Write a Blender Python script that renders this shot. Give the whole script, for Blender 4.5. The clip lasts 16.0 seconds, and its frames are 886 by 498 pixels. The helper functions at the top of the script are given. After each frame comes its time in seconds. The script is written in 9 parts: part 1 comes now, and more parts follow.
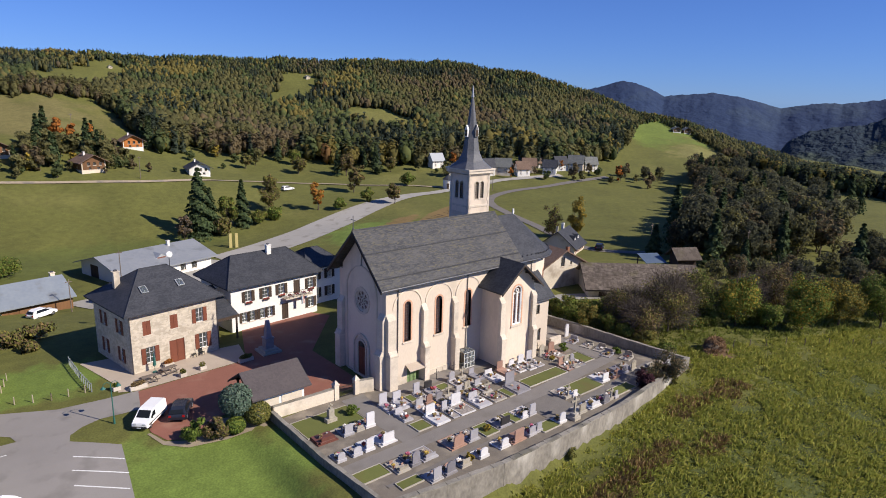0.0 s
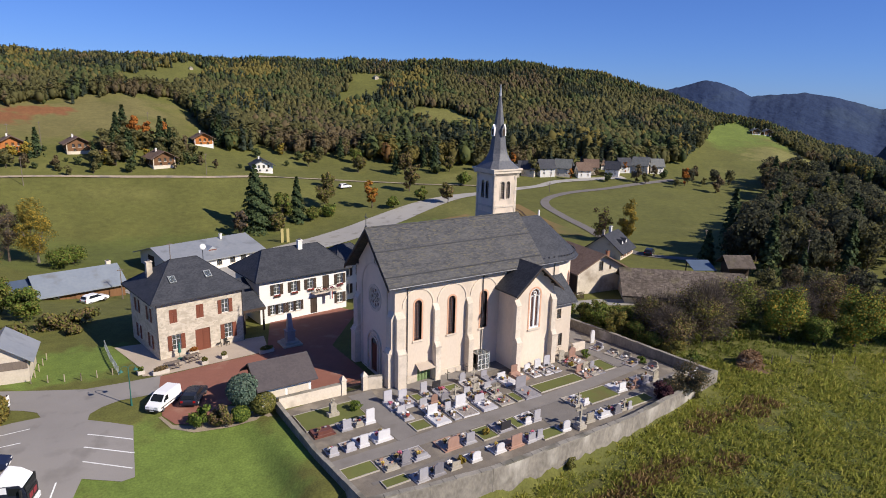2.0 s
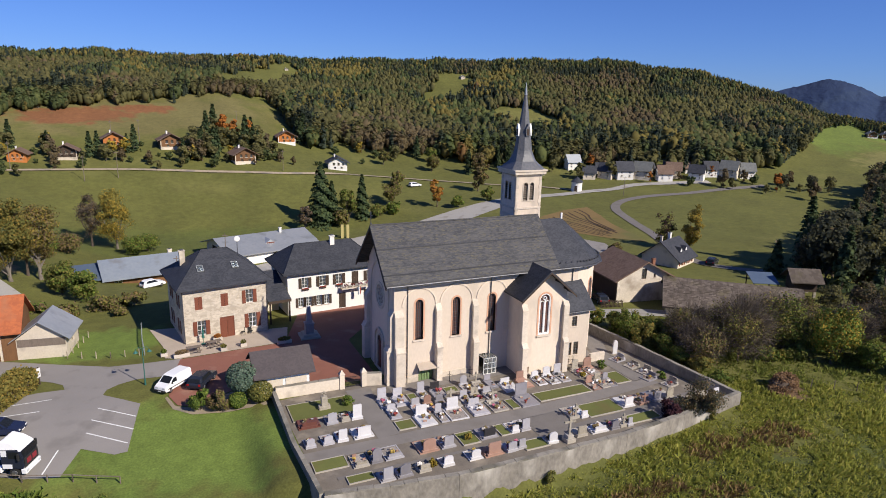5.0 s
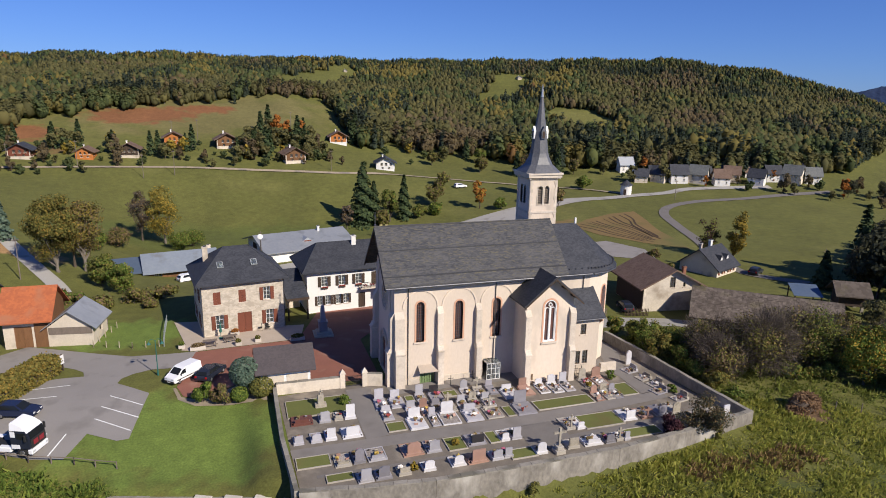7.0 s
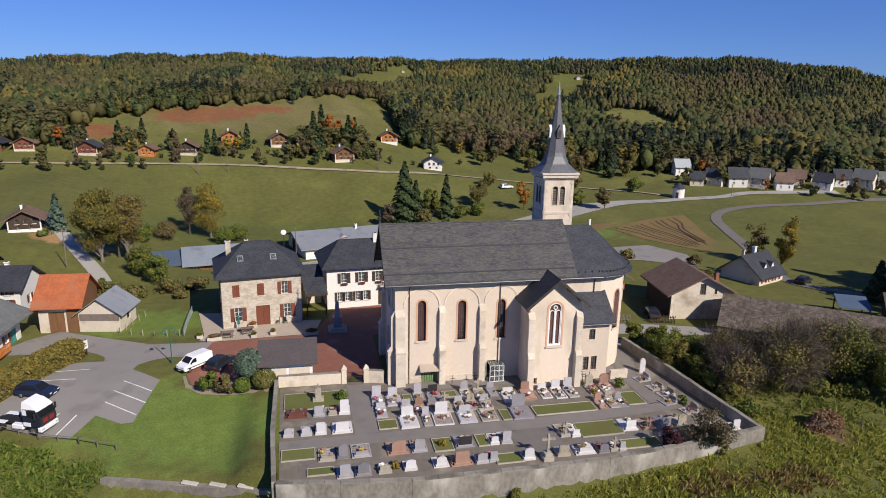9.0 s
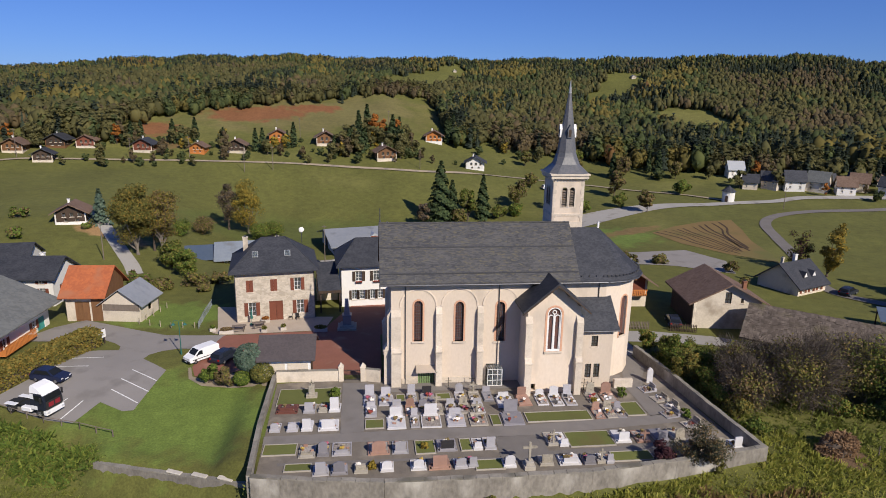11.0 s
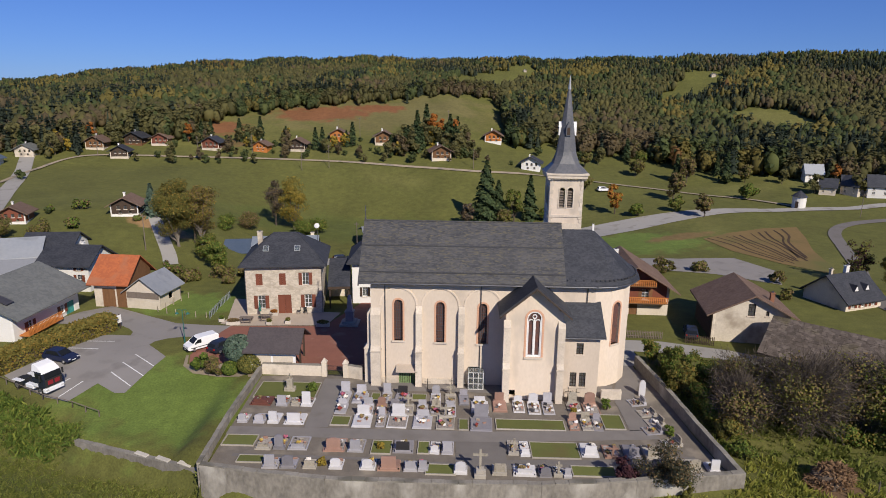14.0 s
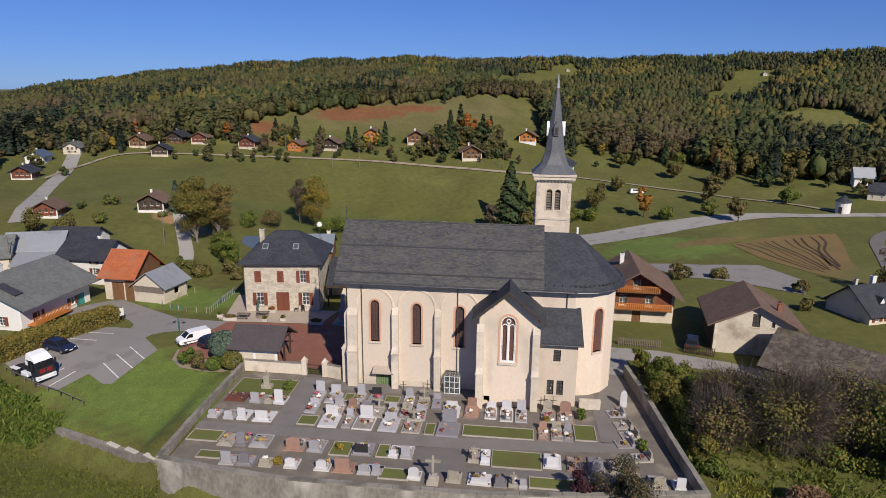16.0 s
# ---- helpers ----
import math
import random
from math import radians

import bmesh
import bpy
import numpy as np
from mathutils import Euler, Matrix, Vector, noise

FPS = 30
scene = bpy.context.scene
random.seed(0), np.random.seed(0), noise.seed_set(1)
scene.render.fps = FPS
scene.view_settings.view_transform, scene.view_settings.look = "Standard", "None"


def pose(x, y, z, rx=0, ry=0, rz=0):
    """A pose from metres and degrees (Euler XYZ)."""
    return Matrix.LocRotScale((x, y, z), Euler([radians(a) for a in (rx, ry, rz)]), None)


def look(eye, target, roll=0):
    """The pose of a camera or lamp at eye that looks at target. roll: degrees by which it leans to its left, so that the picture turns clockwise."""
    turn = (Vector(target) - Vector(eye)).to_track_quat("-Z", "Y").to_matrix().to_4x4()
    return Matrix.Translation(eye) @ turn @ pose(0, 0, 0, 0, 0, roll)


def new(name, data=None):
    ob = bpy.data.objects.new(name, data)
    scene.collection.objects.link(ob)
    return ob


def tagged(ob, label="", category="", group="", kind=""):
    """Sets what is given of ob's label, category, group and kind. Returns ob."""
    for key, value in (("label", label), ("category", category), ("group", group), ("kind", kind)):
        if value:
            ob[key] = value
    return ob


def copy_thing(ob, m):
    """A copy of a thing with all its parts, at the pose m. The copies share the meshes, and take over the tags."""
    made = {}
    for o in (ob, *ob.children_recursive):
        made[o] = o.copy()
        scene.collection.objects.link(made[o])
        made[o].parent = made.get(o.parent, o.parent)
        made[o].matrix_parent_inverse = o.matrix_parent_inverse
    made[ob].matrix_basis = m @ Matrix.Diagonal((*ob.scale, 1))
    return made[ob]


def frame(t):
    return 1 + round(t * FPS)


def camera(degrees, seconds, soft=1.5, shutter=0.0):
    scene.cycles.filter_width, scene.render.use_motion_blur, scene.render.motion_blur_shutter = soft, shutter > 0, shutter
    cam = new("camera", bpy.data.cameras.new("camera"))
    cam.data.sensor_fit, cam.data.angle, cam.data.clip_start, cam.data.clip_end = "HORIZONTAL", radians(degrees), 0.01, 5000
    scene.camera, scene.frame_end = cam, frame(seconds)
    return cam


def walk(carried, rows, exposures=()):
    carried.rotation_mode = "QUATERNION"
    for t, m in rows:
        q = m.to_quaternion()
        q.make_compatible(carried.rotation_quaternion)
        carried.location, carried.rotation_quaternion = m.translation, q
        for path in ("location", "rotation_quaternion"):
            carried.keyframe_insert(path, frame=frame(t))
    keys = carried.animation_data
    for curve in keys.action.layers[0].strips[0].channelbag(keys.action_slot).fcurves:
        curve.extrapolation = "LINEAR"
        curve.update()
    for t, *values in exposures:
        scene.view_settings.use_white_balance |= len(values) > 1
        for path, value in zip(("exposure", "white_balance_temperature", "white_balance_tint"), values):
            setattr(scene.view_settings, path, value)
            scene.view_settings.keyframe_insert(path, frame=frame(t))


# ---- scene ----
cam = camera(69.3, 16.0, soft=0.95)
METRES, EYE, TILT, LEAN, TURN = 60.0, 33.0, 0.0, 0.0, -40.7
ROWS = [
    (0.0, 0.0, 0.0, 0.0, 0.35, -13.63, -1.43),
    (0.5, 0.0308, 0.0032, 0.0008, 1.93, -13.68, -1.43),
    (1.0, 0.0608, 0.0068, 0.0009, 3.69, -13.7, -1.42),
    (1.5, 0.0901, 0.0115, 0.0004, 5.39, -13.73, -1.43),
    (2.0, 0.1198, 0.0165, -0.0004, 7.33, -13.78, -1.41),
    (2.5, 0.1506, 0.0225, -0.0021, 8.97, -13.76, -1.37),
    (3.0, 0.1802, 0.0296, -0.0024, 10.53, -13.82, -1.35),
    (3.5, 0.2094, 0.0381, -0.0025, 12.27, -13.85, -1.36),
    (4.0, 0.2394, 0.0471, -0.0018, 13.7, -13.91, -1.34),
    (6.5, 0.38, 0.0989, 0.0058, 21.18, -14.04, -1.28),
    (7.0, 0.4073, 0.1122, 0.0071, 22.65, -14.09, -1.23),
    (7.5, 0.4333, 0.1259, 0.0075, 24.15, -14.13, -1.22),
    (8.0, 0.4596, 0.1403, 0.0064, 25.95, -14.08, -1.16),
    (8.5, 0.4861, 0.1563, 0.0041, 27.3, -14.14, -1.15),
    (9.0, 0.5112, 0.1725, 0.0029, 28.77, -14.12, -1.1),
    (9.5, 0.5356, 0.1896, 0.0024, 30.26, -14.15, -1.09),
    (10.0, 0.5592, 0.2069, 0.0025, 31.71, -14.18, -1.07),
    (12.5, 0.6753, 0.3086, -0.0003, 38.2, -14.25, -0.85),
    (13.0, 0.6989, 0.3318, -0.0024, 39.54, -14.24, -0.78),
    (13.5, 0.7221, 0.3563, -0.0029, 40.95, -14.24, -0.71),
    (14.0, 0.745, 0.3813, -0.0035, 42.33, -14.25, -0.67),
    (14.5, 0.7684, 0.4075, -0.0037, 43.5, -14.24, -0.61),
    (15.0, 0.7903, 0.4347, -0.0039, 44.8, -14.23, -0.58),
    (15.5, 0.811, 0.4627, -0.0046, 46.06, -14.25, -0.57),
    (16.0, 0.831, 0.4917, -0.0046, 47.27, -14.28, -0.54),
]
walk(cam, [(t, pose(0, 0, EYE, TILT, LEAN, TURN) @ pose(METRES * x, METRES * y, METRES * z, 90 + pitch, roll, yaw)) for t, x, y, z, yaw, pitch, roll in ROWS],
     exposures=[(0.0, 0.24, 6500, 12), (8.0, 0.07, 6500, 12), (16.0, -0.15, 6500, 12)])

# ---- light ----
SUN_ELEV, SUN_AZ = radians(35.5), radians(151)
world = bpy.data.worlds.new("sky")
scene.world = world
world.use_nodes = True
wn = world.node_tree.nodes
sky = wn.new("ShaderNodeTexSky")
sky.sky_type = "NISHITA"
sky.sun_disc = False
sky.sun_elevation, sky.sun_rotation = SUN_ELEV, SUN_AZ
sky.altitude, sky.air_density, sky.dust_density, sky.ozone_density = 2000, 1.0, 0.0, 4.0
wn["Background"].inputs["Strength"].default_value = 0.096
soften = wn.new("ShaderNodeGamma")
soften.inputs["Gamma"].default_value = 0.75
tint = wn.new("ShaderNodeMix")
tint.data_type, tint.blend_type = "RGBA", "MULTIPLY"
tint.inputs[0].default_value = 1.0
tint.inputs[7].default_value = (0.50, 0.80, 1.56, 1)
world.node_tree.links.new(sky.outputs[0], soften.inputs["Color"])
world.node_tree.links.new(soften.outputs[0], tint.inputs[6])
world.node_tree.links.new(tint.outputs[2], wn["Background"].inputs["Color"])
lamp = bpy.data.lights.new("sun", "SUN")
lamp.energy, lamp.angle, lamp.color = 5.3, radians(0.5), (1.0, 0.92, 0.79)
sun = new("sun", lamp)
TO_SUN = Vector((math.sin(SUN_AZ) * math.cos(SUN_ELEV), math.cos(SUN_AZ) * math.cos(SUN_ELEV), math.sin(SUN_ELEV)))
sun.matrix_world = look(TO_SUN * 300, (0, 0, 0))

# ---- materials ----
def mat(name, a, b, rough=0.85, scale=1.0, fine=8.0, bump=0.3, metal=0.0, streak=(1, 1, 1), wear=None, wear_at=0.62, wear_scale=0.35, vary=0.12, island=0.0, kind="noise", dist=0.04):
    """Two tones mixed by coarse and fine noise, a worn third tone in patches, relief, and a shade of its own per object."""
    m = bpy.data.materials.new(name)
    m.use_nodes = True
    n, l = m.node_tree.nodes, m.node_tree.links
    p = n["Principled BSDF"]
    geo = n.new("ShaderNodeNewGeometry")
    mp = n.new("ShaderNodeMapping")
    mp.inputs["Scale"].default_value = streak
    l.new(geo.outputs["Position"], mp.inputs["Vector"])

    def noise_tex(s, detail):
        t = n.new("ShaderNodeTexNoise")
        t.inputs["Scale"].default_value, t.inputs["Detail"].default_value = s, detail
        l.new(mp.outputs[0], t.inputs["Vector"])
        return t.outputs["Fac"]

    def mixed(fac, c, d, how="MIX"):
        x = n.new("ShaderNodeMix")
        x.data_type, x.blend_type = "RGBA", how
        for sock, v in ((x.inputs[0], fac), (x.inputs[6], c), (x.inputs[7], d)):
            if isinstance(v, bpy.types.NodeSocket):
                l.new(v, sock)
            elif isinstance(v, (int, float)):
                sock.default_value = v
            else:
                sock.default_value = (*v, 1)
        return x.outputs[2]

    def span(v, lo, hi, to_lo=0.0, to_hi=1.0):
        r = n.new("ShaderNodeMapRange")
        l.new(v, r.inputs["Value"])
        for k, q in zip(("From Min", "From Max", "To Min", "To Max"), (lo, hi, to_lo, to_hi)):
            r.inputs[k].default_value = q
        return r.outputs[0]

    coarse, small = noise_tex(scale, 5), noise_tex(fine, 3)
    if kind == "cells":
        v = n.new("ShaderNodeTexVoronoi")
        v.inputs["Scale"].default_value = fine
        l.new(mp.outputs[0], v.inputs["Vector"])
        s = n.new("ShaderNodeSeparateColor")
        l.new(v.outputs["Color"], s.inputs[0])
        small = s.outputs[0]
    col = mixed(span(coarse, 0.35, 0.65), a, b)
    col = mixed(0.55, col, mixed(span(small, 0.3, 0.7), a, b))
    if wear:
        col = mixed(span(noise_tex(wear_scale, 6), wear_at - 0.06, wear_at + 0.08), col, wear)
    if vary:
        oi = n.new("ShaderNodeObjectInfo")
        col = mixed(1.0, col, mixed(oi.outputs["Random"], (1 - vary,) * 3, (1 + vary,) * 3), "MULTIPLY")
    if island:
        col = mixed(1.0, col, mixed(geo.outputs["Random Per Island"], (1 - island,) * 3, (1 + island,) * 3), "MULTIPLY")
    l.new(col, p.inputs["Base Color"])
    p.inputs["Roughness"].default_value, p.inputs["Metallic"].default_value = rough, metal
    p.inputs["Specular IOR Level"].default_value = 0.3
    if bump:
        bp = n.new("ShaderNodeBump")
        bp.inputs["Strength"].default_value, bp.inputs["Distance"].default_value = bump, dist
        l.new(small, bp.inputs["Height"])
        l.new(bp.outputs[0], p.inputs["Normal"])
    return m


def leaf_mat(name, a, b, c, scale=0.25, rough=0.7, island=0.22, through_=0.25):
    """Leaves: three tones over islands and patches, a little light through them."""
    a, b, c = ([min(0.9, 1.6 * v) for v in q] for q in (a, b, c))
    m = mat(name, a, b, rough, scale, 2.0, 0, vary=0.1, island=island)
    n, l = m.node_tree.nodes, m.node_tree.links
    p = n["Principled BSDF"]
    src = p.inputs["Base Color"].links[0].from_socket
    geo = n.new("ShaderNodeNewGeometry")
    x = n.new("ShaderNodeMix")
    x.data_type = "RGBA"
    r = n.new("ShaderNodeMapRange")
    r.inputs["From Min"].default_value, r.inputs["From Max"].default_value = 0.6, 1.0
    l.new(geo.outputs["Random Per Island"], r.inputs["Value"])
    l.new(r.outputs[0], x.inputs[0])
    l.new(src, x.inputs[6])
    x.inputs[7].default_value = (*c, 1)
    l.new(x.outputs[2], p.inputs["Base Color"])
    p.inputs["Specular IOR Level"].default_value, p.inputs["Roughness"].default_value = 0.12, 0.85
    t = n.new("ShaderNodeBsdfTranslucent")
    l.new(x.outputs[2], t.inputs["Color"])
    mx = n.new("ShaderNodeMixShader")
    mx.inputs[0].default_value = through_
    l.new(p.outputs[0], mx.inputs[1])
    l.new(t.outputs[0], mx.inputs[2])
    l.new(mx.outputs[0], n["Material Output"].inputs["Surface"])
    return m


def glass_mat():
    m = bpy.data.materials.new("window_glass")
    m.use_nodes = True
    p = m.node_tree.nodes["Principled BSDF"]
    p.inputs["Base Color"].default_value = (0.55, 0.6, 0.62, 1)
    p.inputs["Roughness"].default_value, p.inputs["IOR"].default_value = 0.06, 1.45
    p.inputs["Transmission Weight"].default_value = 0.9
    return m


GLASS = glass_mat()
STAINED = mat("leaded_stained_glass", (0.165, 0.075, 0.055), (0.085, 0.06, 0.062), 0.15, 3, 9, 0.1, kind="cells", vary=0)
PLASTER = mat("church_plaster", (0.67, 0.570, 0.465), (0.585, 0.492, 0.395), 0.9, 0.35, 5, 0.25, streak=(1, 1, 0.5), wear=(0.49, 0.42, 0.345), wear_at=0.62)
ASHLAR = mat("pale_dressed_stone", (0.66, 0.58, 0.48), (0.50, 0.43, 0.35), 0.85, 1.2, 6, 0.25, wear=(0.36, 0.31, 0.26), wear_at=0.66)
PINK = mat("pink_stone_surround", (0.62, 0.36, 0.24), (0.52, 0.30, 0.20), 0.85, 2, 8, 0.2)
RUBBLE = mat("rubble_stone_wall", (0.62, 0.55, 0.45), (0.42, 0.365, 0.29), 0.9, 0.8, 3.2, 0.6, kind="cells", streak=(1, 1, 1.5))
WHITE = mat("white_render", (0.78, 0.76, 0.72), (0.70, 0.68, 0.64), 0.9, 0.5, 6, 0.1)
CREAM = mat("cream_render", (0.66, 0.58, 0.47), (0.52, 0.45, 0.36), 0.9, 0.5, 6, 0.15, wear=(0.36, 0.31, 0.25))
OLDWALL = mat("old_lime_wall", (0.68, 0.61, 0.50), (0.54, 0.47, 0.38), 0.95, 0.5, 4, 0.4, wear=(0.38, 0.32, 0.25), wear_at=0.60)
WALLSTONE = mat("cemetery_wall_stone", (0.29, 0.262, 0.222), (0.135, 0.122, 0.104), 0.95, 0.7, 3.5, 0.7, streak=(1, 1, 0.6), wear=(0.42, 0.39, 0.34), wear_at=0.60)
SLATE = mat("dark_slate", (0.029, 0.032, 0.040), (0.055, 0.057, 0.067), 0.68, 0.6, 4.0, 0.45, kind="cells", streak=(1, 1, 2))
SLATE_OLD = mat("weathered_slate", (0.042, 0.043, 0.049), (0.086, 0.084, 0.084), 0.8, 0.5, 3.4, 0.6, kind="cells", streak=(0.8, 1.4, 2.8), wear=(0.104, 0.094, 0.066), wear_at=0.60, wear_scale=2.4)
LAUZE = mat("stone_slab_roof", (0.080, 0.064, 0.052), (0.135, 0.110, 0.092), 0.85, 0.5, 2.2, 0.5, kind="cells", wear=(0.10, 0.085, 0.05), island=0.28)
BROWN_TILE = mat("brown_flat_tile", (0.125, 0.080, 0.056), (0.180, 0.120, 0.088), 0.8, 0.6, 3.0, 0.5, kind="cells")
ORANGE_TILE = mat("orange_clay_tile", (0.46, 0.135, 0.05), (0.34, 0.10, 0.042), 0.75, 0.8, 4, 0.4, kind="cells", wear=(0.36, 0.14, 0.07))
METAL_GREY = mat("grey_metal_sheet", (0.30, 0.32, 0.34), (0.37, 0.38, 0.39), 0.45, 0.3, 2, 0.08, metal=0.3, wear=(0.24, 0.25, 0.25))
METAL_BLUE = mat("blue_metal_sheet", (0.10, 0.14, 0.20), (0.13, 0.17, 0.23), 0.45, 0.4, 2, 0.08, metal=0.3)
GREY_TILE = mat("grey_roof_tile", (0.115, 0.12, 0.115), (0.16, 0.165, 0.155), 0.7, 0.5, 3, 0.4, kind="cells")
SHED_TILE = mat("brown_grey_shed_roof", (0.062, 0.052, 0.054), (0.080, 0.067, 0.067), 0.7, 0.5, 5, 0.25, kind="cells")
WOOD = mat("brown_wood", (0.20, 0.10, 0.045), (0.13, 0.065, 0.03), 0.75, 1.0, 9, 0.3, streak=(3, 3, 0.6))
WOOD_RED = mat("red_brown_shutter_paint", (0.19, 0.062, 0.036), (0.15, 0.05, 0.03), 0.6, 1.0, 9, 0.15)
WOOD_DARK = mat("dark_aged_wood", (0.075, 0.05, 0.035), (0.045, 0.032, 0.025), 0.85, 1.0, 8, 0.4, streak=(3, 3, 0.6))
WOOD_GREY = mat("silvered_boards", (0.21, 0.17, 0.14), (0.13, 0.105, 0.085), 0.85, 1.0, 7, 0.4, streak=(3, 3, 0.5))
WOOD_ORANGE = mat("orange_stained_wood", (0.52, 0.19, 0.045), (0.40, 0.14, 0.04), 0.7, 1.0, 8, 0.3, streak=(1, 1, 4))
FRAME_WHITE = mat("white_paint", (0.75, 0.74, 0.72), (0.68, 0.67, 0.65), 0.5, 2, 10, 0.05)
ZINC = mat("zinc", (0.10, 0.10, 0.11), (0.14, 0.14, 0.15), 0.45, 2, 10, 0.05, metal=0.6)
ASPHALT = mat("worn_asphalt", (0.225, 0.208, 0.192), (0.265, 0.246, 0.228), 0.9, 0.25, 30, 0.2, wear=(0.195, 0.18, 0.165), wear_at=0.6)
ROADGREY = mat("pale_road", (0.31, 0.295, 0.265), (0.37, 0.35, 0.32), 0.9, 0.1, 5, 0.1, wear=(0.24, 0.22, 0.19))
GRAVEL = mat("gravel_path", (0.165, 0.150, 0.138), (0.205, 0.188, 0.172), 0.95, 0.6, 40, 0.3, wear=(0.16, 0.145, 0.13))
PALE_SLAB = mat("pale_concrete_slab", (0.55, 0.51, 0.44), (0.45, 0.41, 0.35), 0.9, 2, 12, 0.2)
CEM_EARTH = mat("grave_yard_earth", (0.19, 0.165, 0.135), (0.125, 0.108, 0.09), 0.95, 0.9, 14, 0.4, wear=(0.25, 0.215, 0.17), wear_at=0.6)
EARTH = mat("bare_earth_gravel", (0.34, 0.28, 0.20), (0.26, 0.21, 0.15), 0.95, 0.6, 20, 0.3, wear=(0.20, 0.175, 0.14), wear_at=0.58)
BRICK = mat("red_paving", (0.25, 0.105, 0.075), (0.20, 0.085, 0.06), 0.9, 0.7, 12, 0.2, wear=(0.28, 0.15, 0.11))
PAVE = mat("pale_paving", (0.42, 0.35, 0.28), (0.35, 0.29, 0.23), 0.9, 0.6, 10, 0.2)
PAINT = mat("road_marking", (0.72, 0.72, 0.70), (0.60, 0.60, 0.58), 0.8, 2, 12, 0.05, wear=(0.40, 0.39, 0.37), wear_at=0.66)
BARK = mat("bark", (0.13, 0.10, 0.075), (0.075, 0.058, 0.045), 0.95, 2, 10, 0.6, streak=(1, 1, 0.3))
BARK_PALE = mat("pale_bark", (0.22, 0.19, 0.155), (0.13, 0.11, 0.09), 0.95, 2, 10, 0.6, streak=(1, 1, 0.3))
LEAF_SPRUCE = leaf_mat("spruce_needles", (0.039, 0.057, 0.025), (0.028, 0.044, 0.021), (0.063, 0.078, 0.030))
LEAF_GREEN = leaf_mat("green_leaves", (0.082, 0.118, 0.022), (0.056, 0.086, 0.018), (0.140, 0.155, 0.03))
LEAF_OLIVE = leaf_mat("olive_leaves", (0.098, 0.098, 0.026), (0.072, 0.078, 0.022), (0.145, 0.122, 0.030))
LEAF_YELLOW = leaf_mat("yellow_autumn_leaves", (0.20, 0.150, 0.026), (0.15, 0.122, 0.026), (0.26, 0.165, 0.025))
LEAF_ORANGE = leaf_mat("orange_autumn_leaves", (0.26, 0.095, 0.022), (0.17, 0.07, 0.02), (0.30, 0.13, 0.025))
LEAF_BROWN = leaf_mat("dry_brown_leaves", (0.12, 0.085, 0.045), (0.085, 0.065, 0.038), (0.16, 0.11, 0.045))
TWIG = leaf_mat("grey_twigs", (0.074, 0.060, 0.048), (0.052, 0.043, 0.035), (0.110, 0.092, 0.074))
LEAF_BLUEGREEN = leaf_mat("blue_green_needles", (0.075, 0.105, 0.075), (0.05, 0.08, 0.058), (0.11, 0.14, 0.10))
LEAF_DARKRED = leaf_mat("dark_red_leaves", (0.045, 0.018, 0.022), (0.03, 0.014, 0.018), (0.07, 0.03, 0.03))
LEAF_HEDGE = leaf_mat("hedge_leaves", (0.14, 0.115, 0.03), (0.09, 0.09, 0.025), (0.20, 0.13, 0.03), 0.5)
# woods leaf tones greyed and blued: distance haze mixed into the base colours
LEAF_WOODOLIVE = leaf_mat("woods_olive_hazed", (0.114, 0.108, 0.045), (0.087, 0.086, 0.038), (0.136, 0.122, 0.046), 0.12, island=0.18, through_=0.5)
LEAF_WOODBROWN = leaf_mat("woods_brown_hazed", (0.12, 0.094, 0.054), (0.097, 0.079, 0.047), (0.14, 0.104, 0.052), 0.12, island=0.18, through_=0.5)
LEAF_WOODGREEN = leaf_mat("woods_green_hazed", (0.08, 0.099, 0.039), (0.062, 0.08, 0.035), (0.104, 0.117, 0.041), 0.12, island=0.18, through_=0.5)
LEAF_WOODYELLOW = leaf_mat("woods_yellow_hazed", (0.16, 0.136, 0.042), (0.13, 0.113, 0.04), (0.18, 0.143, 0.042), 0.12, island=0.18, through_=0.5)
LEAF_WOODDARK = leaf_mat("woods_dark_hazed", (0.064, 0.067, 0.042), (0.05, 0.053, 0.035), (0.086, 0.084, 0.044), 0.12, island=0.15, through_=0.5)
LEAF_WOODORANGE = leaf_mat("woods_orange_hazed", (0.170, 0.098, 0.040), (0.132, 0.082, 0.036), (0.190, 0.110, 0.040), 0.12, island=0.15, through_=0.5)
LEAF_WOODSPRUCE = leaf_mat("woods_spruce_hazed", (0.043, 0.056, 0.039), (0.034, 0.046, 0.035), (0.058, 0.070, 0.043), 0.12, island=0.15, through_=0.5)
LEAF_MEADOW = leaf_mat("meadow_blades", (0.215, 0.222, 0.044), (0.160, 0.178, 0.036), (0.270, 0.240, 0.060), 0.35, through_=0.45)
LEAF_GRASS = leaf_mat("rough_grass_blades", (0.128, 0.148, 0.032), (0.095, 0.115, 0.027), (0.165, 0.162, 0.044), 0.35, through_=0.4)
LEAF_HERB = leaf_mat("dry_herbs", (0.163, 0.106, 0.044), (0.119, 0.081, 0.037), (0.200, 0.138, 0.062), 0.2)
LEAF_HEAP = leaf_mat("dry_brush", (0.19, 0.118, 0.066), (0.14, 0.088, 0.050), (0.23, 0.15, 0.085), 0.6)
WOOD_PALE = mat("pale_wood", (0.40, 0.34, 0.25), (0.30, 0.25, 0.19), 0.85, 1.0, 7, 0.3, streak=(3, 3, 0.5))
FENCE_GREY = mat("grey_blue_fence_paint", (0.25, 0.28, 0.28), (0.20, 0.22, 0.22), 0.7, 1.0, 7, 0.1)
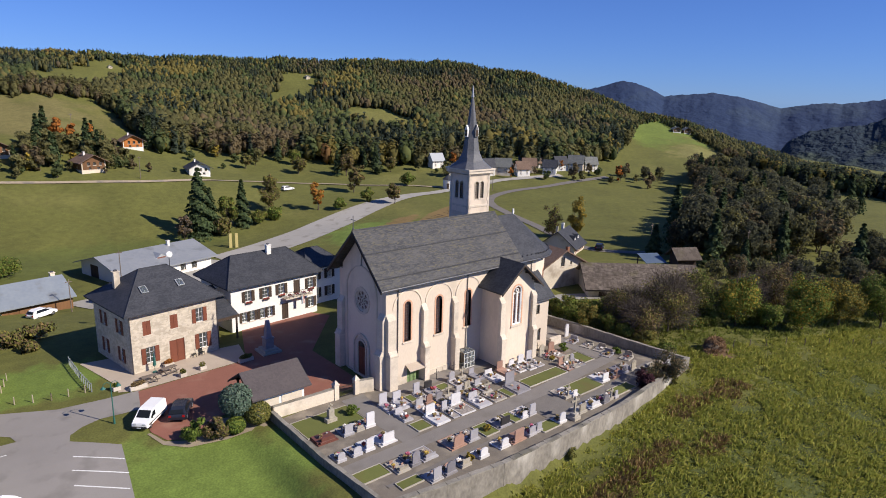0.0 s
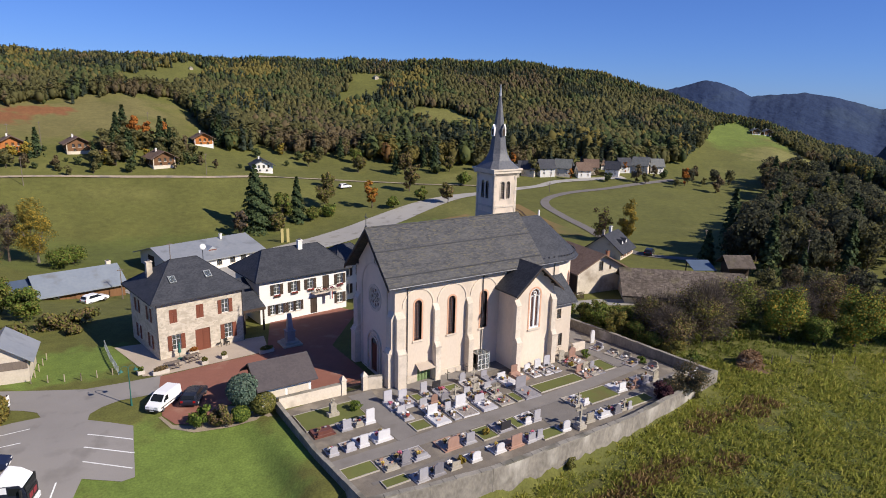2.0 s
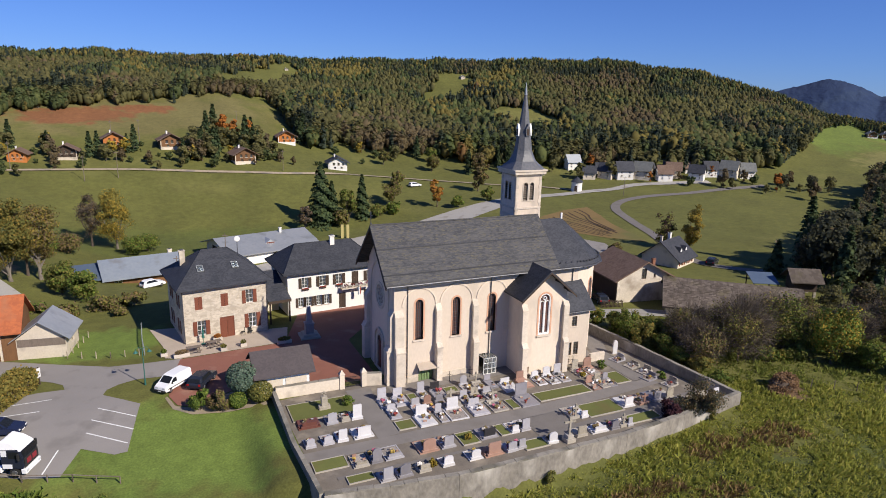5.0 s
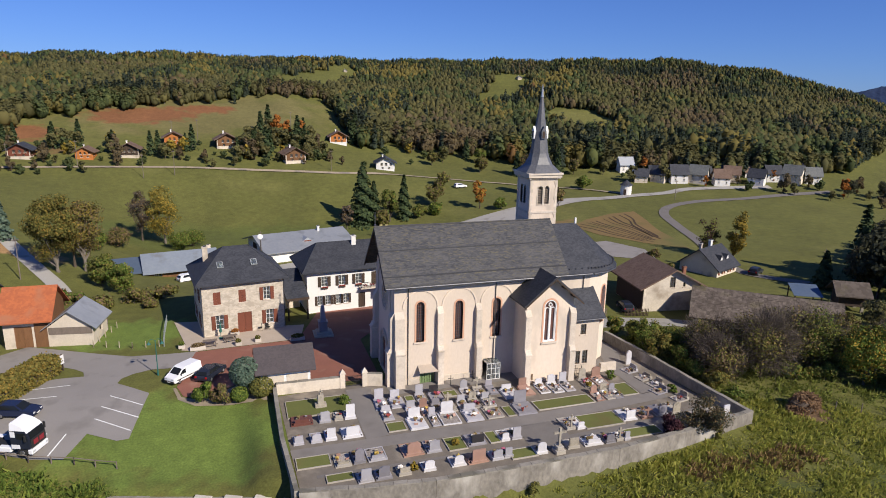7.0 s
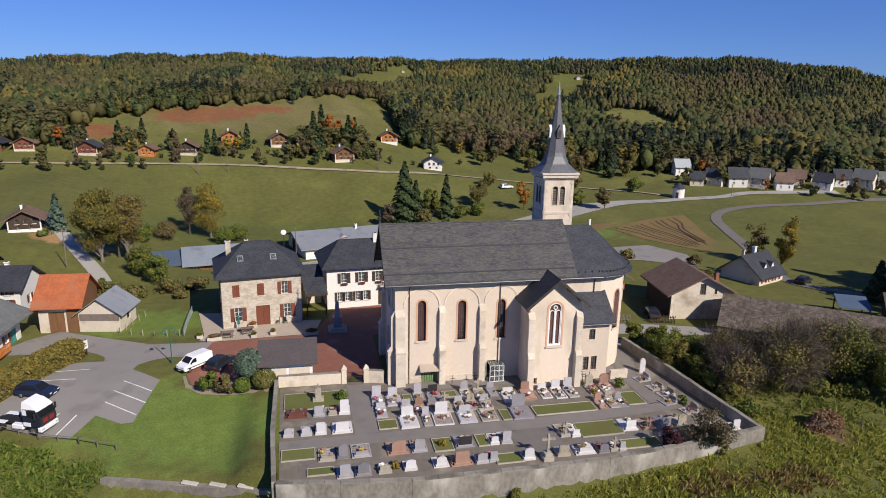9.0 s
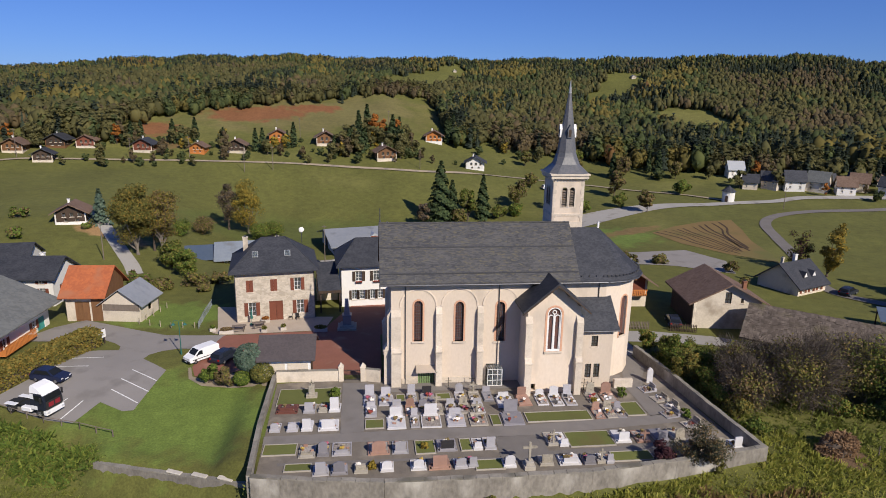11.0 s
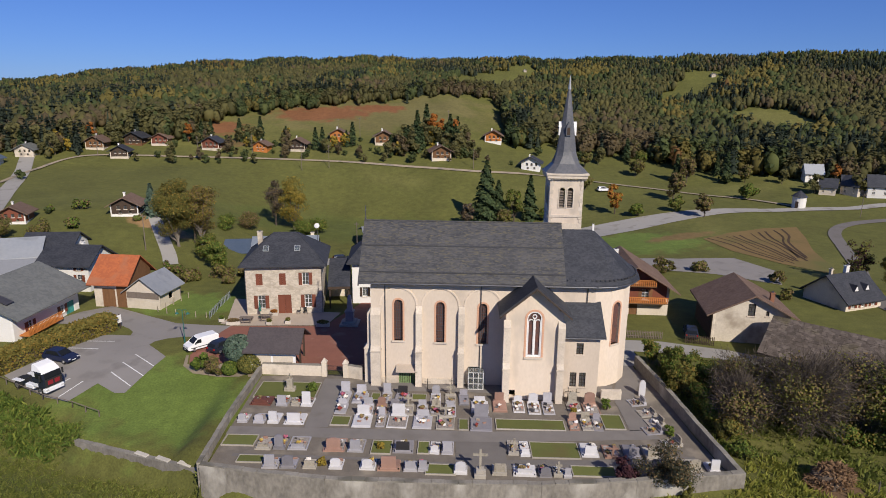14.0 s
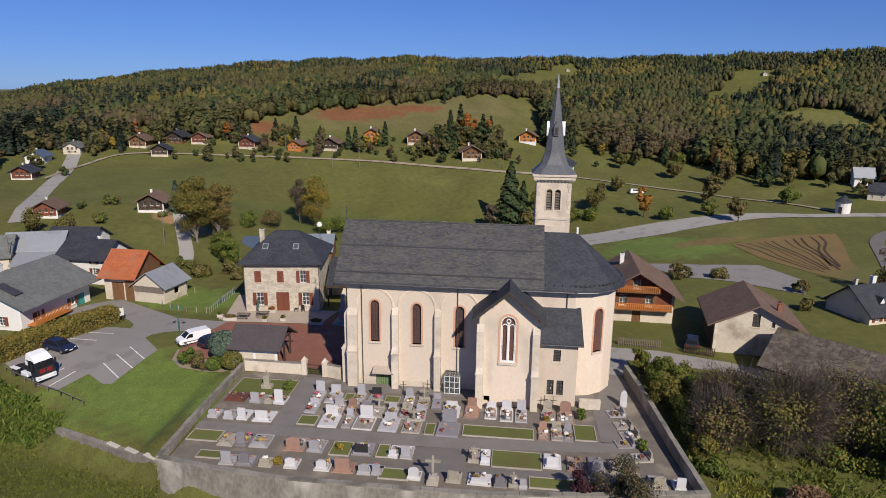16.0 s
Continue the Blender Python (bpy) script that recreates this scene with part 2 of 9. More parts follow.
KERB2 = mat("pale_concrete_planter", (0.52, 0.47, 0.41), (0.44, 0.40, 0.35), 0.9, 2, 14, 0.2)
POST_YELLOW = mat("pale_yellow_post", (0.40, 0.34, 0.14), (0.33, 0.28, 0.12), 0.7, 1.0, 7, 0.1)
PLOUGH = mat("mown_straw_field", (0.22, 0.145, 0.055), (0.165, 0.115, 0.045), 0.95, 0.12, 1.5, 0.3, wear=(0.13, 0.125, 0.038), wear_at=0.6, wear_scale=0.06)
FURROW = mat("dark_furrow_soil", (0.07, 0.045, 0.026), (0.052, 0.034, 0.02), 0.95, 0.5, 4, 0.3)

# ---- building blocks ----
def link_mesh(name, bm, material, parent=None, label="", smooth=False):
    me = bpy.data.meshes.new(name)
    bmesh.ops.recalc_face_normals(bm, faces=bm.faces)
    bm.to_mesh(me)
    bm.free()
    if smooth:
        me.shade_smooth()
    me.materials.append(material)
    ob = new(name, me)
    if parent:
        ob.parent = parent
    if label:
        ob["label"] = label
    return ob


def part(name, bm, material, parent, label="", smooth=False):
    return link_mesh(name, bm, material, parent, label, smooth)


def raw_mesh(name, verts, faces, material, parent=None):
    """A mesh straight from numpy arrays: verts (n, 3), quads (m, 4) or triangles (m, 3)."""
    me = bpy.data.meshes.new(name)
    k = faces.shape[1]
    me.vertices.add(len(verts))
    me.vertices.foreach_set("co", np.ascontiguousarray(verts, dtype=np.float32).ravel())
    me.loops.add(faces.size)
    me.loops.foreach_set("vertex_index", np.ascontiguousarray(faces, dtype=np.int32).ravel())
    me.polygons.add(len(faces))
    me.polygons.foreach_set("loop_start", np.arange(0, faces.size, k, dtype=np.int32))
    me.update(calc_edges=True)
    me.materials.append(material)
    ob = new(name, me)
    if parent:
        ob.parent = parent
    return ob


def thing(name, m, label, category, group="", kind=""):
    """An Empty at the thing's base, which its parts hang from."""
    ob = new(name)
    ob.empty_display_size = 0.3
    ob.matrix_world = m
    return tagged(ob, label, category, group, kind)


def box(bm, x0, y0, z0, x1, y1, z1, m=None, bevel=0.0):
    c = Matrix.Translation(((x0 + x1) / 2, (y0 + y1) / 2, (z0 + z1) / 2)) @ Matrix.Diagonal((abs(x1 - x0), abs(y1 - y0), abs(z1 - z0), 1))
    g = bmesh.ops.create_cube(bm, size=1.0, matrix=(m @ c) if m else c)
    if bevel:
        es = {e for v in g["verts"] for e in v.link_edges}
        bmesh.ops.bevel(bm, geom=list(es), offset=bevel, segments=1, affect="EDGES")
    return g["verts"]


def boxes(*rows, bevel=0.0):
    bm = bmesh.new()
    for r in rows:
        box(bm, *r, bevel=bevel)
    return bm


def cyl(bm, a, b, r0, r1=None, n=8):
    """A tapered rod from a to b."""
    a, b = Vector(a), Vector(b)
    d = b - a
    m = Matrix.Translation((a + b) / 2) @ d.to_track_quat("Z", "Y").to_matrix().to_4x4()
    bmesh.ops.create_cone(bm, cap_ends=True, segments=n, radius1=r0, radius2=r0 if r1 is None else r1, depth=d.length, matrix=m)


def prism(bm, pts, z0, z1):
    """A flat outline raised from z0 to z1."""
    lo = [bm.verts.new((x, y, z0)) for x, y in pts]
    hi = [bm.verts.new((x, y, z1)) for x, y in pts]
    bm.faces.new(hi)
    bm.faces.new(lo[::-1])
    for i in range(len(pts)):
        j = (i + 1) % len(pts)
        bm.faces.new((lo[i], lo[j], hi[j], hi[i]))


def profile(bm, pts, y0, y1, m=None):
    """An outline in x and z, drawn out along y."""
    m = m or Matrix()
    a = [bm.verts.new(m @ Vector((x, y0, z))) for x, z in pts]
    b = [bm.verts.new(m @ Vector((x, y1, z))) for x, z in pts]
    bm.faces.new(a)
    bm.faces.new(b[::-1])
    for i in range(len(pts)):
        j = (i + 1) % len(pts)
        bm.faces.new((a[j], a[i], b[i], b[j]))


def slab(bm, pts, th):
    """A roof plane: its upper outline, thickened downwards."""
    p = [Vector(q) for q in pts]
    n = (p[1] - p[0]).cross(p[2] - p[0]).normalized()
    if n.z < 0:
        p.reverse()
        n = -n
    up = [bm.verts.new(q) for q in p]
    dn = [bm.verts.new(q - Vector((0, 0, th))) for q in p]
    bm.faces.new(up)
    bm.faces.new(dn[::-1])
    for i in range(len(p)):
        j = (i + 1) % len(p)
        bm.faces.new((up[j], up[i], dn[i], dn[j]))


def opening_edges(o, x):
    """Lower and upper edge of an opening (centre, width, foot, head, kind) at x."""
    c, w, z0, z1, kind = o
    u = min(1.0, abs(x - c) / (w / 2))
    rise = math.sqrt(max(0.0, 1 - u * u)) * w / 2
    if kind == "arch":
        return z0, z1 - w / 2 + rise
    if kind == "round":
        return (z0 + z1) / 2 - rise, (z0 + z1) / 2 + rise
    return z0, z1


def wall(bm, length, top, th, openings=(), m=None, foot=0.0):
    """A wall along x from 0 to length, its outer face at y 0, with openings that go through it; top: a height, or points (x, z) of a gable."""
    m = m or Matrix()
    tops = [(0, top), (length, top)] if isinstance(top, (int, float)) else top
    xs = {0.0, float(length)} | {float(x) for x, _ in tops}
    for o in openings:
        n = 1 if o[4] == "rect" else 12
        xs |= {o[0] - o[1] / 2 + o[1] * i / n for i in range(n + 1)}
    xs = sorted(x for x in xs if -1e-6 <= x <= length + 1e-6)
    xs = [x for i, x in enumerate(xs) if i == 0 or x - xs[i - 1] > 1e-4]

    def top_at(x):
        for (xa, za), (xb, zb) in zip(tops, tops[1:]):
            if xa - 1e-6 <= x <= xb + 1e-6:
                return za + (zb - za) * (x - xa) / max(xb - xa, 1e-9)
        return tops[-1][1]

    def face(pts):
        if (Vector(pts[0]) - Vector(pts[3])).length < 1e-5 and (Vector(pts[1]) - Vector(pts[2])).length < 1e-5:
            return
        bm.faces.new([bm.verts.new(m @ Vector(q)) for q in pts])

    for xa, xb in zip(xs, xs[1:]):
        mid = (xa + xb) / 2
        here = sorted((o for o in openings if abs(mid - o[0]) < o[1] / 2), key=lambda o: o[2])
        lines = [(foot, foot)]
        for o in here:
            (la, ha), (lb, hb) = opening_edges(o, xa), opening_edges(o, xb)
            lines += [(la, lb), (ha, hb)]
        lines.append((top_at(xa), top_at(xb)))
        for i in range(0, len(lines), 2):
            (la, lb), (ha, hb) = lines[i], lines[i + 1]
            for y in (0, th):
                face([(xa, y, la), (xb, y, lb), (xb, y, hb), (xa, y, ha)])
            if i:
                face([(xa, 0, la), (xb, 0, lb), (xb, th, lb), (xa, th, la)])
            face([(xa, 0, ha), (xb, 0, hb), (xb, th, hb), (xa, th, ha)])
    for o in openings:
        for s in (-1, 1):
            x = o[0] + s * o[1] / 2
            lo, hi = opening_edges(o, x)
            if hi - lo > 1e-4:
                face([(x, 0, lo), (x, th, lo), (x, th, hi), (x, 0, hi)])
    for x in (0, length):
        face([(x, 0, foot), (x, th, foot), (x, th, top_at(x)), (x, 0, top_at(x))])
    bmesh.ops.remove_doubles(bm, verts=bm.verts, dist=0.0005)


def outline(c, w, z0, z1, kind, n=14):
    """Points (x, z) of an opening's edge, anticlockwise from its lower left corner."""
    if kind == "arch":
        return [(c - w / 2, z0), (c + w / 2, z0)] + [(c + math.cos(math.pi * i / n) * w / 2, z1 - w / 2 + math.sin(math.pi * i / n) * w / 2) for i in range(n + 1)]
    if kind == "round":
        return [(c + math.cos(2 * math.pi * i / n) * w / 2, (z0 + z1) / 2 + math.sin(2 * math.pi * i / n) * w / 2) for i in range(n)]
    return [(c - w / 2, z0), (c + w / 2, z0), (c + w / 2, z1), (c - w / 2, z1)]


def ring(bm, pts, inset, y0, y1, m):
    """A band that follows an outline on its inner side (inset > 0) or outer side, from depth y0 to y1."""
    cx = sum(p[0] for p in pts) / len(pts)
    cz = sum(p[1] for p in pts) / len(pts)
    n = len(pts)
    inner = []
    for i in range(n):
        a, b, c = Vector(pts[i - 1]), Vector(pts[i]), Vector(pts[(i + 1) % n])
        e1, e2 = (b - a), (c - b)
        n1 = Vector((-e1.y, e1.x)).normalized() if e1.length > 1e-6 else Vector((0, 0))
        n2 = Vector((-e2.y, e2.x)).normalized() if e2.length > 1e-6 else Vector((0, 0))
        k = n1 + n2
        k = k / max(0.4, k.length_squared / 2) if k.length > 1e-6 else Vector((cx - b.x, cz - b.y)).normalized()
        inner.append(b + k * inset)
    for i in range(n):
        j = (i + 1) % n
        q = [(pts[i][0], pts[i][1]), (pts[j][0], pts[j][1]), tuple(inner[j]), tuple(inner[i])]
        if (Vector(q[0]) - Vector(q[1])).length < 1e-5:
            continue
        a = [bm.verts.new(m @ Vector((x, y0, z))) for x, z in q]
        b = [bm.verts.new(m @ Vector((x, y1, z))) for x, z in q]
        bm.faces.new(a)
        bm.faces.new(b[::-1])
        for s in range(4):
            t = (s + 1) % 4
            bm.faces.new((a[t], a[s], b[s], b[t]))


def plate(bm, pts, y, m):
    bm.faces.new([bm.verts.new(m @ Vector((x, y, z))) for x, z in pts])


def window(parent, m, o, th, frame_mat=None, bars=(1, 2), shutters=None, sill=True, shutter_shut=False, name="window"):
    """A window in an opening of a wall that stands at m: frame with glazing bars, pane, sill, shutters."""
    frame_mat = frame_mat or FRAME_WHITE
    c, w, z0, z1, kind = o
    bm = bmesh.new()
    pts = outline(*o)
    yf = min(0.14, th * 0.5)
    ring(bm, pts, 0.07, yf, yf + 0.07, m)
    for i in range(1, bars[0] + 1):
        x = c - w / 2 + w * i / (bars[0] + 1)
        lo, hi = opening_edges(o, x)
        box(bm, x - 0.03, yf + 0.005, lo + 0.05, x + 0.03, yf + 0.06, hi - 0.05, m)
    for i in range(1, bars[1] + 1):
        z = z0 + (z1 - z0) * i / (bars[1] + 1)
        box(bm, c - w / 2 + 0.05, yf + 0.01, z - 0.02, c + w / 2 - 0.05, yf + 0.05, z + 0.02, m)
    win = part(name, bm, frame_mat, parent)
    if sill:
        part("sill", boxes_at(m, (c - w / 2 - 0.12, -0.08, z0 - 0.12, c + w / 2 + 0.12, yf, z0 - 0.002)), ASHLAR, win)
    bm = bmesh.new()
    plate(bm, pts, yf + 0.035, m)
    pane = part("pane", bm, GLASS, win)
    if shutters:
        for s in (-1, 1):
            bm = bmesh.new()
            if shutter_shut:
                xa, xb = (c - w / 2, c - 0.01) if s < 0 else (c + 0.01, c + w / 2)
                y0, y1 = 0.01, 0.06
            else:
                xa, xb = (c - w - 0.02, c - w / 2 - 0.02) if s < 0 else (c + w / 2 + 0.02, c + w + 0.02)
                y0, y1 = -0.065, -0.012
            box(bm, xa, y0, z0 + 0.01, xb, y1, z1 - 0.01, m)
            for k in (0.2, 0.5, 0.8):
                z = z0 + (z1 - z0) * k
                box(bm, xa + 0.04, y0 - 0.022, z - 0.05, xb - 0.04, y0 - 0.001, z + 0.05, m)
            part("shutter", bm, shutters, win)
    return win


def boxes_at(m, *rows):
    bm = bmesh.new()
    for r in rows:
        box(bm, *r, m)
    return bm


def door_in(parent, m, o, th, material, lights=False):
    c, w, z0, z1, kind = o
    bm = bmesh.new()
    ring(bm, outline(*o), 0.09, 0.08, 0.2, m)
    d = part("door", bm, material, parent)
    for s in (-1, 1):
        xa, xb = sorted((c + s * 0.01, c + s * (w / 2 - 0.09)))
        rows = [(xa, 0.11, z0 + 0.02, xb, 0.16, z0 + 0.95)]
        if not lights:
            rows += [(xa, 0.11, z0 + 0.95, xb, 0.16, z1 - 0.1 - (w / 2 if kind == "arch" else 0)), (xa + 0.1, 0.085, z0 + 0.2, xb - 0.1, 0.11, z0 + 0.8), (xa + 0.1, 0.085, z0 + 1.1, xb - 0.1, 0.11, z1 - 0.4 - (w / 2 if kind == "arch" else 0))]
        else:
            rows += [(xa, 0.11, z0 + 0.95, xa + 0.06, 0.16, z1 - 0.1), (xb - 0.06, 0.11, z0 + 0.95, xb, 0.16, z1 - 0.1), (xa, 0.11, z1 - 0.18, xb, 0.16, z1 - 0.1)]
        leaf = part("door_leaf", boxes_at(m, *rows), material, d)
        if lights:
            bm = bmesh.new()
            plate(bm, [(xa, z0 + 0.95), (xb, z0 + 0.95), (xb, z1 - 0.1), (xa, z1 - 0.1)], 0.135, m)
            part("pane", bm, GLASS, d)
    return d


def sides(L, W):
    """Places of the four walls of a house of length L (x) and width W (y): front, right, back, left."""
    return {
        "front": pose(-L / 2, -W / 2, 0),
        "right": pose(L / 2, -W / 2, 0, 0, 0, 90),
        "back": pose(L / 2, W / 2, 0, 0, 0, 180),
        "left": pose(-L / 2, W / 2, 0, 0, 0, 270),
    }


def gable_roof(parent, L, W, H, rise, ohx, ohy, material, th=0.18, name="roof"):
    """Two planes with the ridge along x; returns the parts."""
    k = rise / (W / 2)
    made = []
    for s in (-1, 1):
        bm = bmesh.new()
        e = W / 2 + ohy
        slab(bm, [(-L / 2 - ohx, 0, H + rise + th), (L / 2 + ohx, 0, H + rise + th), (L / 2 + ohx, s * e, H - k * ohy + th), (-L / 2 - ohx, s * e, H - k * ohy + th)], th)
        made.append(part(name, bm, material, parent))
    return made


def hip_roof(parent, L, W, H, rise, oh, ridge, material, th=0.16, shift=0.0, kick=0.0):
    a, b, z0, z1 = L / 2 + oh, W / 2 + oh, H + 0.05, H + rise
    r = ridge / 2
    A, B = (shift - r, 0, z1), (shift + r, 0, z1)
    for pts in ([(-a, -b, z0), (a, -b, z0), B, A], [(a, b, z0), (-a, b, z0), A, B], [(a, -b, z0), (a, b, z0), B], [(-a, b, z0), (-a, -b, z0), A]):
        bm = bmesh.new()
        slab(bm, pts, th)
        part("roof", bm, material, parent)
    bm = bmesh.new()
    for p, q in (((-a, -b, z0), A), ((a, -b, z0), B), ((a, b, z0), B), ((-a, b, z0), A), (A, B)):
        cyl(bm, p, q, 0.07, n=6)
    part("ridge_cap", bm, material, parent)


def chimney(parent, x, y, z0, z1, w=0.6, d=0.6, material=None):
    bm = boxes((x - w / 2, y - d / 2, z0, x + w / 2, y + d / 2, z1), (x - w / 2 - 0.07, y - d / 2 - 0.07, z1, x + w / 2 + 0.07, y + d / 2 + 0.07, z1 + 0.12))
    c = part("chimney", bm, material or CREAM, parent)
    part("flue_pot", boxes((x - w / 4, y - d / 4, z1 + 0.12, x + w / 4, y + d / 4, z1 + 0.3)), ZINC, c)


def house(name, m, L, W, H, rise, label, wall_mat, roof_mat, openings=None, hip=None, ohx=0.5, ohy=0.6, th=0.35, shutters=None, frame_mat=None, doors=None, category="house", group="", chimneys=(), upper=None, upper_from=None, door_mat=None, foot=-1.5, shut=(), bars=(1, 2), roof_th=0.18):
    """A house with its front along -y, ridge along x. openings, doors: side -> list of openings. upper: cladding of the walls from a height on."""
    ob = thing(name, m, label, category, group)
    openings, doors = openings or {}, doors or {}
    for side, sm in sides(L, W).items():
        length = L if side in ("front", "back") else W
        top = H
        if hip is None and side in ("left", "right"):
            top = [(0, H), (W / 2, H + rise), (W, H)]
        ins = 0.0
        if side in ("left", "right"):
            sm = sm @ pose(th, 0, 0)
            length -= 2 * th
            if hip is None:
                k = rise / (W / 2)
                top = [(0, H + k * th), (length / 2, H + rise), (length, H + k * th)]
        rows = list(openings.get(side, ())) + list(doors.get(side, ()))
        bm = bmesh.new()
        wall(bm, length, top, th, rows, sm, foot)
        w = part("wall", bm, wall_mat, ob)
        if upper and upper_from is not None:
            tp = [(x, z + 0.001) for x, z in top] if not isinstance(top, (int, float)) else top
            bm = bmesh.new()
            wall(bm, length, tp, 0.05, [(c, ww, max(z0, upper_from - 0.01), z1, kd) for c, ww, z0, z1, kd in rows if z1 > upper_from], sm @ pose(0, -0.055, 0), upper_from)
            part("cladding", bm, upper, ob)
        for i, o in enumerate(openings.get(side, ())):
            window(ob, sm, o, th, frame_mat, bars, shutters, shutter_shut=(side, i) in shut)
        for o in doors.get(side, ()):
            door_in(ob, sm, o, th, door_mat or WOOD)
    if hip is None:
        gable_roof(ob, L, W, H, rise, ohx, ohy, roof_mat, roof_th)
    else:
        hip_roof(ob, L, W, H, rise, ohx, hip, roof_mat)
    for c in chimneys:
        chimney(ob, *c)
    return ob


# ---- ground ----
CX, CY = 28.0, -8.0


def step(v, lo, hi):
    t = min(1.0, max(0.0, (v - lo) / (hi - lo)))
    return t * t * (3 - 2 * t)


def ramp(v, lo, hi):
    return min(1.0, max(0.0, (v - lo) / (hi - lo)))


def bell(v, c, w):
    return math.exp(-((v - c) / w) ** 2)


CREST_AZ = [-90, -60, -45, -37, -30, -24, -17, -10, -5, 0, 5, 10, 20, 28, 33, 37, 40, 43, 46, 48.5, 50, 51.5, 53, 54.5, 56, 59, 62, 66, 72, 80, 90]
CREST_Z = [4, 12, 20, 26, 33.5, 38.3, 42.8, 44.8, 45.8, 45.0, 46.0, 45.8, 46.8, 47.8, 48.4, 47.8, 46.5, 43.6, 39.8, 35.8, 32.6, 28.8, 25.8, 23.3, 21.4, 16.5, 10.5, 3.0, -3.5, -6, -6]


def crest(az):
    """Height of the ridge by bearing from the valley."""
    return float(np.interp(az, CREST_AZ, CREST_Z)) + 0.5 * math.sin(az * 0.9) + 0.3 * math.sin(az * 2.3 + 1)


def ground(x, y):
    """Height of the ground."""
    dx, dy = x - CX, y - CY
    r, az = math.hypot(dx, dy), math.degrees(math.atan2(dx, dy))
    a = 8.0 - 5.5 * step(az, 4, 22) - 2.0 * step(az, 40, 60)
    if abs(az) > 100:
        a = -6.0
    dip = -3.5 * step(r, 96, 132) * (1 - step(az, 12, 30)) * (1 - step(-az, 3, 16))
    dip += 6.0 * step(-az, 9, 21) * ramp(r, 104, 146) * (1 - step(-az, 70, 100))
    z = dip + (a - dip) * ramp(r, 165, 206) ** 1.2
    if r > 206:
        top = crest(max(-90, min(90, az)))
        p = 1.0 + 0.55 * step(az, 3, 12)
        z += (top - a) * ramp(r, 206, 362) ** p if top > a else (top - a) * step(r, 206, 362)
        z -= 30 * step(r, 366, 800)
    # the meadow falls away south of the village
    kerb = 44.9 - (x - 10.8) * 0.34
    edge = 43.0 - 6.0 * step(x, 70, 84)
    low = -4.6 + 3.0 * ramp(x, 12, 50) + 1.0 * ramp(x, 50, 70) + 0.6 * ramp(x, 70, 90)
    s = step(edge - y, 0, 9.5)
    if x < 34:
        w = step(x, 24, 34)
        s_wall = step(kerb - y, -0.3, 1.7)
        s_wall = s_wall * step(x, 6, 10.5) + step(50.5 - y, 0, 8) * (1 - step(x, 6, 10.5))
        s = s_wall * (1 - w) + s * w
    near = low - 3.0 * ramp(36 - y, 0, 40)
    # the cemetery is a level terrace behind its retaining wall
    if 26 < x < 74.2 and y > 33:
        foot = float(np.interp(x, [26.7, 32, 38, 48, 56, 64, 73.5], [37.0, 36.0, 35.2, 35.0, 35.1, 35.9, 37.2]))
        s *= 1 - step(x, 26.0, 26.6) * (1 - step(x, 73.3, 74.2)) * step(y - foot, -0.45, 0.28)
    z = z * (1 - s) + near * s
    # the car park dips a little to the south
    z += -1.6 * step(24.5 - x, 0, 3) * step(63 - y, 0, 18) * (1 - s)
    return z

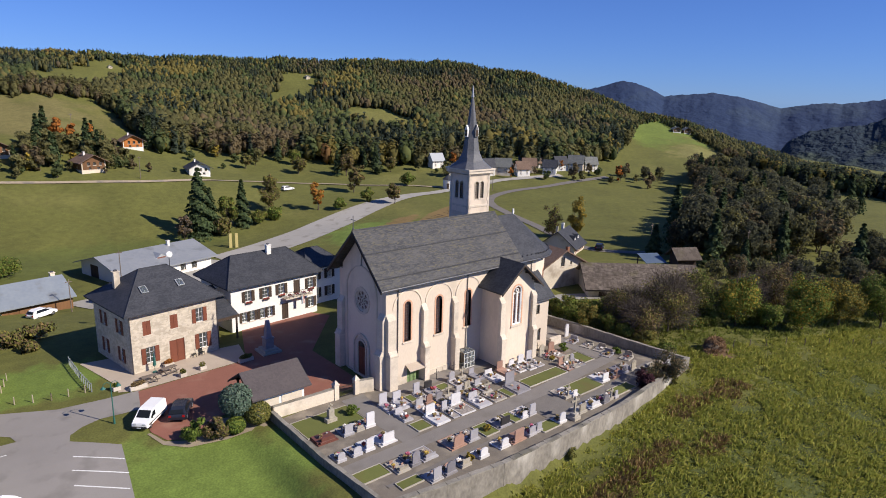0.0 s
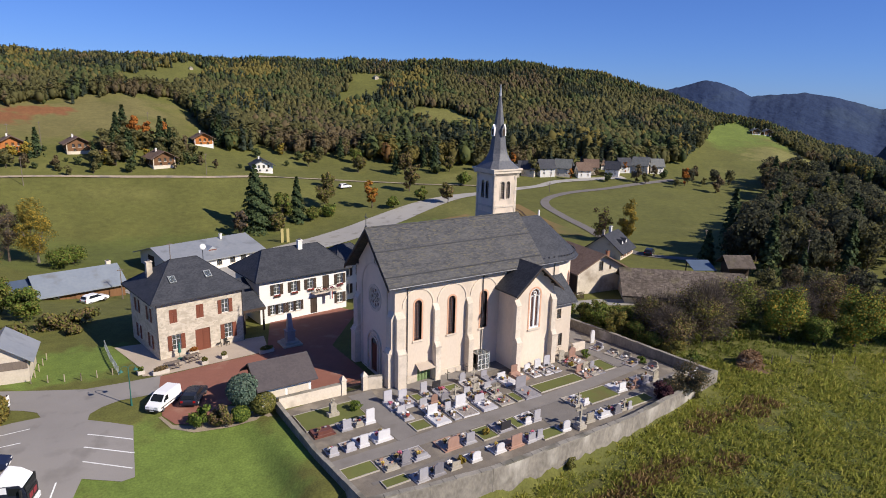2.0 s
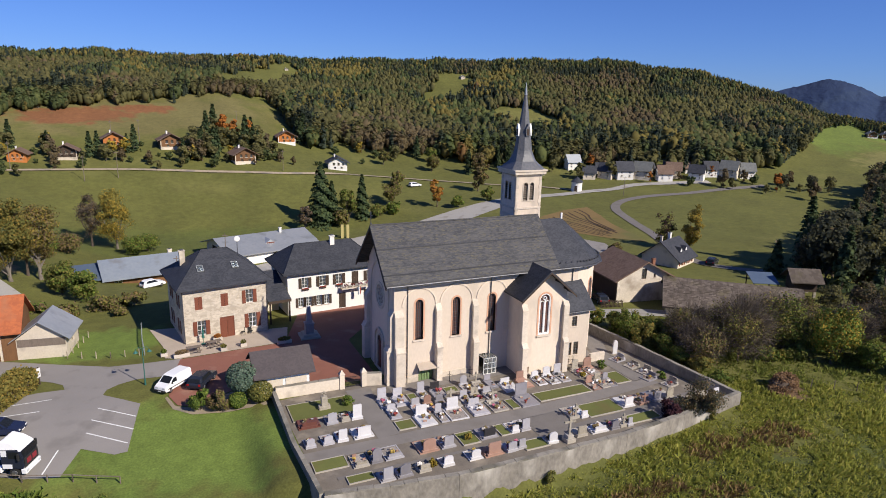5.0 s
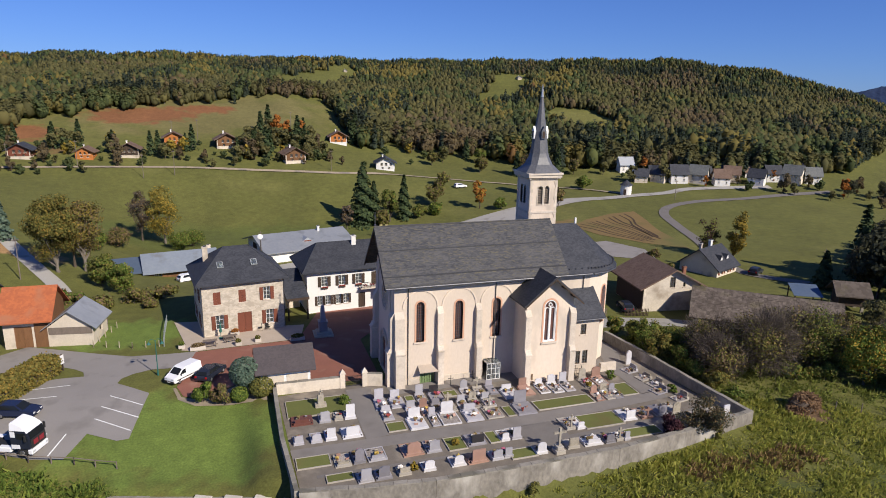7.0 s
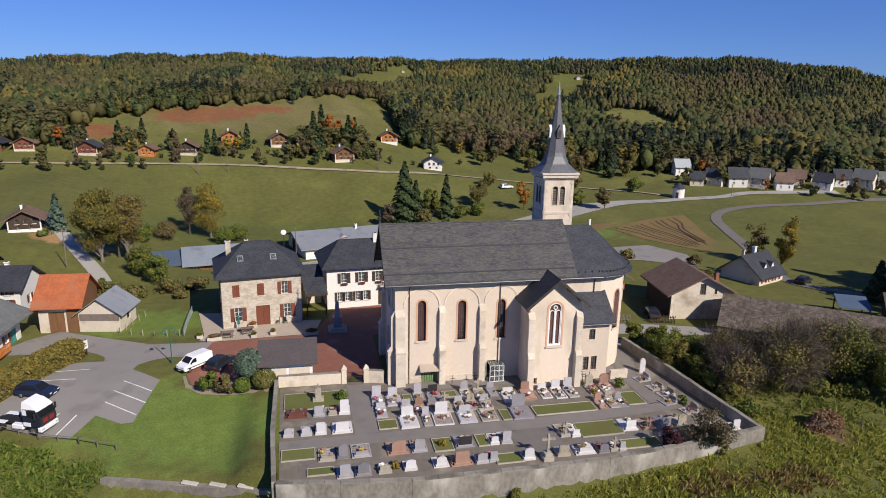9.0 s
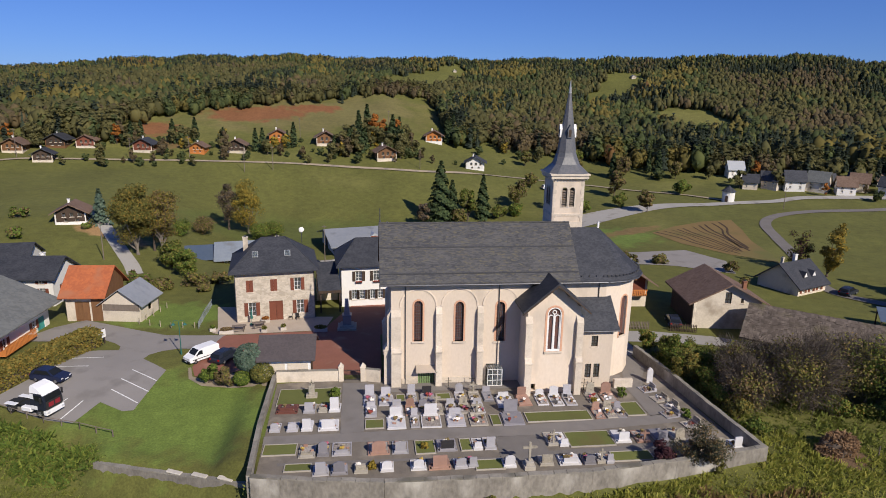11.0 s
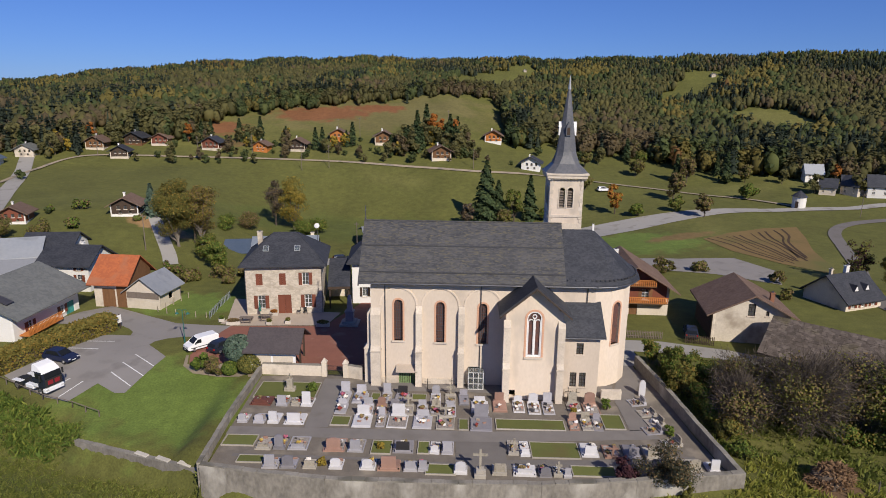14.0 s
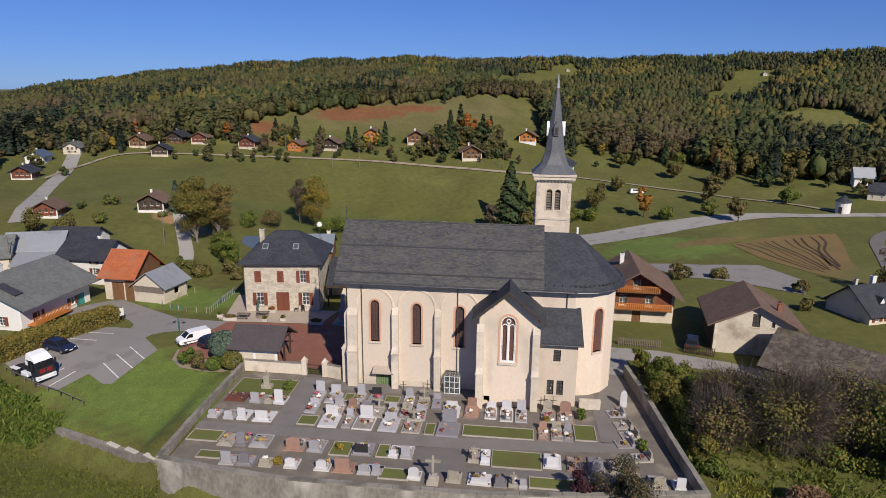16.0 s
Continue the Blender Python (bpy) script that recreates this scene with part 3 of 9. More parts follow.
# ---- the land ----
def grass_mat():
    m = mat("grass_land", (0.122, 0.122, 0.029), (0.095, 0.099, 0.024), 0.95, 0.03, 0.5, 0.0, vary=0, wear=(0.150, 0.145, 0.040), wear_at=0.62, wear_scale=0.03)
    n, l = m.node_tree.nodes, m.node_tree.links
    p = n["Principled BSDF"]
    base = p.inputs["Base Color"].links[0].from_socket
    geo = n.new("ShaderNodeNewGeometry")
    sep = n.new("ShaderNodeSeparateXYZ")
    l.new(geo.outputs["Position"], sep.inputs[0])

    def val(op, a, b=None):
        v = n.new("ShaderNodeMath")
        v.operation = op
        for s, q in zip(v.inputs, (a, b)):
            if isinstance(q, bpy.types.NodeSocket):
                l.new(q, s)
            elif q is not None:
                s.default_value = q
        return v.outputs[0]

    def blob(cx, cy, rx, ry, turn=0.0):
        """1 inside an uneven patch, 0 outside."""
        t = n.new("ShaderNodeTexNoise")
        t.inputs["Scale"].default_value, t.inputs["Detail"].default_value = 2.4 / max(rx, ry) ** 0.8, 6
        l.new(geo.outputs["Position"], t.inputs["Vector"])
        ux, uy = val("SUBTRACT", sep.outputs[0], cx), val("SUBTRACT", sep.outputs[1], cy)
        c, s = math.cos(radians(turn)), math.sin(radians(turn))
        vx = val("ADD", val("MULTIPLY", ux, c / rx), val("MULTIPLY", uy, s / rx))
        vy = val("ADD", val("MULTIPLY", ux, -s / ry), val("MULTIPLY", uy, c / ry))
        d = val("SQRT", val("ADD", val("MULTIPLY", vx, vx), val("MULTIPLY", vy, vy)))
        d = val("ADD", d, val("MULTIPLY", val("SUBTRACT", t.outputs["Fac"], 0.5), 1.5))
        r = n.new("ShaderNodeMapRange")
        l.new(d, r.inputs["Value"])
        r.inputs["From Min"].default_value, r.inputs["From Max"].default_value = 0.7, 1.1
        r.inputs["To Min"].default_value, r.inputs["To Max"].default_value = 1, 0
        return r.outputs[0]

    def lay(under, fac, colour):
        x = n.new("ShaderNodeMix")
        x.data_type = "RGBA"
        l.new(fac, x.inputs[0])
        l.new(under, x.inputs[6])
        x.inputs[7].default_value = (*colour, 1)
        return x.outputs[2]

    fine = n.new("ShaderNodeTexNoise")
    fine.inputs["Scale"].default_value, fine.inputs["Detail"].default_value = 3.0, 4
    l.new(geo.outputs["Position"], fine.inputs["Vector"])
    # bracken on the hillside, dry pasture, worn ground, and shade under tufts as dark green
    for cx, cy, rx, ry, turn, colour in PATCHES:
        base = lay(base, blob(cx, cy, rx, ry, turn), colour)
    # mottling of the sward at three sizes
    for scale, spread in ((0.09, 0.12), (0.7, 0.13), (5.0, 0.22)):
        t = n.new("ShaderNodeTexNoise")
        t.inputs["Scale"].default_value, t.inputs["Detail"].default_value = scale, 5
        l.new(geo.outputs["Position"], t.inputs["Vector"])
        r = n.new("ShaderNodeMapRange")
        l.new(t.outputs["Fac"], r.inputs["Value"])
        r.inputs["From Min"].default_value, r.inputs["From Max"].default_value = 0.3, 0.7
        r.inputs["To Min"].default_value, r.inputs["To Max"].default_value = 1 - spread, 1 + spread
        x = n.new("ShaderNodeVectorMath")
        x.operation = "SCALE"
        l.new(base, x.inputs[0])
        l.new(r.outputs[0], x.inputs["Scale"])
        base = x.outputs[0]
    l.new(base, p.inputs["Base Color"])
    b = n.new("ShaderNodeBump")
    b.inputs["Strength"].default_value, b.inputs["Distance"].default_value = 0.4, 0.10
    l.new(fine.outputs["Fac"], b.inputs["Height"])
    l.new(b.outputs[0], p.inputs["Normal"])
    return m


LAWN, FIELD = (0.128, 0.178, 0.034), (0.097, 0.111, 0.025)
BRACKEN, PASTURE = (0.200, 0.088, 0.036), (0.150, 0.132, 0.046)
PATCHES = [
    (14, 256, 52, 26, 10, PASTURE), (-8, 252, 20, 11, 10, BRACKEN), (-40, 228, 10, 9, 10, BRACKEN), (14, 262, 13, 6, 10, BRACKEN), (-30, 212, 8, 4, 0, (0.15, 0.10, 0.04)),
    (66, 30, 6, 3, -20, (0.15, 0.09, 0.035)), (46, 29, 8, 3, 0, (0.13, 0.085, 0.03)), (58, 24, 9, 3, 10, (0.12, 0.09, 0.03)), (81.2, 36.6, 2.6, 2.0, 0, (0.16, 0.10, 0.055)),
    (16, 52, 13, 8, -20, LAWN), (8, 80, 9, 6, 0, LAWN), (20, 150, 40, 14, 5, FIELD), (90, 130, 14, 12, 0, LAWN),
    # the dark greens at (66, 18) and (2, 34) paint shade between grass blades
    (-14, 118, 9, 3, -25, (0.33, 0.20, 0.09)), (100, 134, 10, 3, 25, (0.19, 0.13, 0.05)), (66, 18, 46, 15, -5, (0.072, 0.084, 0.021)), (2, 34, 22, 10, -10, (0.080, 0.094, 0.024)), (300, 196, 40, 34, 40, (0.125, 0.165, 0.032)), (286, 150, 20, 14, 0, (0.17, 0.16, 0.05)),
]
GRASS = grass_mat()


def build_ground():
    rs = [0.0] + list(np.arange(6, 40, 2.0)) + list(np.arange(40, 72, 0.9)) + list(np.arange(72, 130, 2.0)) + list(np.arange(130, 380, 4.0)) + [390, 410, 440, 480, 540, 640, 800, 1100, 1600, 2400, 4000]
    az = list(np.arange(-60, 80, 0.8)) + list(np.arange(80, 300, 6.0))
    verts, faces = [], []
    for r in rs:
        for a in az:
            x, y = CX + r * math.sin(radians(a)), CY + r * math.cos(radians(a))
            verts.append((x, y, ground(x, y)))
    k = len(az)
    for i in range(len(rs) - 1):
        for j in range(k):
            j2 = (j + 1) % k
            faces.append((i * k + j, i * k + j2, (i + 1) * k + j2, (i + 1) * k + j))
    ob = raw_mesh("ground", np.array(verts), np.array(faces), GRASS)
    ob.data.shade_smooth()
    tagged(ob, "rolling green meadow land rising to a wooded hillside", "ground", kind="structure")


build_ground()


def drape(name, left, right, lift, material, label, category, kind="structure", n=40):
    """A strip of ground between two edges, laid over the land."""
    def along(line, t):
        f = t * (len(line) - 1)
        i = min(int(f), len(line) - 2)
        f -= i
        p = [line[max(0, i - 1)], line[i], line[i + 1], line[min(len(line) - 1, i + 2)]]
        return [0.5 * (2 * p[1][k] + (p[2][k] - p[0][k]) * f + (2 * p[0][k] - 5 * p[1][k] + 4 * p[2][k] - p[3][k]) * f * f + (3 * p[1][k] - p[0][k] - 3 * p[2][k] + p[3][k]) * f ** 3) for k in (0, 1)]
    verts, faces, w = [], [], 4
    for i in range(n + 1):
        a, b = along(left, i / n), along(right, i / n)
        for j in range(w + 1):
            x, y = a[0] + (b[0] - a[0]) * j / w, a[1] + (b[1] - a[1]) * j / w
            verts.append((x, y, ground(x, y) + lift))
    for i in range(n):
        for j in range(w):
            q = i * (w + 1) + j
            faces.append((q, q + 1, q + w + 2, q + w + 1))
    return tagged(raw_mesh(name, np.array(verts), np.array(faces), material), label, category, kind=kind)


def road(name, line, width, lift, material, label, n=60):
    pts = [Vector(p) for p in line]
    left, right = [], []
    for i, p in enumerate(pts):
        d = (pts[min(i + 1, len(pts) - 1)] - pts[max(i - 1, 0)]).normalized()
        o = Vector((-d.y, d.x)) * width / 2
        left.append(p + o)
        right.append(p - o)
    return drape(name, left, right, lift, material, label, "road", n=n)


def area(name, pts, lift, material, label, category, cell=2.0, kind="structure"):
    """A flat-edged piece of ground laid over the land: an outline cut into cells."""
    bm = bmesh.new()
    vs = [bm.verts.new((x, y, 0)) for x, y in pts]
    bm.faces.new(vs)
    bmesh.ops.triangulate(bm, faces=bm.faces)
    xs, ys = [p[0] for p in pts], [p[1] for p in pts]
    for v in np.arange(min(xs), max(xs), cell):
        bmesh.ops.bisect_plane(bm, geom=bm.verts[:] + bm.edges[:] + bm.faces[:], plane_co=(v, 0, 0), plane_no=(1, 0, 0))
    for v in np.arange(min(ys), max(ys), cell):
        bmesh.ops.bisect_plane(bm, geom=bm.verts[:] + bm.edges[:] + bm.faces[:], plane_co=(0, v, 0), plane_no=(0, 1, 0))
    for v in bm.verts:
        v.co.z = ground(v.co.x, v.co.y) + lift
    ob = link_mesh(name, bm, material)
    return tagged(ob, label, category, kind=kind)


# ---- mountains beyond the valley ----
def mountains():
    """Two ranges at the valley's end, tinted for haze: a far blue one and a nearer wooded flank with meadows."""
    # distance haze is painted as blue into both base colours
    far = mat("haze_blue_mountain", (0.017, 0.034, 0.084), (0.024, 0.043, 0.094), 0.95, 0.012, 0.10, 0.8, vary=0, wear=(0.036, 0.058, 0.098), wear_at=0.58, wear_scale=0.02, dist=3.0)
    flank = mat("haze_tinted_flank", (0.014, 0.028, 0.048), (0.022, 0.037, 0.050), 0.95, 0.02, 0.16, 0.9, vary=0, wear=(0.060, 0.078, 0.048), wear_at=0.60, wear_scale=0.022, dist=6.0)
    tops = ([30, 50, 53.4, 54.3, 54.9, 55.9, 57.3, 58.4, 59.3, 60.8, 62.1, 64.2, 65.9, 67.1, 68.3, 69.8, 71.3, 72.7, 74.3, 80, 90, 110],
            [-0.02, 0.0, 0.017, 0.022, 0.0247, 0.0226, 0.0144, 0.0037, 0.0065, 0.008, 0.0107, 0.0055, -0.002, -0.008, -0.0045, 0.0, 0.0, 0.0035, 0.008, 0.016, 0.02, 0.01])
    sides_ = ([62, 66.6, 67.9, 69.3, 71.1, 72.9, 74.4, 80, 90, 110], [-0.13, -0.09, -0.052, -0.037, -0.030, -0.026, -0.013, 0.0, 0.01, 0.0])
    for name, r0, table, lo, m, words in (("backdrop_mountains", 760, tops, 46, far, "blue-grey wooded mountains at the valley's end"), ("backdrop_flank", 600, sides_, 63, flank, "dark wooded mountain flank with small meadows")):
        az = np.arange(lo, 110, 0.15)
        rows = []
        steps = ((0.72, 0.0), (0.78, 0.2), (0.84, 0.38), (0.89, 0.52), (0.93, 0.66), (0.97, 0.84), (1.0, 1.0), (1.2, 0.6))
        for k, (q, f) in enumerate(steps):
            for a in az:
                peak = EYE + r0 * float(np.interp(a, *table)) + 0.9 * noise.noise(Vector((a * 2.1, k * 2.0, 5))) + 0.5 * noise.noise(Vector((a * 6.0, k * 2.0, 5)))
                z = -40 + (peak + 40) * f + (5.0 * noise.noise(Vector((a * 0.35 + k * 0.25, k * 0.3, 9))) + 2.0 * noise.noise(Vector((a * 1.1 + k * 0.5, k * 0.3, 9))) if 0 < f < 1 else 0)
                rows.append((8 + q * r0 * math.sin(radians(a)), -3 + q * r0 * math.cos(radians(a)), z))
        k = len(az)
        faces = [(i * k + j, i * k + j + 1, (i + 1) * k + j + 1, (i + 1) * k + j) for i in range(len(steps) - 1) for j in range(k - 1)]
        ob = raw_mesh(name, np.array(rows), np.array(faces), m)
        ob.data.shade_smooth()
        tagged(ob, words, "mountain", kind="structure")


mountains()

# ---- roads and paved ground ----
drape("road_main", [(51, 138), (76, 149), (103, 158.5), (118, 161), (129, 160.2)], [(52, 129.5), (77, 137), (104, 149.5), (118, 155.5), (129, 157)], 0.12, ROADGREY, "wide pale main road surface beside the fields", "road")
road("road_village", [(122, 159), (131, 158), (141, 158.5), (152, 158.5), (163, 161), (176, 158), (190, 154)], 3.4, 0.16, ROADGREY, "pale village road between far houses")
road("road_lane_curved", [(205, 144), (186, 145.5), (168, 145), (154, 145.8), (143, 143), (136, 136), (131, 123), (125.5, 109), (120, 97), (116, 84), (124, 74)], 2.7, 0.12, GRAVEL, "narrow grey asphalt lane curving between fields", n=90)
road("road_behind_houses", [(20, 116), (36, 121), (52, 132)], 8, 0.10, ROADGREY, "pale road behind the village houses")
area("road_east", [(66.5, 61), (69, 69.5), (76, 69), (84, 66.5), (92, 62), (91, 59), (84, 63), (76, 65), (71.5, 65.5), (71.5, 61)], 0.05, ROADGREY, "pale gravel lane beside the church apse", "road")
area("gravel_yard", [(80, 116), (93, 113), (104, 114), (108, 105), (105, 96), (96, 102), (88, 104)], 0.08, ASPHALT, "pale gravel yard with low planted border", "ground")
road("track_west", [(-3.5, 99), (-6, 104), (-12, 114), (-18.5, 125), (-24, 136)], 2.6, 0.10, ROADGREY, "narrow gravel track beside the trees")
road("road_far_west", [(-44, 108), (-52, 122), (-62, 140), (-72, 160), (-84, 182)], 4, 0.12, ROADGREY, "narrow pale road climbing past chalets")


def street():
    """The lane below the chalets, which runs on across the meadow to the chapel."""
    bends = ((-32, 187), (-29.5, 207), (-26, 218), (-18.4, 213), (-12, 210), (-5, 207), (2, 203.5), (7, 202.5), (12, 206), (17, 211), (21.6, 211), (26, 207), (30, 206), (33.1, 203))
    pts = [(CX + r * math.sin(radians(a)), CY + r * math.cos(radians(a))) for a, r in bends]
    road("road_hillside", pts, 1.3, 0.25, EARTH, "narrow hillside lane below the chalets", n=120)


street()

CAR_PARK = [(-9, 71), (-6.4, 75.8), (-3.3, 78.4), (-0.5, 77), (4.8, 74.2), (9.4, 71.9), (13.7, 71.5), (17.4, 71.4), (17.0, 66.9), (14.7, 66.9), (12.4, 67.1), (10.6, 66.4), (9.4, 65.4), (9.1, 64.2), (12.8, 60.8), (12.1, 55.7), (11.7, 52.8), (10.6, 52.7), (7.7, 54.5), (6.3, 50.9), (3.4, 51.6), (-0.4, 53.4), (-4, 55.6), (-2, 59.5), (1.0, 66.9), (2.7, 67.2), (5.2, 67.1), (4.9, 68.4), (3.8, 69.5), (2.2, 70.6), (0.6, 71.6), (-2, 70.4)]
area("car_park", CAR_PARK, 0.045, ASPHALT, "worn grey asphalt car park with white bay lines", "car park")
for a, b in (((8.8, 61.2), (12.4, 58.4)), ((8.3, 59.1), (12.2, 56.2)), ((8.0, 56.9), (11.7, 54.1)), ((0.0, 64.9), (4.2, 65.0)), ((-0.4, 62.6), (3.4, 62.5)), ((-1.0, 60.4), (2.3, 60.5)), ((4.8, 51.6), (5.8, 54.9)), ((3.0, 53.2), (4.0, 55.4))):
    road("bay_line", [a, ((a[0] + b[0]) / 2, (a[1] + b[1]) / 2), b], 0.13, 0.055, PAINT, "white painted parking bay line", n=8)
PLAZA = [(17.2, 71.2), (16.3, 67.2), (15.6, 61.4), (16.4, 59.2), (18.0, 58.3), (22.0, 60.4), (26, 60.6), (33.4, 58.0), (36.5, 57.4), (38.2, 57.6), (38.2, 70), (47, 80.5), (45, 84), (34, 82.5), (31, 74.5), (30.5, 72.2), (22.9, 71.7)]
area("plaza", PLAZA, 0.05, BRICK, "red brick paved village square", "paving")
area("terrace", [(15.8, 74), (15.4, 72.2), (17.2, 71.4), (22.9, 71.8), (30.4, 72.3), (31.5, 77.6), (28.9, 77.8), (18, 76.2), (17.4, 82.6), (13.8, 83)], 0.06, PAVE, "pale paved terrace before the stone house", "paving")
area("verge_earth", [(15.2, 61.2), (15.9, 58.6), (17.7, 57.0), (25.2, 55.6), (25.4, 57.6), (22, 60.2), (18, 58.1), (16.2, 59.1), (15.5, 61.3)], 0.048, EARTH, "bare earth edging beside the shrubs", "ground")
CEM = [(26.3, 56), (26.9, 37.3), (38, 35.5), (48, 35.4), (60, 35.9), (73, 37.6), (72, 45), (71.2, 60), (66, 60), (38, 57)]
area("cemetery_ground", CEM, 0.02, CEM_EARTH, "bare gravelly earth between graves", "ground")

area("ploughed_field", [(104, 131), (112, 137), (122, 141), (130, 141.5), (127.5, 132), (123.5, 121), (121, 110), (118.5, 103), (112, 110), (106, 120)], 0.07, PLOUGH, "mown straw-brown field with dark furrow lines", "field", 3.0)
bent = random.Random(5)
for i in range(10):
    t = (i + bent.uniform(-0.25, 0.25)) / 9
    mid_ = bent.uniform(-0.6, 0.6)
    end_ = bent.uniform(0.0, 0.35)
    road("furrow", [(105 + 21 * t, 131.5 + 8.5 * t), (107.4 + 17 * t + mid_, 126 + 8.2 * t), (109.5 + 13 * t - mid_, 120 + 8 * t), (113.5 + 6.5 * t - 3 * end_, 110 + 4 * t + 6 * end_)], bent.uniform(0.25, 0.55), 0.10, FURROW, "dark furrow line in the mown field", n=20)

# ---- the cemetery ----
GRANITE_PALE = mat("pale_grey_granite", (0.42, 0.41, 0.43), (0.34, 0.33, 0.355), 0.4, 2, 25, 0.05, vary=0.2)
GRANITE_GREY = mat("grey_granite", (0.27, 0.26, 0.28), (0.21, 0.20, 0.22), 0.35, 2, 25, 0.05, vary=0.3)
GRANITE_DARK = mat("dark_granite", (0.055, 0.052, 0.055), (0.035, 0.034, 0.038), 0.3, 2, 25, 0.03, vary=0.3)
GRANITE_PINK = mat("pink_granite", (0.36, 0.22, 0.17), (0.28, 0.17, 0.13), 0.4, 2, 25, 0.05, vary=0.2)
GRANITE_RED = mat("red_brown_granite", (0.17, 0.065, 0.05), (0.12, 0.05, 0.04), 0.35, 2, 20, 0.03)
MARBLE = mat("white_marble", (0.62, 0.61, 0.62), (0.54, 0.53, 0.54), 0.45, 2, 10, 0.03, vary=0.08)
OLDSTONE = mat("weathered_tombstone", (0.40, 0.36, 0.29), (0.27, 0.24, 0.19), 0.9, 3, 12, 0.3, wear=(0.17, 0.15, 0.12), wear_scale=2)
KERB = mat("concrete_kerb", (0.40, 0.37, 0.32), (0.32, 0.29, 0.25), 0.9, 2, 14, 0.2)
PEBBLE = mat("grave_gravel", (0.42, 0.38, 0.34), (0.22, 0.19, 0.17), 0.9, 4, 18, 0.4, kind="cells", vary=0.2)
IRON = mat("black_iron", (0.025, 0.024, 0.024), (0.04, 0.036, 0.033), 0.6, 3, 10, 0.1)
FLOWER_PINK = mat("pink_flowers", (0.40, 0.12, 0.18), (0.28, 0.07, 0.11), 0.7, 6, 30, 0, island=0.4)
FLOWER_YELLOW = mat("yellow_flowers", (0.50, 0.36, 0.08), (0.36, 0.24, 0.06), 0.7, 6, 30, 0, island=0.3)
FLOWER_WHITE = mat("white_flowers", (0.75, 0.72, 0.66), (0.60, 0.55, 0.50), 0.7, 6, 30, 0, island=0.2)
FLOWER_RED = mat("red_flowers", (0.28, 0.05, 0.04), (0.20, 0.035, 0.03), 0.7, 6, 30, 0, island=0.3)
CLAY = mat("clay_pot", (0.30, 0.14, 0.08), (0.22, 0.10, 0.06), 0.8, 4, 12, 0.1)
GRAVE_GRASS = mat("mown_grass", (0.140, 0.150, 0.042), (0.105, 0.120, 0.034), 0.95, 0.6, 14, 0.3, wear=(0.13, 0.12, 0.04))
COPING = mat("weathered_coping", (0.30, 0.275, 0.235), (0.20, 0.185, 0.155), 0.95, 0.8, 6, 0.4, wear=(0.145, 0.135, 0.108), wear_at=0.58)
FLOWER_DRY = mat("faded_plants", (0.14, 0.13, 0.045), (0.20, 0.12, 0.06), 0.8, 6, 30, 0, island=0.4)
dice = random.Random(5)

# boundary walls with coping
def boundary(name, line, th, z_top, foot, label, material=WALLSTONE):
    ob = thing(name, pose(0, 0, 0), label, "wall", kind="structure")
    for (a, b, za, zb) in line:
        p, q = Vector(a), Vector(b)
        d = q - p
        n = Vector((-d.y, d.x)).normalized() * th / 2
        bm = bmesh.new()
        ends = (p + n, p - n, q + n, q - n)
        lo = [bm.verts.new((*v, foot)) for v in ends]
        hi = [bm.verts.new((*v, z)) for v, z in zip(ends, (za, za, zb, zb))]
        for quad in ((0, 1, 3, 2),):
            bm.faces.new([lo[i] for i in quad])
            bm.faces.new([hi[i] for i in quad])
        for i, j in ((0, 1), (1, 3), (3, 2), (2, 0)):
            bm.faces.new((lo[i], lo[j], hi[j], hi[i]))
        part("wall_stretch", bm, material, ob)
        k = max(1, int(d.length / 1.1))
        nn = n * 1.04
        for i in range(k):
            u, v = p + d * ((i + 0.012) / k), p + d * ((i + 0.988) / k)
            zu, zv = za + (zb - za) * i / k, za + (zb - za) * (i + 1) / k
            bm = bmesh.new()
            c = [bm.verts.new((*(w + s * nn), z + h)) for w, z in ((u, zu), (v, zv)) for s in (1, -1) for h in (0.004, 0.10 + 0.02 * ((i * 7) % 3))]
            for f in ((0, 1, 3, 2), (4, 6, 7, 5), (0, 4, 5, 1), (2, 3, 7, 6), (1, 5, 7, 3), (0, 2, 6, 4)):
                bm.faces.new([c[g] for g in f])
            part("coping_stone", bm, COPING, ob)
    return ob


boundary("wall_south", [((26.7, 37.0), (32, 36.0), 0.75, 0.8), ((32, 36.0), (38, 35.2), 0.8, 0.85), ((38, 35.2), (48, 35.0), 0.85, 0.9), ((48, 35.0), (56, 35.1), 0.9, 0.95), ((56, 35.1), (64, 35.9), 0.95, 1.0), ((64, 35.9), (73.5, 37.2), 1.0, 1.15)], 0.5, 1, -5.5, "long weathered grey stone cemetery wall with coping")
boundary("wall_west", [((26.5, 37.1), (26.0, 46), 0.75, 0.7), ((26.0, 46), (26.0, 56.4), 0.7, 0.9)], 0.4, 1, -3, "low grey stone cemetery wall beside the lawn")
boundary("wall_east", [((73.3, 37.4), (72.4, 45), 1.1, 1.2), ((72.4, 45), (71.6, 53), 1.2, 1.3), ((71.6, 53), (70.6, 61), 1.3, 1.3)], 0.45, 1, -2, "grey stone cemetery wall below the shrubs")
boundary("wall_lane", [((10.8, 44.7), (18, 42.2), -2.0, -1.85), ((18, 42.2), (26.6, 39.0), -1.85, -1.35)], 0.4, 1, -6, "low rough stone retaining wall below the lawn")
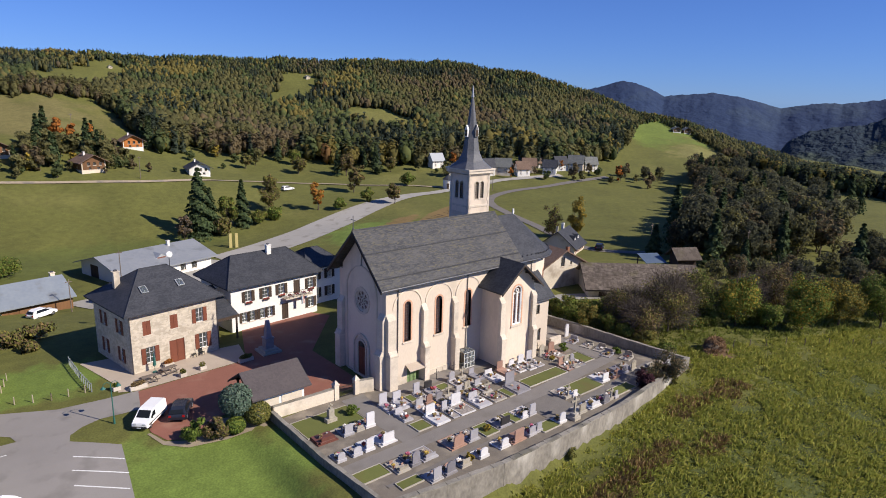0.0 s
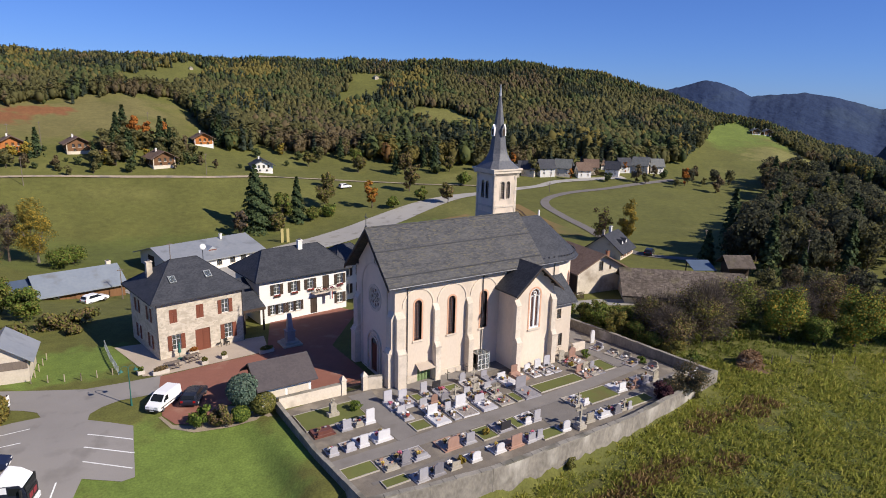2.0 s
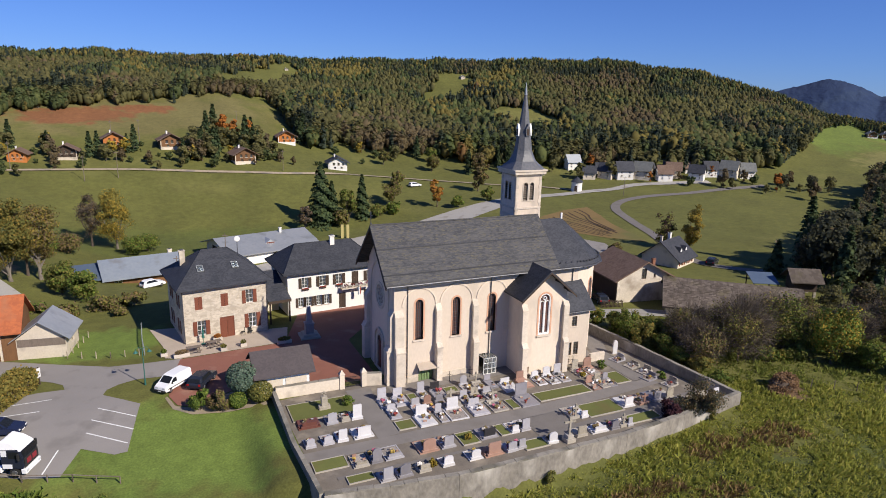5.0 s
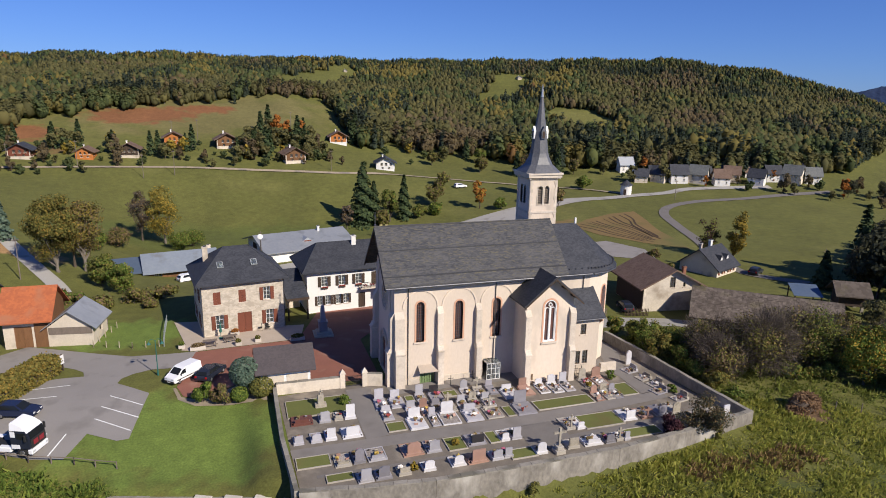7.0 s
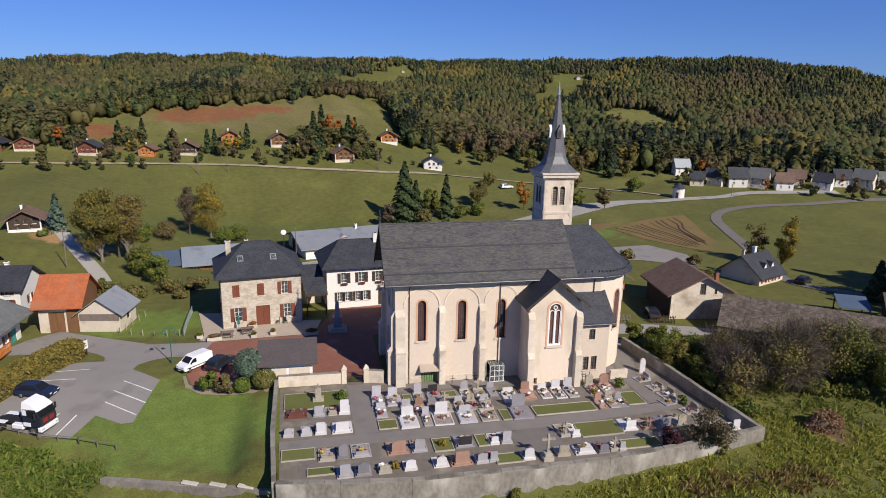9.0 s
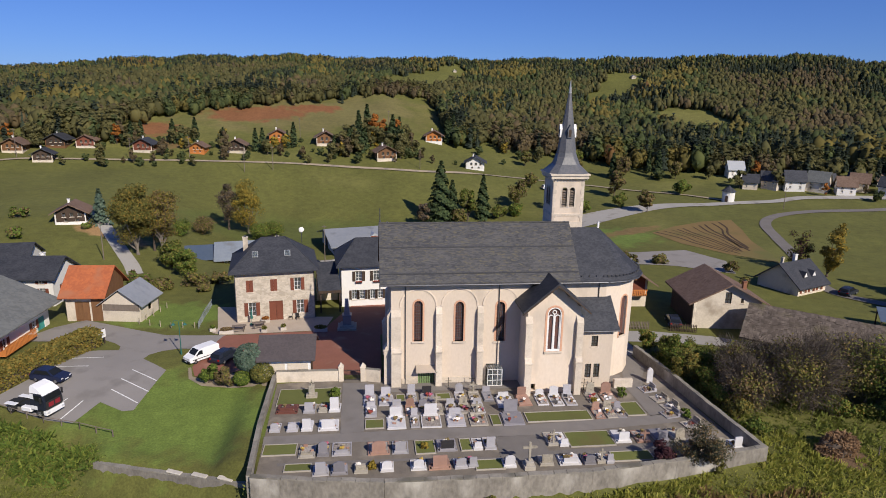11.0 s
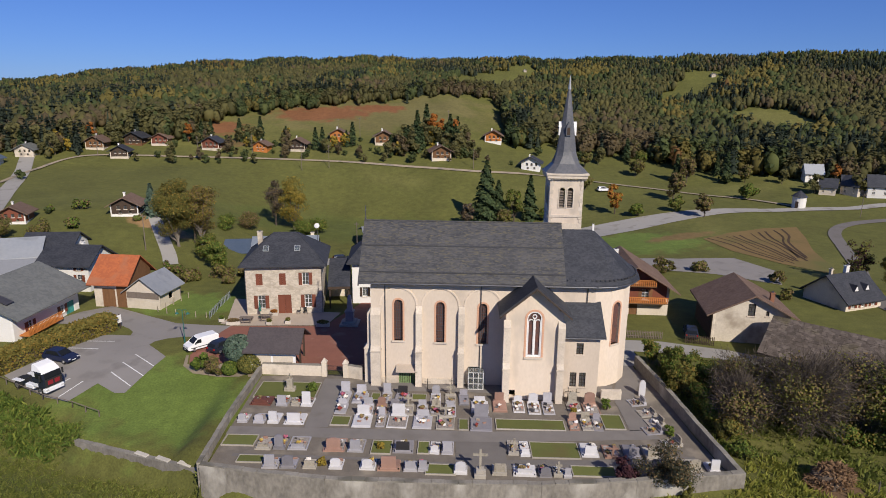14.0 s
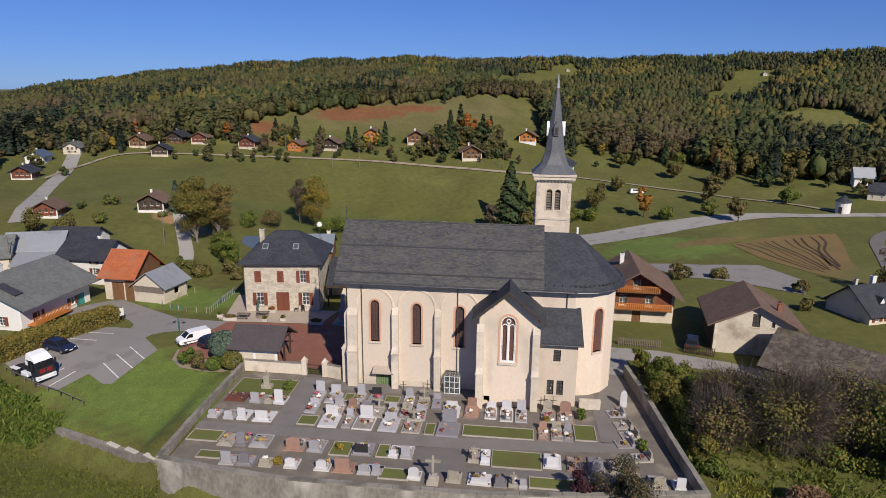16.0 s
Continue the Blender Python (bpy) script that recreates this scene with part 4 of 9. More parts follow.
for x in (18.9, 21.4, 23.9):
    slab_ = thing("loose_slab", pose(x, 42.2 - (x - 18) * 0.372, -1.85 + (x - 18) * 0.058 + 0.145, 0, 3, -20.4), "pale loose slab lying on the lawn wall", "slab", "loose wall slabs")
    part("slab", boxes((-0.75, -0.24, 0, 0.75, 0.24, 0.14), bevel=0.03), PALE_SLAB, slab_)
boundary("wall_gate", [((26.2, 56.6), (33.2, 56.4), 1.3, 1.3)], 0.35, 1, -1, "pale rendered wall beside the cemetery gate", CREAM)
boundary("wall_gate_side", [((36.2, 56.2), (38.0, 55.7), 1.5, 1.5)], 0.35, 1, -1, "short pale rendered wall beside the church corner", CREAM)
for x, y in ((33.5, 56.4), (36.0, 56.2)):
    p = thing("gate_pillar", pose(x, y, 0), "pale stone cemetery gate pillar with pointed cap", "pillar", "gate pillars")
    part("shaft", boxes((-0.28, -0.28, -0.3, 0.28, 0.28, 1.75)), CREAM, p)
    bm = bmesh.new()
    bmesh.ops.create_cone(bm, cap_ends=True, segments=4, radius1=0.5, radius2=0.05, depth=0.5, matrix=pose(0, 0, 2.0, 0, 0, 45))
    part("cap", bm, ASHLAR, p)
g = thing("cemetery_gate", pose(33.8, 56.4, 0, 0, 0, -4), "open-work black iron double gate between pillars", "gate")
for s in (0, 1):
    for z in (0.15, 0.7, 1.25):
        part("gate_rail", boxes((s * 1.0 + 0.02, -0.02, z, s * 1.0 + 0.98, 0.02, z + 0.04)), IRON, g)
    for i in range(8):
        bm = bmesh.new()
        cyl(bm, (s + 0.06 + i * 0.125, 0, 0.05), (s + 0.06 + i * 0.125, 0, 1.4), 0.014, n=6)
        part("bar", bm, IRON, g)

for name, pts in (("path_main", [(33.9, 44.6), (36.2, 44.8), (36.2, 52.8), (36.6, 55.6), (33.7, 55.6)]), ("path_cross", [(26.7, 43.0), (36, 42.9), (49.0, 42.75), (53.6, 42.9), (67.2, 44.0), (68.6, 44.2), (68.0, 45.9), (66.0, 45.7), (52, 44.75), (40, 44.7), (26.6, 44.6)]),
                  ("path_south", [(28.5, 39.9), (41, 39.75), (48.8, 39.2), (48.9, 42.8), (53.5, 42.9), (53.5, 39.9), (61, 40.2), (70.8, 41.3), (70.9, 40.3), (60, 39.0), (52.4, 38.3), (49, 38.2), (41, 39.3), (28.5, 39.4)]),
                  ("path_east", [(66.0, 45.6), (68.1, 45.8), (67.8, 50), (68.6, 54), (70.3, 57), (70.2, 61), (68.6, 61), (67.2, 56.5), (65.9, 52.5), (66.0, 49)])):
    area(name, pts, 0.05, GRAVEL, "grey gravel cemetery path", "path", 3.0)
area("church_apron", [(38.4, 53.0), (66, 53.0), (66.5, 55.5), (52, 55.0), (38.4, 55.0)], 0.04, GRAVEL, "strip of gravel at the foot of the church", "ground", 3.0)


def plot_grass(x0, y0, x1, y1):
    ob = thing("grass_plot", pose(x0, y0, 0), "mown grass plot with concrete edging", "grass plot", "grass plots")
    w, d = x1 - x0, y1 - y0
    part("turf", boxes((0.08, 0.08, -0.1, w - 0.08, d - 0.08, 0.11)), GRAVE_GRASS, ob)
    part("edging", boxes((0, 0, -0.1, w, 0.08, 0.15), (0, d - 0.08, -0.1, w, d, 0.15), (0, 0.081, -0.1, 0.08, d - 0.081, 0.15), (w - 0.08, 0.081, -0.1, w, d - 0.081, 0.15)), KERB, ob)


for r in ((36.3, 45.2, 38.2, 47.0), (49.1, 44.9, 50.1, 47), (52.8, 45.2, 59.7, 47.2), (63.6, 45.7, 65.7, 48.6), (26.9, 41.1, 30.0, 43.0), (41.0, 40.3, 42.9, 42.6), (45.3, 40.5, 46.4, 42.6), (55.8, 40.3, 60.3, 43.0), (29.2, 38.4, 31.6, 39.6), (46.2, 37.3, 48.9, 38.9), (59.1, 37.6, 63.0, 39.2), (26.9, 50.6, 33.6, 54.4), (39.6, 50.6, 40.6, 52.2), (44.0, 50.8, 45.6, 52.2)):
    plot_grass(*r)


def posy(parent, x, y, z, material, r=0.16):
    bm = bmesh.new()
    cyl(bm, (x, y, z), (x, y, z + 0.2), 0.09, 0.13, 7)
    pot = part("flower_pot", bm, CLAY, parent)
    bm = bmesh.new()
    for i in range(9):
        a = i * 2.4
        bmesh.ops.create_icosphere(bm, subdivisions=1, radius=r * dice.uniform(0.35, 0.6), matrix=Matrix.Translation((x + math.cos(a) * r * (i / 9) ** 0.5, y + math.sin(a) * r * (i / 9) ** 0.5, z + 0.26 + 0.08 * dice.random())))
    part("bloom", bm, material, pot)


def headstone(bm, w, h, th, shape, y):
    if shape == "round":
        pts = [(-w / 2, 0), (w / 2, 0), (w / 2, h * 0.72)] + [(w / 2 * math.cos(math.pi * i / 10), h * 0.72 + h * 0.28 * math.sin(math.pi * i / 10)) for i in range(1, 10)] + [(-w / 2, h * 0.72)]
    elif shape == "slope":
        pts = [(-w / 2, 0), (w / 2, 0), (w / 2, h * 0.8), (w * 0.1, h), (-w / 2, h * 0.9)]
    elif shape == "cross":
        a = 0.09
        pts = [(-a, 0), (a, 0), (a, h * 0.6), (w / 2, h * 0.6), (w / 2, h * 0.6 + 2 * a), (a, h * 0.6 + 2 * a), (a, h), (-a, h), (-a, h * 0.6 + 2 * a), (-w / 2, h * 0.6 + 2 * a), (-w / 2, h * 0.6), (-a, h * 0.6)]
    elif shape == "book":
        pts = [(-w / 2, 0), (w / 2, 0), (w / 2, h * 0.9), (w * 0.25, h), (0, h * 0.92), (-w * 0.25, h), (-w / 2, h * 0.9)]
    else:
        pts = [(-w / 2, 0), (w / 2, 0), (w / 2, h * 0.96), (w / 2 - 0.04, h), (-w / 2 + 0.04, h), (-w / 2, h * 0.96)]
    profile(bm, pts, y - th / 2, y + th / 2)


def grave(m, w, d, stone, head, shape="flat", h=1.0, fill="slab", label="", flowers=(), hw=0.8):
    """A grave whose headstone stands at its +y end and whose bed runs to -y."""
    ob = thing("grave", m, label, "grave", "graves in the cemetery")
    part("kerb", boxes((-w / 2, -d, -0.1, w / 2, -d + 0.1, 0.15), (-w / 2, -0.1, -0.1, w / 2, 0, 0.15), (-w / 2, -d + 0.101, -0.1, -w / 2 + 0.1, -0.101, 0.15), (w / 2 - 0.1, -d + 0.101, -0.1, w / 2, -0.101, 0.15)), stone, ob)
    if fill == "slab":
        part("slab", boxes((-w / 2 + 0.06, -d + 0.06, 0.155, w / 2 - 0.06, -0.3, 0.25), bevel=0.02), stone, ob)
        top = 0.25
    else:
        part("gravel_bed", boxes((-w / 2 + 0.125, -d + 0.125, -0.1, w / 2 - 0.125, -0.125, 0.13)), PEBBLE, ob)
        top = 0.13
    part("base", boxes((-w * hw / 2 - 0.08, -0.32, 0.155, w * hw / 2 + 0.08, 0.02, 0.33), bevel=0.015), stone, ob)
    bm = bmesh.new()
    headstone(bm, w * hw * 0.92, h * 0.9, 0.13, shape, -0.14)
    for v in bm.verts:
        v.co.z += 0.33
    part("headstone", bm, head, ob)
    for _ in range(dice.choice((3, 4, 5, 6, 8)) if fill != "slab" else dice.choice((1, 2, 3, 4))):
        px, py = dice.uniform(-0.32, 0.32) * w, -d * dice.uniform(0.2, 0.88)
        pw, ph = dice.uniform(0.1, 0.2), dice.uniform(0.14, 0.3)
        bm = bmesh.new()
        box(bm, -pw, -0.04, 0, pw, 0.04, ph, Matrix.Translation((px, py, top)) @ pose(0, 0, 0, dice.uniform(-35, -5), 0, dice.uniform(-25, 25)))
        part("plaque", bm, dice.choice((MARBLE, GRANITE_DARK, GRANITE_GREY, OLDSTONE, GRANITE_PINK)), ob)
    for fx, fy, fm in flowers:
        posy(ob, fx * w / 2, -d * fy, top, fm, dice.uniform(0.14, 0.24))
    return ob


FLOWERS = (FLOWER_PINK, FLOWER_YELLOW, FLOWER_WHITE, FLOWER_WHITE, FLOWER_RED, FLOWER_DRY, FLOWER_DRY, FLOWER_DRY)
STONES = {"pale": (GRANITE_PALE, GRANITE_PALE, "pale grey granite"), "white": (MARBLE, MARBLE, "white marble"), "grey": (GRANITE_GREY, GRANITE_GREY, "grey granite"), "dark": (GRANITE_GREY, GRANITE_DARK, "dark granite"), "pink": (GRANITE_PINK, GRANITE_PINK, "pinkish granite"), "old": (KERB, OLDSTONE, "weathered old stone"), "red": (GRANITE_RED, GRANITE_RED, "red-brown granite")}
HEADS = {"flat": "a flat headstone", "round": "a rounded headstone", "slope": "a slanting headstone", "cross": "a stone cross", "book": "a paired headstone"}


def row(y, north, rows):
    """A row of graves; rows: x, width, length, stone, shape, height, fill."""
    for x, w, d, stone, shape, h, fill in rows:
        a, b, words = STONES[stone]
        fl = [(dice.uniform(-0.6, 0.6), dice.uniform(0.25, 0.85), dice.choice(FLOWERS)) for _ in range(dice.choice((0, 1, 1, 2, 2, 3)))]
        word = dice.choice(("potted flowers", "flower pots")) if fl else ("a bare slab" if fill == "slab" else "a gravel bed")
        label = "%s grave with %s and %s" % (words, HEADS[shape], word)
        m = pose(x, y + dice.uniform(-0.1, 0.1), 0.0, 0, 0, (0 if north else 180) + dice.uniform(-2, 2))
        grave(m, w, d, a, b, shape, h, fill, label, fl, 0.82 if w < 1.4 else 0.7)


row(52.1, True, [(36.75, 1.3, 2.3, "pale", "flat", 1.3, "slab"), (38.5, 1.6, 2.2, "pale", "flat", 1.0, "slab"), (41.3, 1.1, 2.1, "pale", "flat", 1.2, "gravel"), (43.0, 1.6, 1.9, "dark", "flat", 0.9, "slab"), (46.6, 1.1, 2.1, "pale", "round", 1.1, "gravel"), (48.2, 1.2, 2.1, "old", "cross", 1.3, "gravel"), (49.6, 1.1, 2.0, "grey", "flat", 0.7, "slab")])
row(50.9, True, [(51.3, 1.8, 2.3, "white", "flat", 0.5, "slab"), (53.4, 1.5, 2.3, "pink", "flat", 1.0, "slab"), (55.4, 1.2, 2.2, "white", "round", 0.7, "gravel"), (57.0, 1.3, 2.4, "white", "slope", 1.1, "gravel"), (58.5, 1.2, 2.4, "pale", "flat", 1.2, "gravel"), (61.2, 1.4, 2.2, "old", "round", 1.3, "gravel"), (63.0, 1.7, 2.3, "pink", "round", 1.3, "gravel")])
row(49.5, True, [(36.9, 1.2, 2.0, "pale", "slope", 0.6, "slab"), (39.6, 1.2, 1.9, "pale", "flat", 0.8, "gravel"), (41.0, 1.1, 1.9, "pink", "round", 0.9, "gravel"), (42.4, 1.1, 2.0, "grey", "round", 0.7, "gravel"), (43.8, 1.2, 2.0, "old", "cross", 1.2, "gravel"), (45.3, 1.1, 2.0, "pale", "flat", 0.7, "gravel"), (46.7, 1.1, 2.0, "old", "round", 0.8, "gravel"), (48.2, 1.2, 2.0, "pale", "flat", 0.6, "gravel")])
row(47.4, True, [(39.4, 1.9, 2.4, "white", "flat", 1.1, "slab"), (41.3, 0.9, 2.2, "pale", "flat", 0.9, "gravel"), (43.0, 2.0, 2.4, "white", "flat", 1.3, "gravel"), (45.5, 1.9, 2.4, "pale", "book", 0.7, "slab"), (47.8, 1.8, 2.4, "old", "cross", 1.4, "gravel"), (51.4, 2.2, 2.6, "grey", "flat", 1.5, "slab"), (60.6, 1.0, 2.0, "pink", "round", 0.8, "gravel"), (61.9, 1.1, 2.1, "old", "flat", 0.8, "gravel"), (63.0, 0.9, 2.1, "grey", "round", 0.7, "gravel")])
row(48.9, False, [(28.2, 2.2, 1.8, "red", "flat", 0.4, "slab"), (30.5, 1.2, 1.9, "pale", "flat", 1.0, "gravel"), (31.9, 0.9, 1.7, "old", "flat", 0.3, "gravel"), (33.1, 1.2, 1.8, "white", "flat", 1.5, "gravel")])
row(45.3, False, [(27.5, 1.0, 1.6, "pale", "round", 0.7, "gravel"), (29.2, 1.1, 1.8, "pale", "round", 0.7, "gravel"), (30.6, 1.1, 1.9, "white", "flat", 1.1, "slab"), (32.7, 2.0, 2.0, "white", "flat", 1.0, "slab")])
row(40.6, False, [(31.0, 1.5, 2.1, "old", "flat", 0.3, "gravel"), (32.5, 1.1, 2.1, "grey", "round", 1.3, "gravel"), (34.2, 1.8, 2.2, "pale", "flat", 0.3, "gravel"), (37.6, 2.0, 2.2, "pink", "round", 1.2, "gravel"), (39.6, 1.5, 2.1, "pale", "flat", 1.0, "gravel"), (44.0, 1.9, 2.0, "dark", "flat", 0.9, "slab"), (46.9, 0.9, 2.0, "white", "slope", 0.6, "gravel"), (48.1, 1.1, 2.1, "pale", "flat", 1.1, "gravel"), (54.2, 1.0, 2.4, "old", "cross", 1.5, "gravel"), (55.25, 0.9, 2.4, "white", "flat", 0.5, "slab"), (61.2, 1.6, 2.2, "white", "flat", 0.9, "slab"), (63.2, 1.4, 2.2, "pink", "cross", 1.1, "gravel"), (65.1, 1.4, 2.2, "grey", "flat", 0.9, "slab"), (66.8, 1.2, 2.2, "old", "round", 1.2, "slab")])
row(37.7, False, [(32.5, 1.4, 1.5, "pale", "flat", 1.1, "slab"), (34.1, 1.5, 1.5, "grey", "slope", 1.1, "slab"), (36.0, 1.2, 1.4, "old", "flat", 0.5, "gravel"), (38.3, 1.2, 1.5, "white", "round", 0.8, "gravel"), (41.1, 1.4, 1.6, "white", "round", 0.8, "gravel"), (43.0, 2.0, 1.6, "pink", "flat", 1.2, "slab"), (44.9, 1.2, 1.5, "pale", "slope", 0.8, "slab"), (46.0, 0.9, 1.4, "pale", "flat", 0.8, "gravel")])
row(37.4, False, [(49.3, 1.2, 1.3, "white", "round", 1.0, "gravel"), (52.7, 1.3, 1.5, "old", "flat", 0.9, "slab"), (54.9, 2.0, 1.6, "white", "flat", 0.4, "slab"), (56.7, 1.1, 1.5, "grey", "round", 0.7, "gravel"), (57.8, 0.8, 1.5, "old", "cross", 1.3, "gravel"), (58.6, 0.7, 1.4, "pale", "flat", 0.7, "gravel")])
row(38.7, False, [(67.9, 1.3, 1.7, "old", "round", 1.2, "gravel"), (70.0, 1.5, 1.8, "old", "round", 1.0, "slab"), (71.7, 1.0, 1.6, "white", "flat", 1.1, "slab")])
for x, y, stone, shape, h in ((69.0, 45.8, "grey", "flat", 0.4), (69.7, 47.4, "old", "flat", 0.5), (69.4, 49.3, "old", "flat", 0.3), (69.0, 51.6, "pale", "slope", 0.5), (70.2, 43.6, "old", "round", 0.6)):
    a, b, words = STONES[stone]
    grave(pose(x, y, 0, 0, 0, -78), 1.4, 1.7, a, b, shape, h, "gravel", "%s grave with low headstone beside the wall" % words, [(0.3, 0.5, dice.choice(FLOWERS))])

# single memorials
ob = thing("memorial_cross", pose(51.0, 37.4, 0), "tall grey stone cemetery cross on a plinth", "cross")
part("plinth", boxes((-0.5, -0.5, 0, 0.5, 0.5, 0.4), (-0.35, -0.35, 0.4, 0.35, 0.35, 0.75), bevel=0.02), KERB, ob)
part("shaft", boxes((-0.1, -0.1, 0.75, 0.1, 0.1, 2.6)), OLDSTONE, ob)
for s in (-1, 1):
    part("arm", boxes((min(s * 0.65, s * 0.102), -0.09, 2.0, max(s * 0.65, s * 0.102), 0.09, 2.2)), OLDSTONE, ob)
ob = thing("memorial_column", pose(30.5, 52.4, 0), "grey stone monument block with small cross", "monument")
part("block", boxes((-0.6, -0.35, 0, 0.6, 0.35, 0.5), (-0.32, -0.25, 0.5, 0.32, 0.25, 1.5), bevel=0.03), OLDSTONE, ob)
part("cross", boxes((-0.06, -0.05, 1.5, 0.06, 0.05, 2.1), (-0.25, -0.05, 1.8, 0.25, 0.05, 1.9)), OLDSTONE, ob)
ob = thing("standing_stele", pose(69.2, 53.2, 0), "weathered white upright gravestone beside the path", "gravestone")
bm = bmesh.new()
headstone(bm, 0.7, 1.9, 0.2, "round", 0)
part("stone", bm, MARBLE, ob)
for x, y, h in ((45.6, 53.6, 1.3), (48.3, 53.7, 1.5), (60.9, 52.0, 1.4), (61.8, 52.1, 1.2), (53.9, 41.0, 1.4)):
    ob = thing("iron_cross", pose(x, y, 0), "small dark iron grave cross in the ground", "cross", "iron crosses")
    bm = bmesh.new()
    cyl(bm, (0, 0, -0.1), (0, 0, h), 0.045, 0.035, 6)
    cyl(bm, (-0.35, 0, h * 0.68), (0.35, 0, h * 0.68), 0.035, n=6)
    part("crossbar", bm, IRON, ob)
SHRUBS_LATER = [(32.9, 52.3, 0.9), (64.5, 49.8, 0.8), (41.9, 41.2, 0.5), (69.8, 45.0, 0.7), (61.0, 49.0, 0.5), (37.0, 38.4, 0.5)]

# ---- the church ----
def build_church():
    ch = thing("church", pose(0, 0, 0), "cream-plastered village church with slate roof and pointed bell tower", "church")
    X0, X1, Y0, Y1, EZ, RZ, RY = 39.2, 63.8, 55.0, 64.6, 12.4, 17.55, 59.8
    XF = 38.4
    th = 0.7
    # south wall with three tall round-headed windows
    wins = [(3.05, 0.95, 5.2, 10.0, "arch"), (7.7, 0.95, 5.1, 9.8, "arch"), (12.4, 0.95, 5.0, 9.7, "arch")]
    sm = pose(X0, Y0, 0)
    bm = bmesh.new()
    wall(bm, X1 - X0, EZ, th, wins + [(4.0, 1.9, 0.0, 1.75, "rect"), (11.5, 1.2, 0.0, 2.2, "rect")], sm, -1.0)
    south = part("nave_wall", bm, PLASTER, ch)
    nm = pose(X1, Y1, 0, 0, 0, 180)
    bm = bmesh.new()
    wall(bm, X1 - X0, EZ, th, [(X1 - X0 - w[0], *w[1:]) for w in wins], nm, -1.0)
    part("nave_wall", bm, PLASTER, ch)
    # west front
    wm = pose(X0, Y1, 0, 0, 0, 270)
    gw = Y1 - Y0
    mid = gw / 2
    k = (RZ - EZ) / mid
    wm2 = wm @ pose(th, -0.004, 0)
    g = gw - 2 * th
    rose = (g / 2, 2.6, 8.1, 10.7, "round")
    portal = (g / 2, 1.9, -0.2, 4.6, "arch")
    slit = (g / 2, 0.3, 13.4, 14.9, "rect")
    bm = bmesh.new()
    wall(bm, g, [(0, EZ + k * th - 0.05), (g / 2, RZ - 0.05), (g, EZ + k * th - 0.05)], th, [rose, portal, slit], wm2, -1.0)
    part("west_front", bm, PLASTER, ch)
    # rose window: rim, spokes and lobes of stone over coloured glass
    bm = bmesh.new()
    o = outline(*rose, n=32)
    ring(bm, o, -0.35, -0.07, 0.25, wm2)
    ring(bm, outline(rose[0], 2.6, 8.1, 10.7, "round", 32), 0.16, 0.05, 0.3, wm2)
    c = (rose[2] + rose[3]) / 2
    ring(bm, outline(rose[0], 0.6, c - 0.3, c + 0.3, "round", 16), 0.12, 0.08, 0.28, wm2)
    for i in range(8):
        a = 2 * math.pi * (i + 0.5) / 8
        mm = wm2 @ Matrix.Translation((rose[0], 0, c)) @ Matrix.Rotation(a, 4, "Y")
        box(bm, 0.28, 0.1, -0.05, 1.22, 0.26, 0.05, mm)
        b = 2 * math.pi * i / 8
        x, z = rose[0] + math.cos(b) * 0.88, c + math.sin(b) * 0.88
        ring(bm, outline(x, 0.6, z - 0.3, z + 0.3, "round", 12), 0.07, 0.1, 0.26, wm2)
    rw = part("rose_window", bm, ASHLAR, ch)
    bm = bmesh.new()
    plate(bm, o, 0.2, wm2)
    part("pane", bm, STAINED, rw)
    # portal
    bm = bmesh.new()
    for inset, y0 in ((-0.3, -0.12), (-0.62, -0.05), (-1.0, -0.2)):
        oo = [(x, z) for x, z in outline(portal[0], 1.9 - 2 * inset - 0.5, -0.2, 4.6 - inset - 0.25, "arch", 20)]
        ring(bm, oo, 0.22, y0, 0.05, wm2)
    pt = part("portal", bm, ASHLAR, ch)
    door_in(pt, wm2, (portal[0], 1.9, -0.2, 4.6, "arch"), th, WOOD_RED)
    # west front: blind arch lines and string course
    bm = bmesh.new()
    ring(bm, outline(g / 2, g - 1.8, 0.0, 13.6, "arch", 28), 0.18, -0.10, 0.02, wm2)
    part("blind_arch", bm, PLASTER, ch)
    # windows of the nave: pink surrounds, iron grilles, panes
    for m, rows in ((sm, wins), (nm, [(X1 - X0 - w[0], *w[1:]) for w in wins])):
        for w in rows:
            bm = bmesh.new()
            ring(bm, outline(*w), -0.2, -0.03, 0.35, m)
            f = part("window", bm, PINK, ch)
            bm = bmesh.new()
            for i in range(1, 4):
                x = w[0] - w[1] / 2 + w[1] * i / 4
                box(bm, x - 0.02, 0.24, w[2], x + 0.02, 0.28, w[3] - 0.12, m)
            n = 14
            for i in range(1, n):
                z = w[2] + (w[3] - w[2] - 0.3) * i / n
                box(bm, w[0] - w[1] / 2, 0.25, z - 0.018, w[0] + w[1] / 2, 0.27, z + 0.018, m)
            part("grille", bm, ZINC, f)
            part("sill", boxes_at(m, (w[0] - 0.75, -0.14, w[2] - 0.2, w[0] + 0.75, 0.3, w[2] - 0.004)), ASHLAR, f)
            bm = bmesh.new()
            plate(bm, outline(*w), 0.32, m)
            part("pane", bm, STAINED, f)
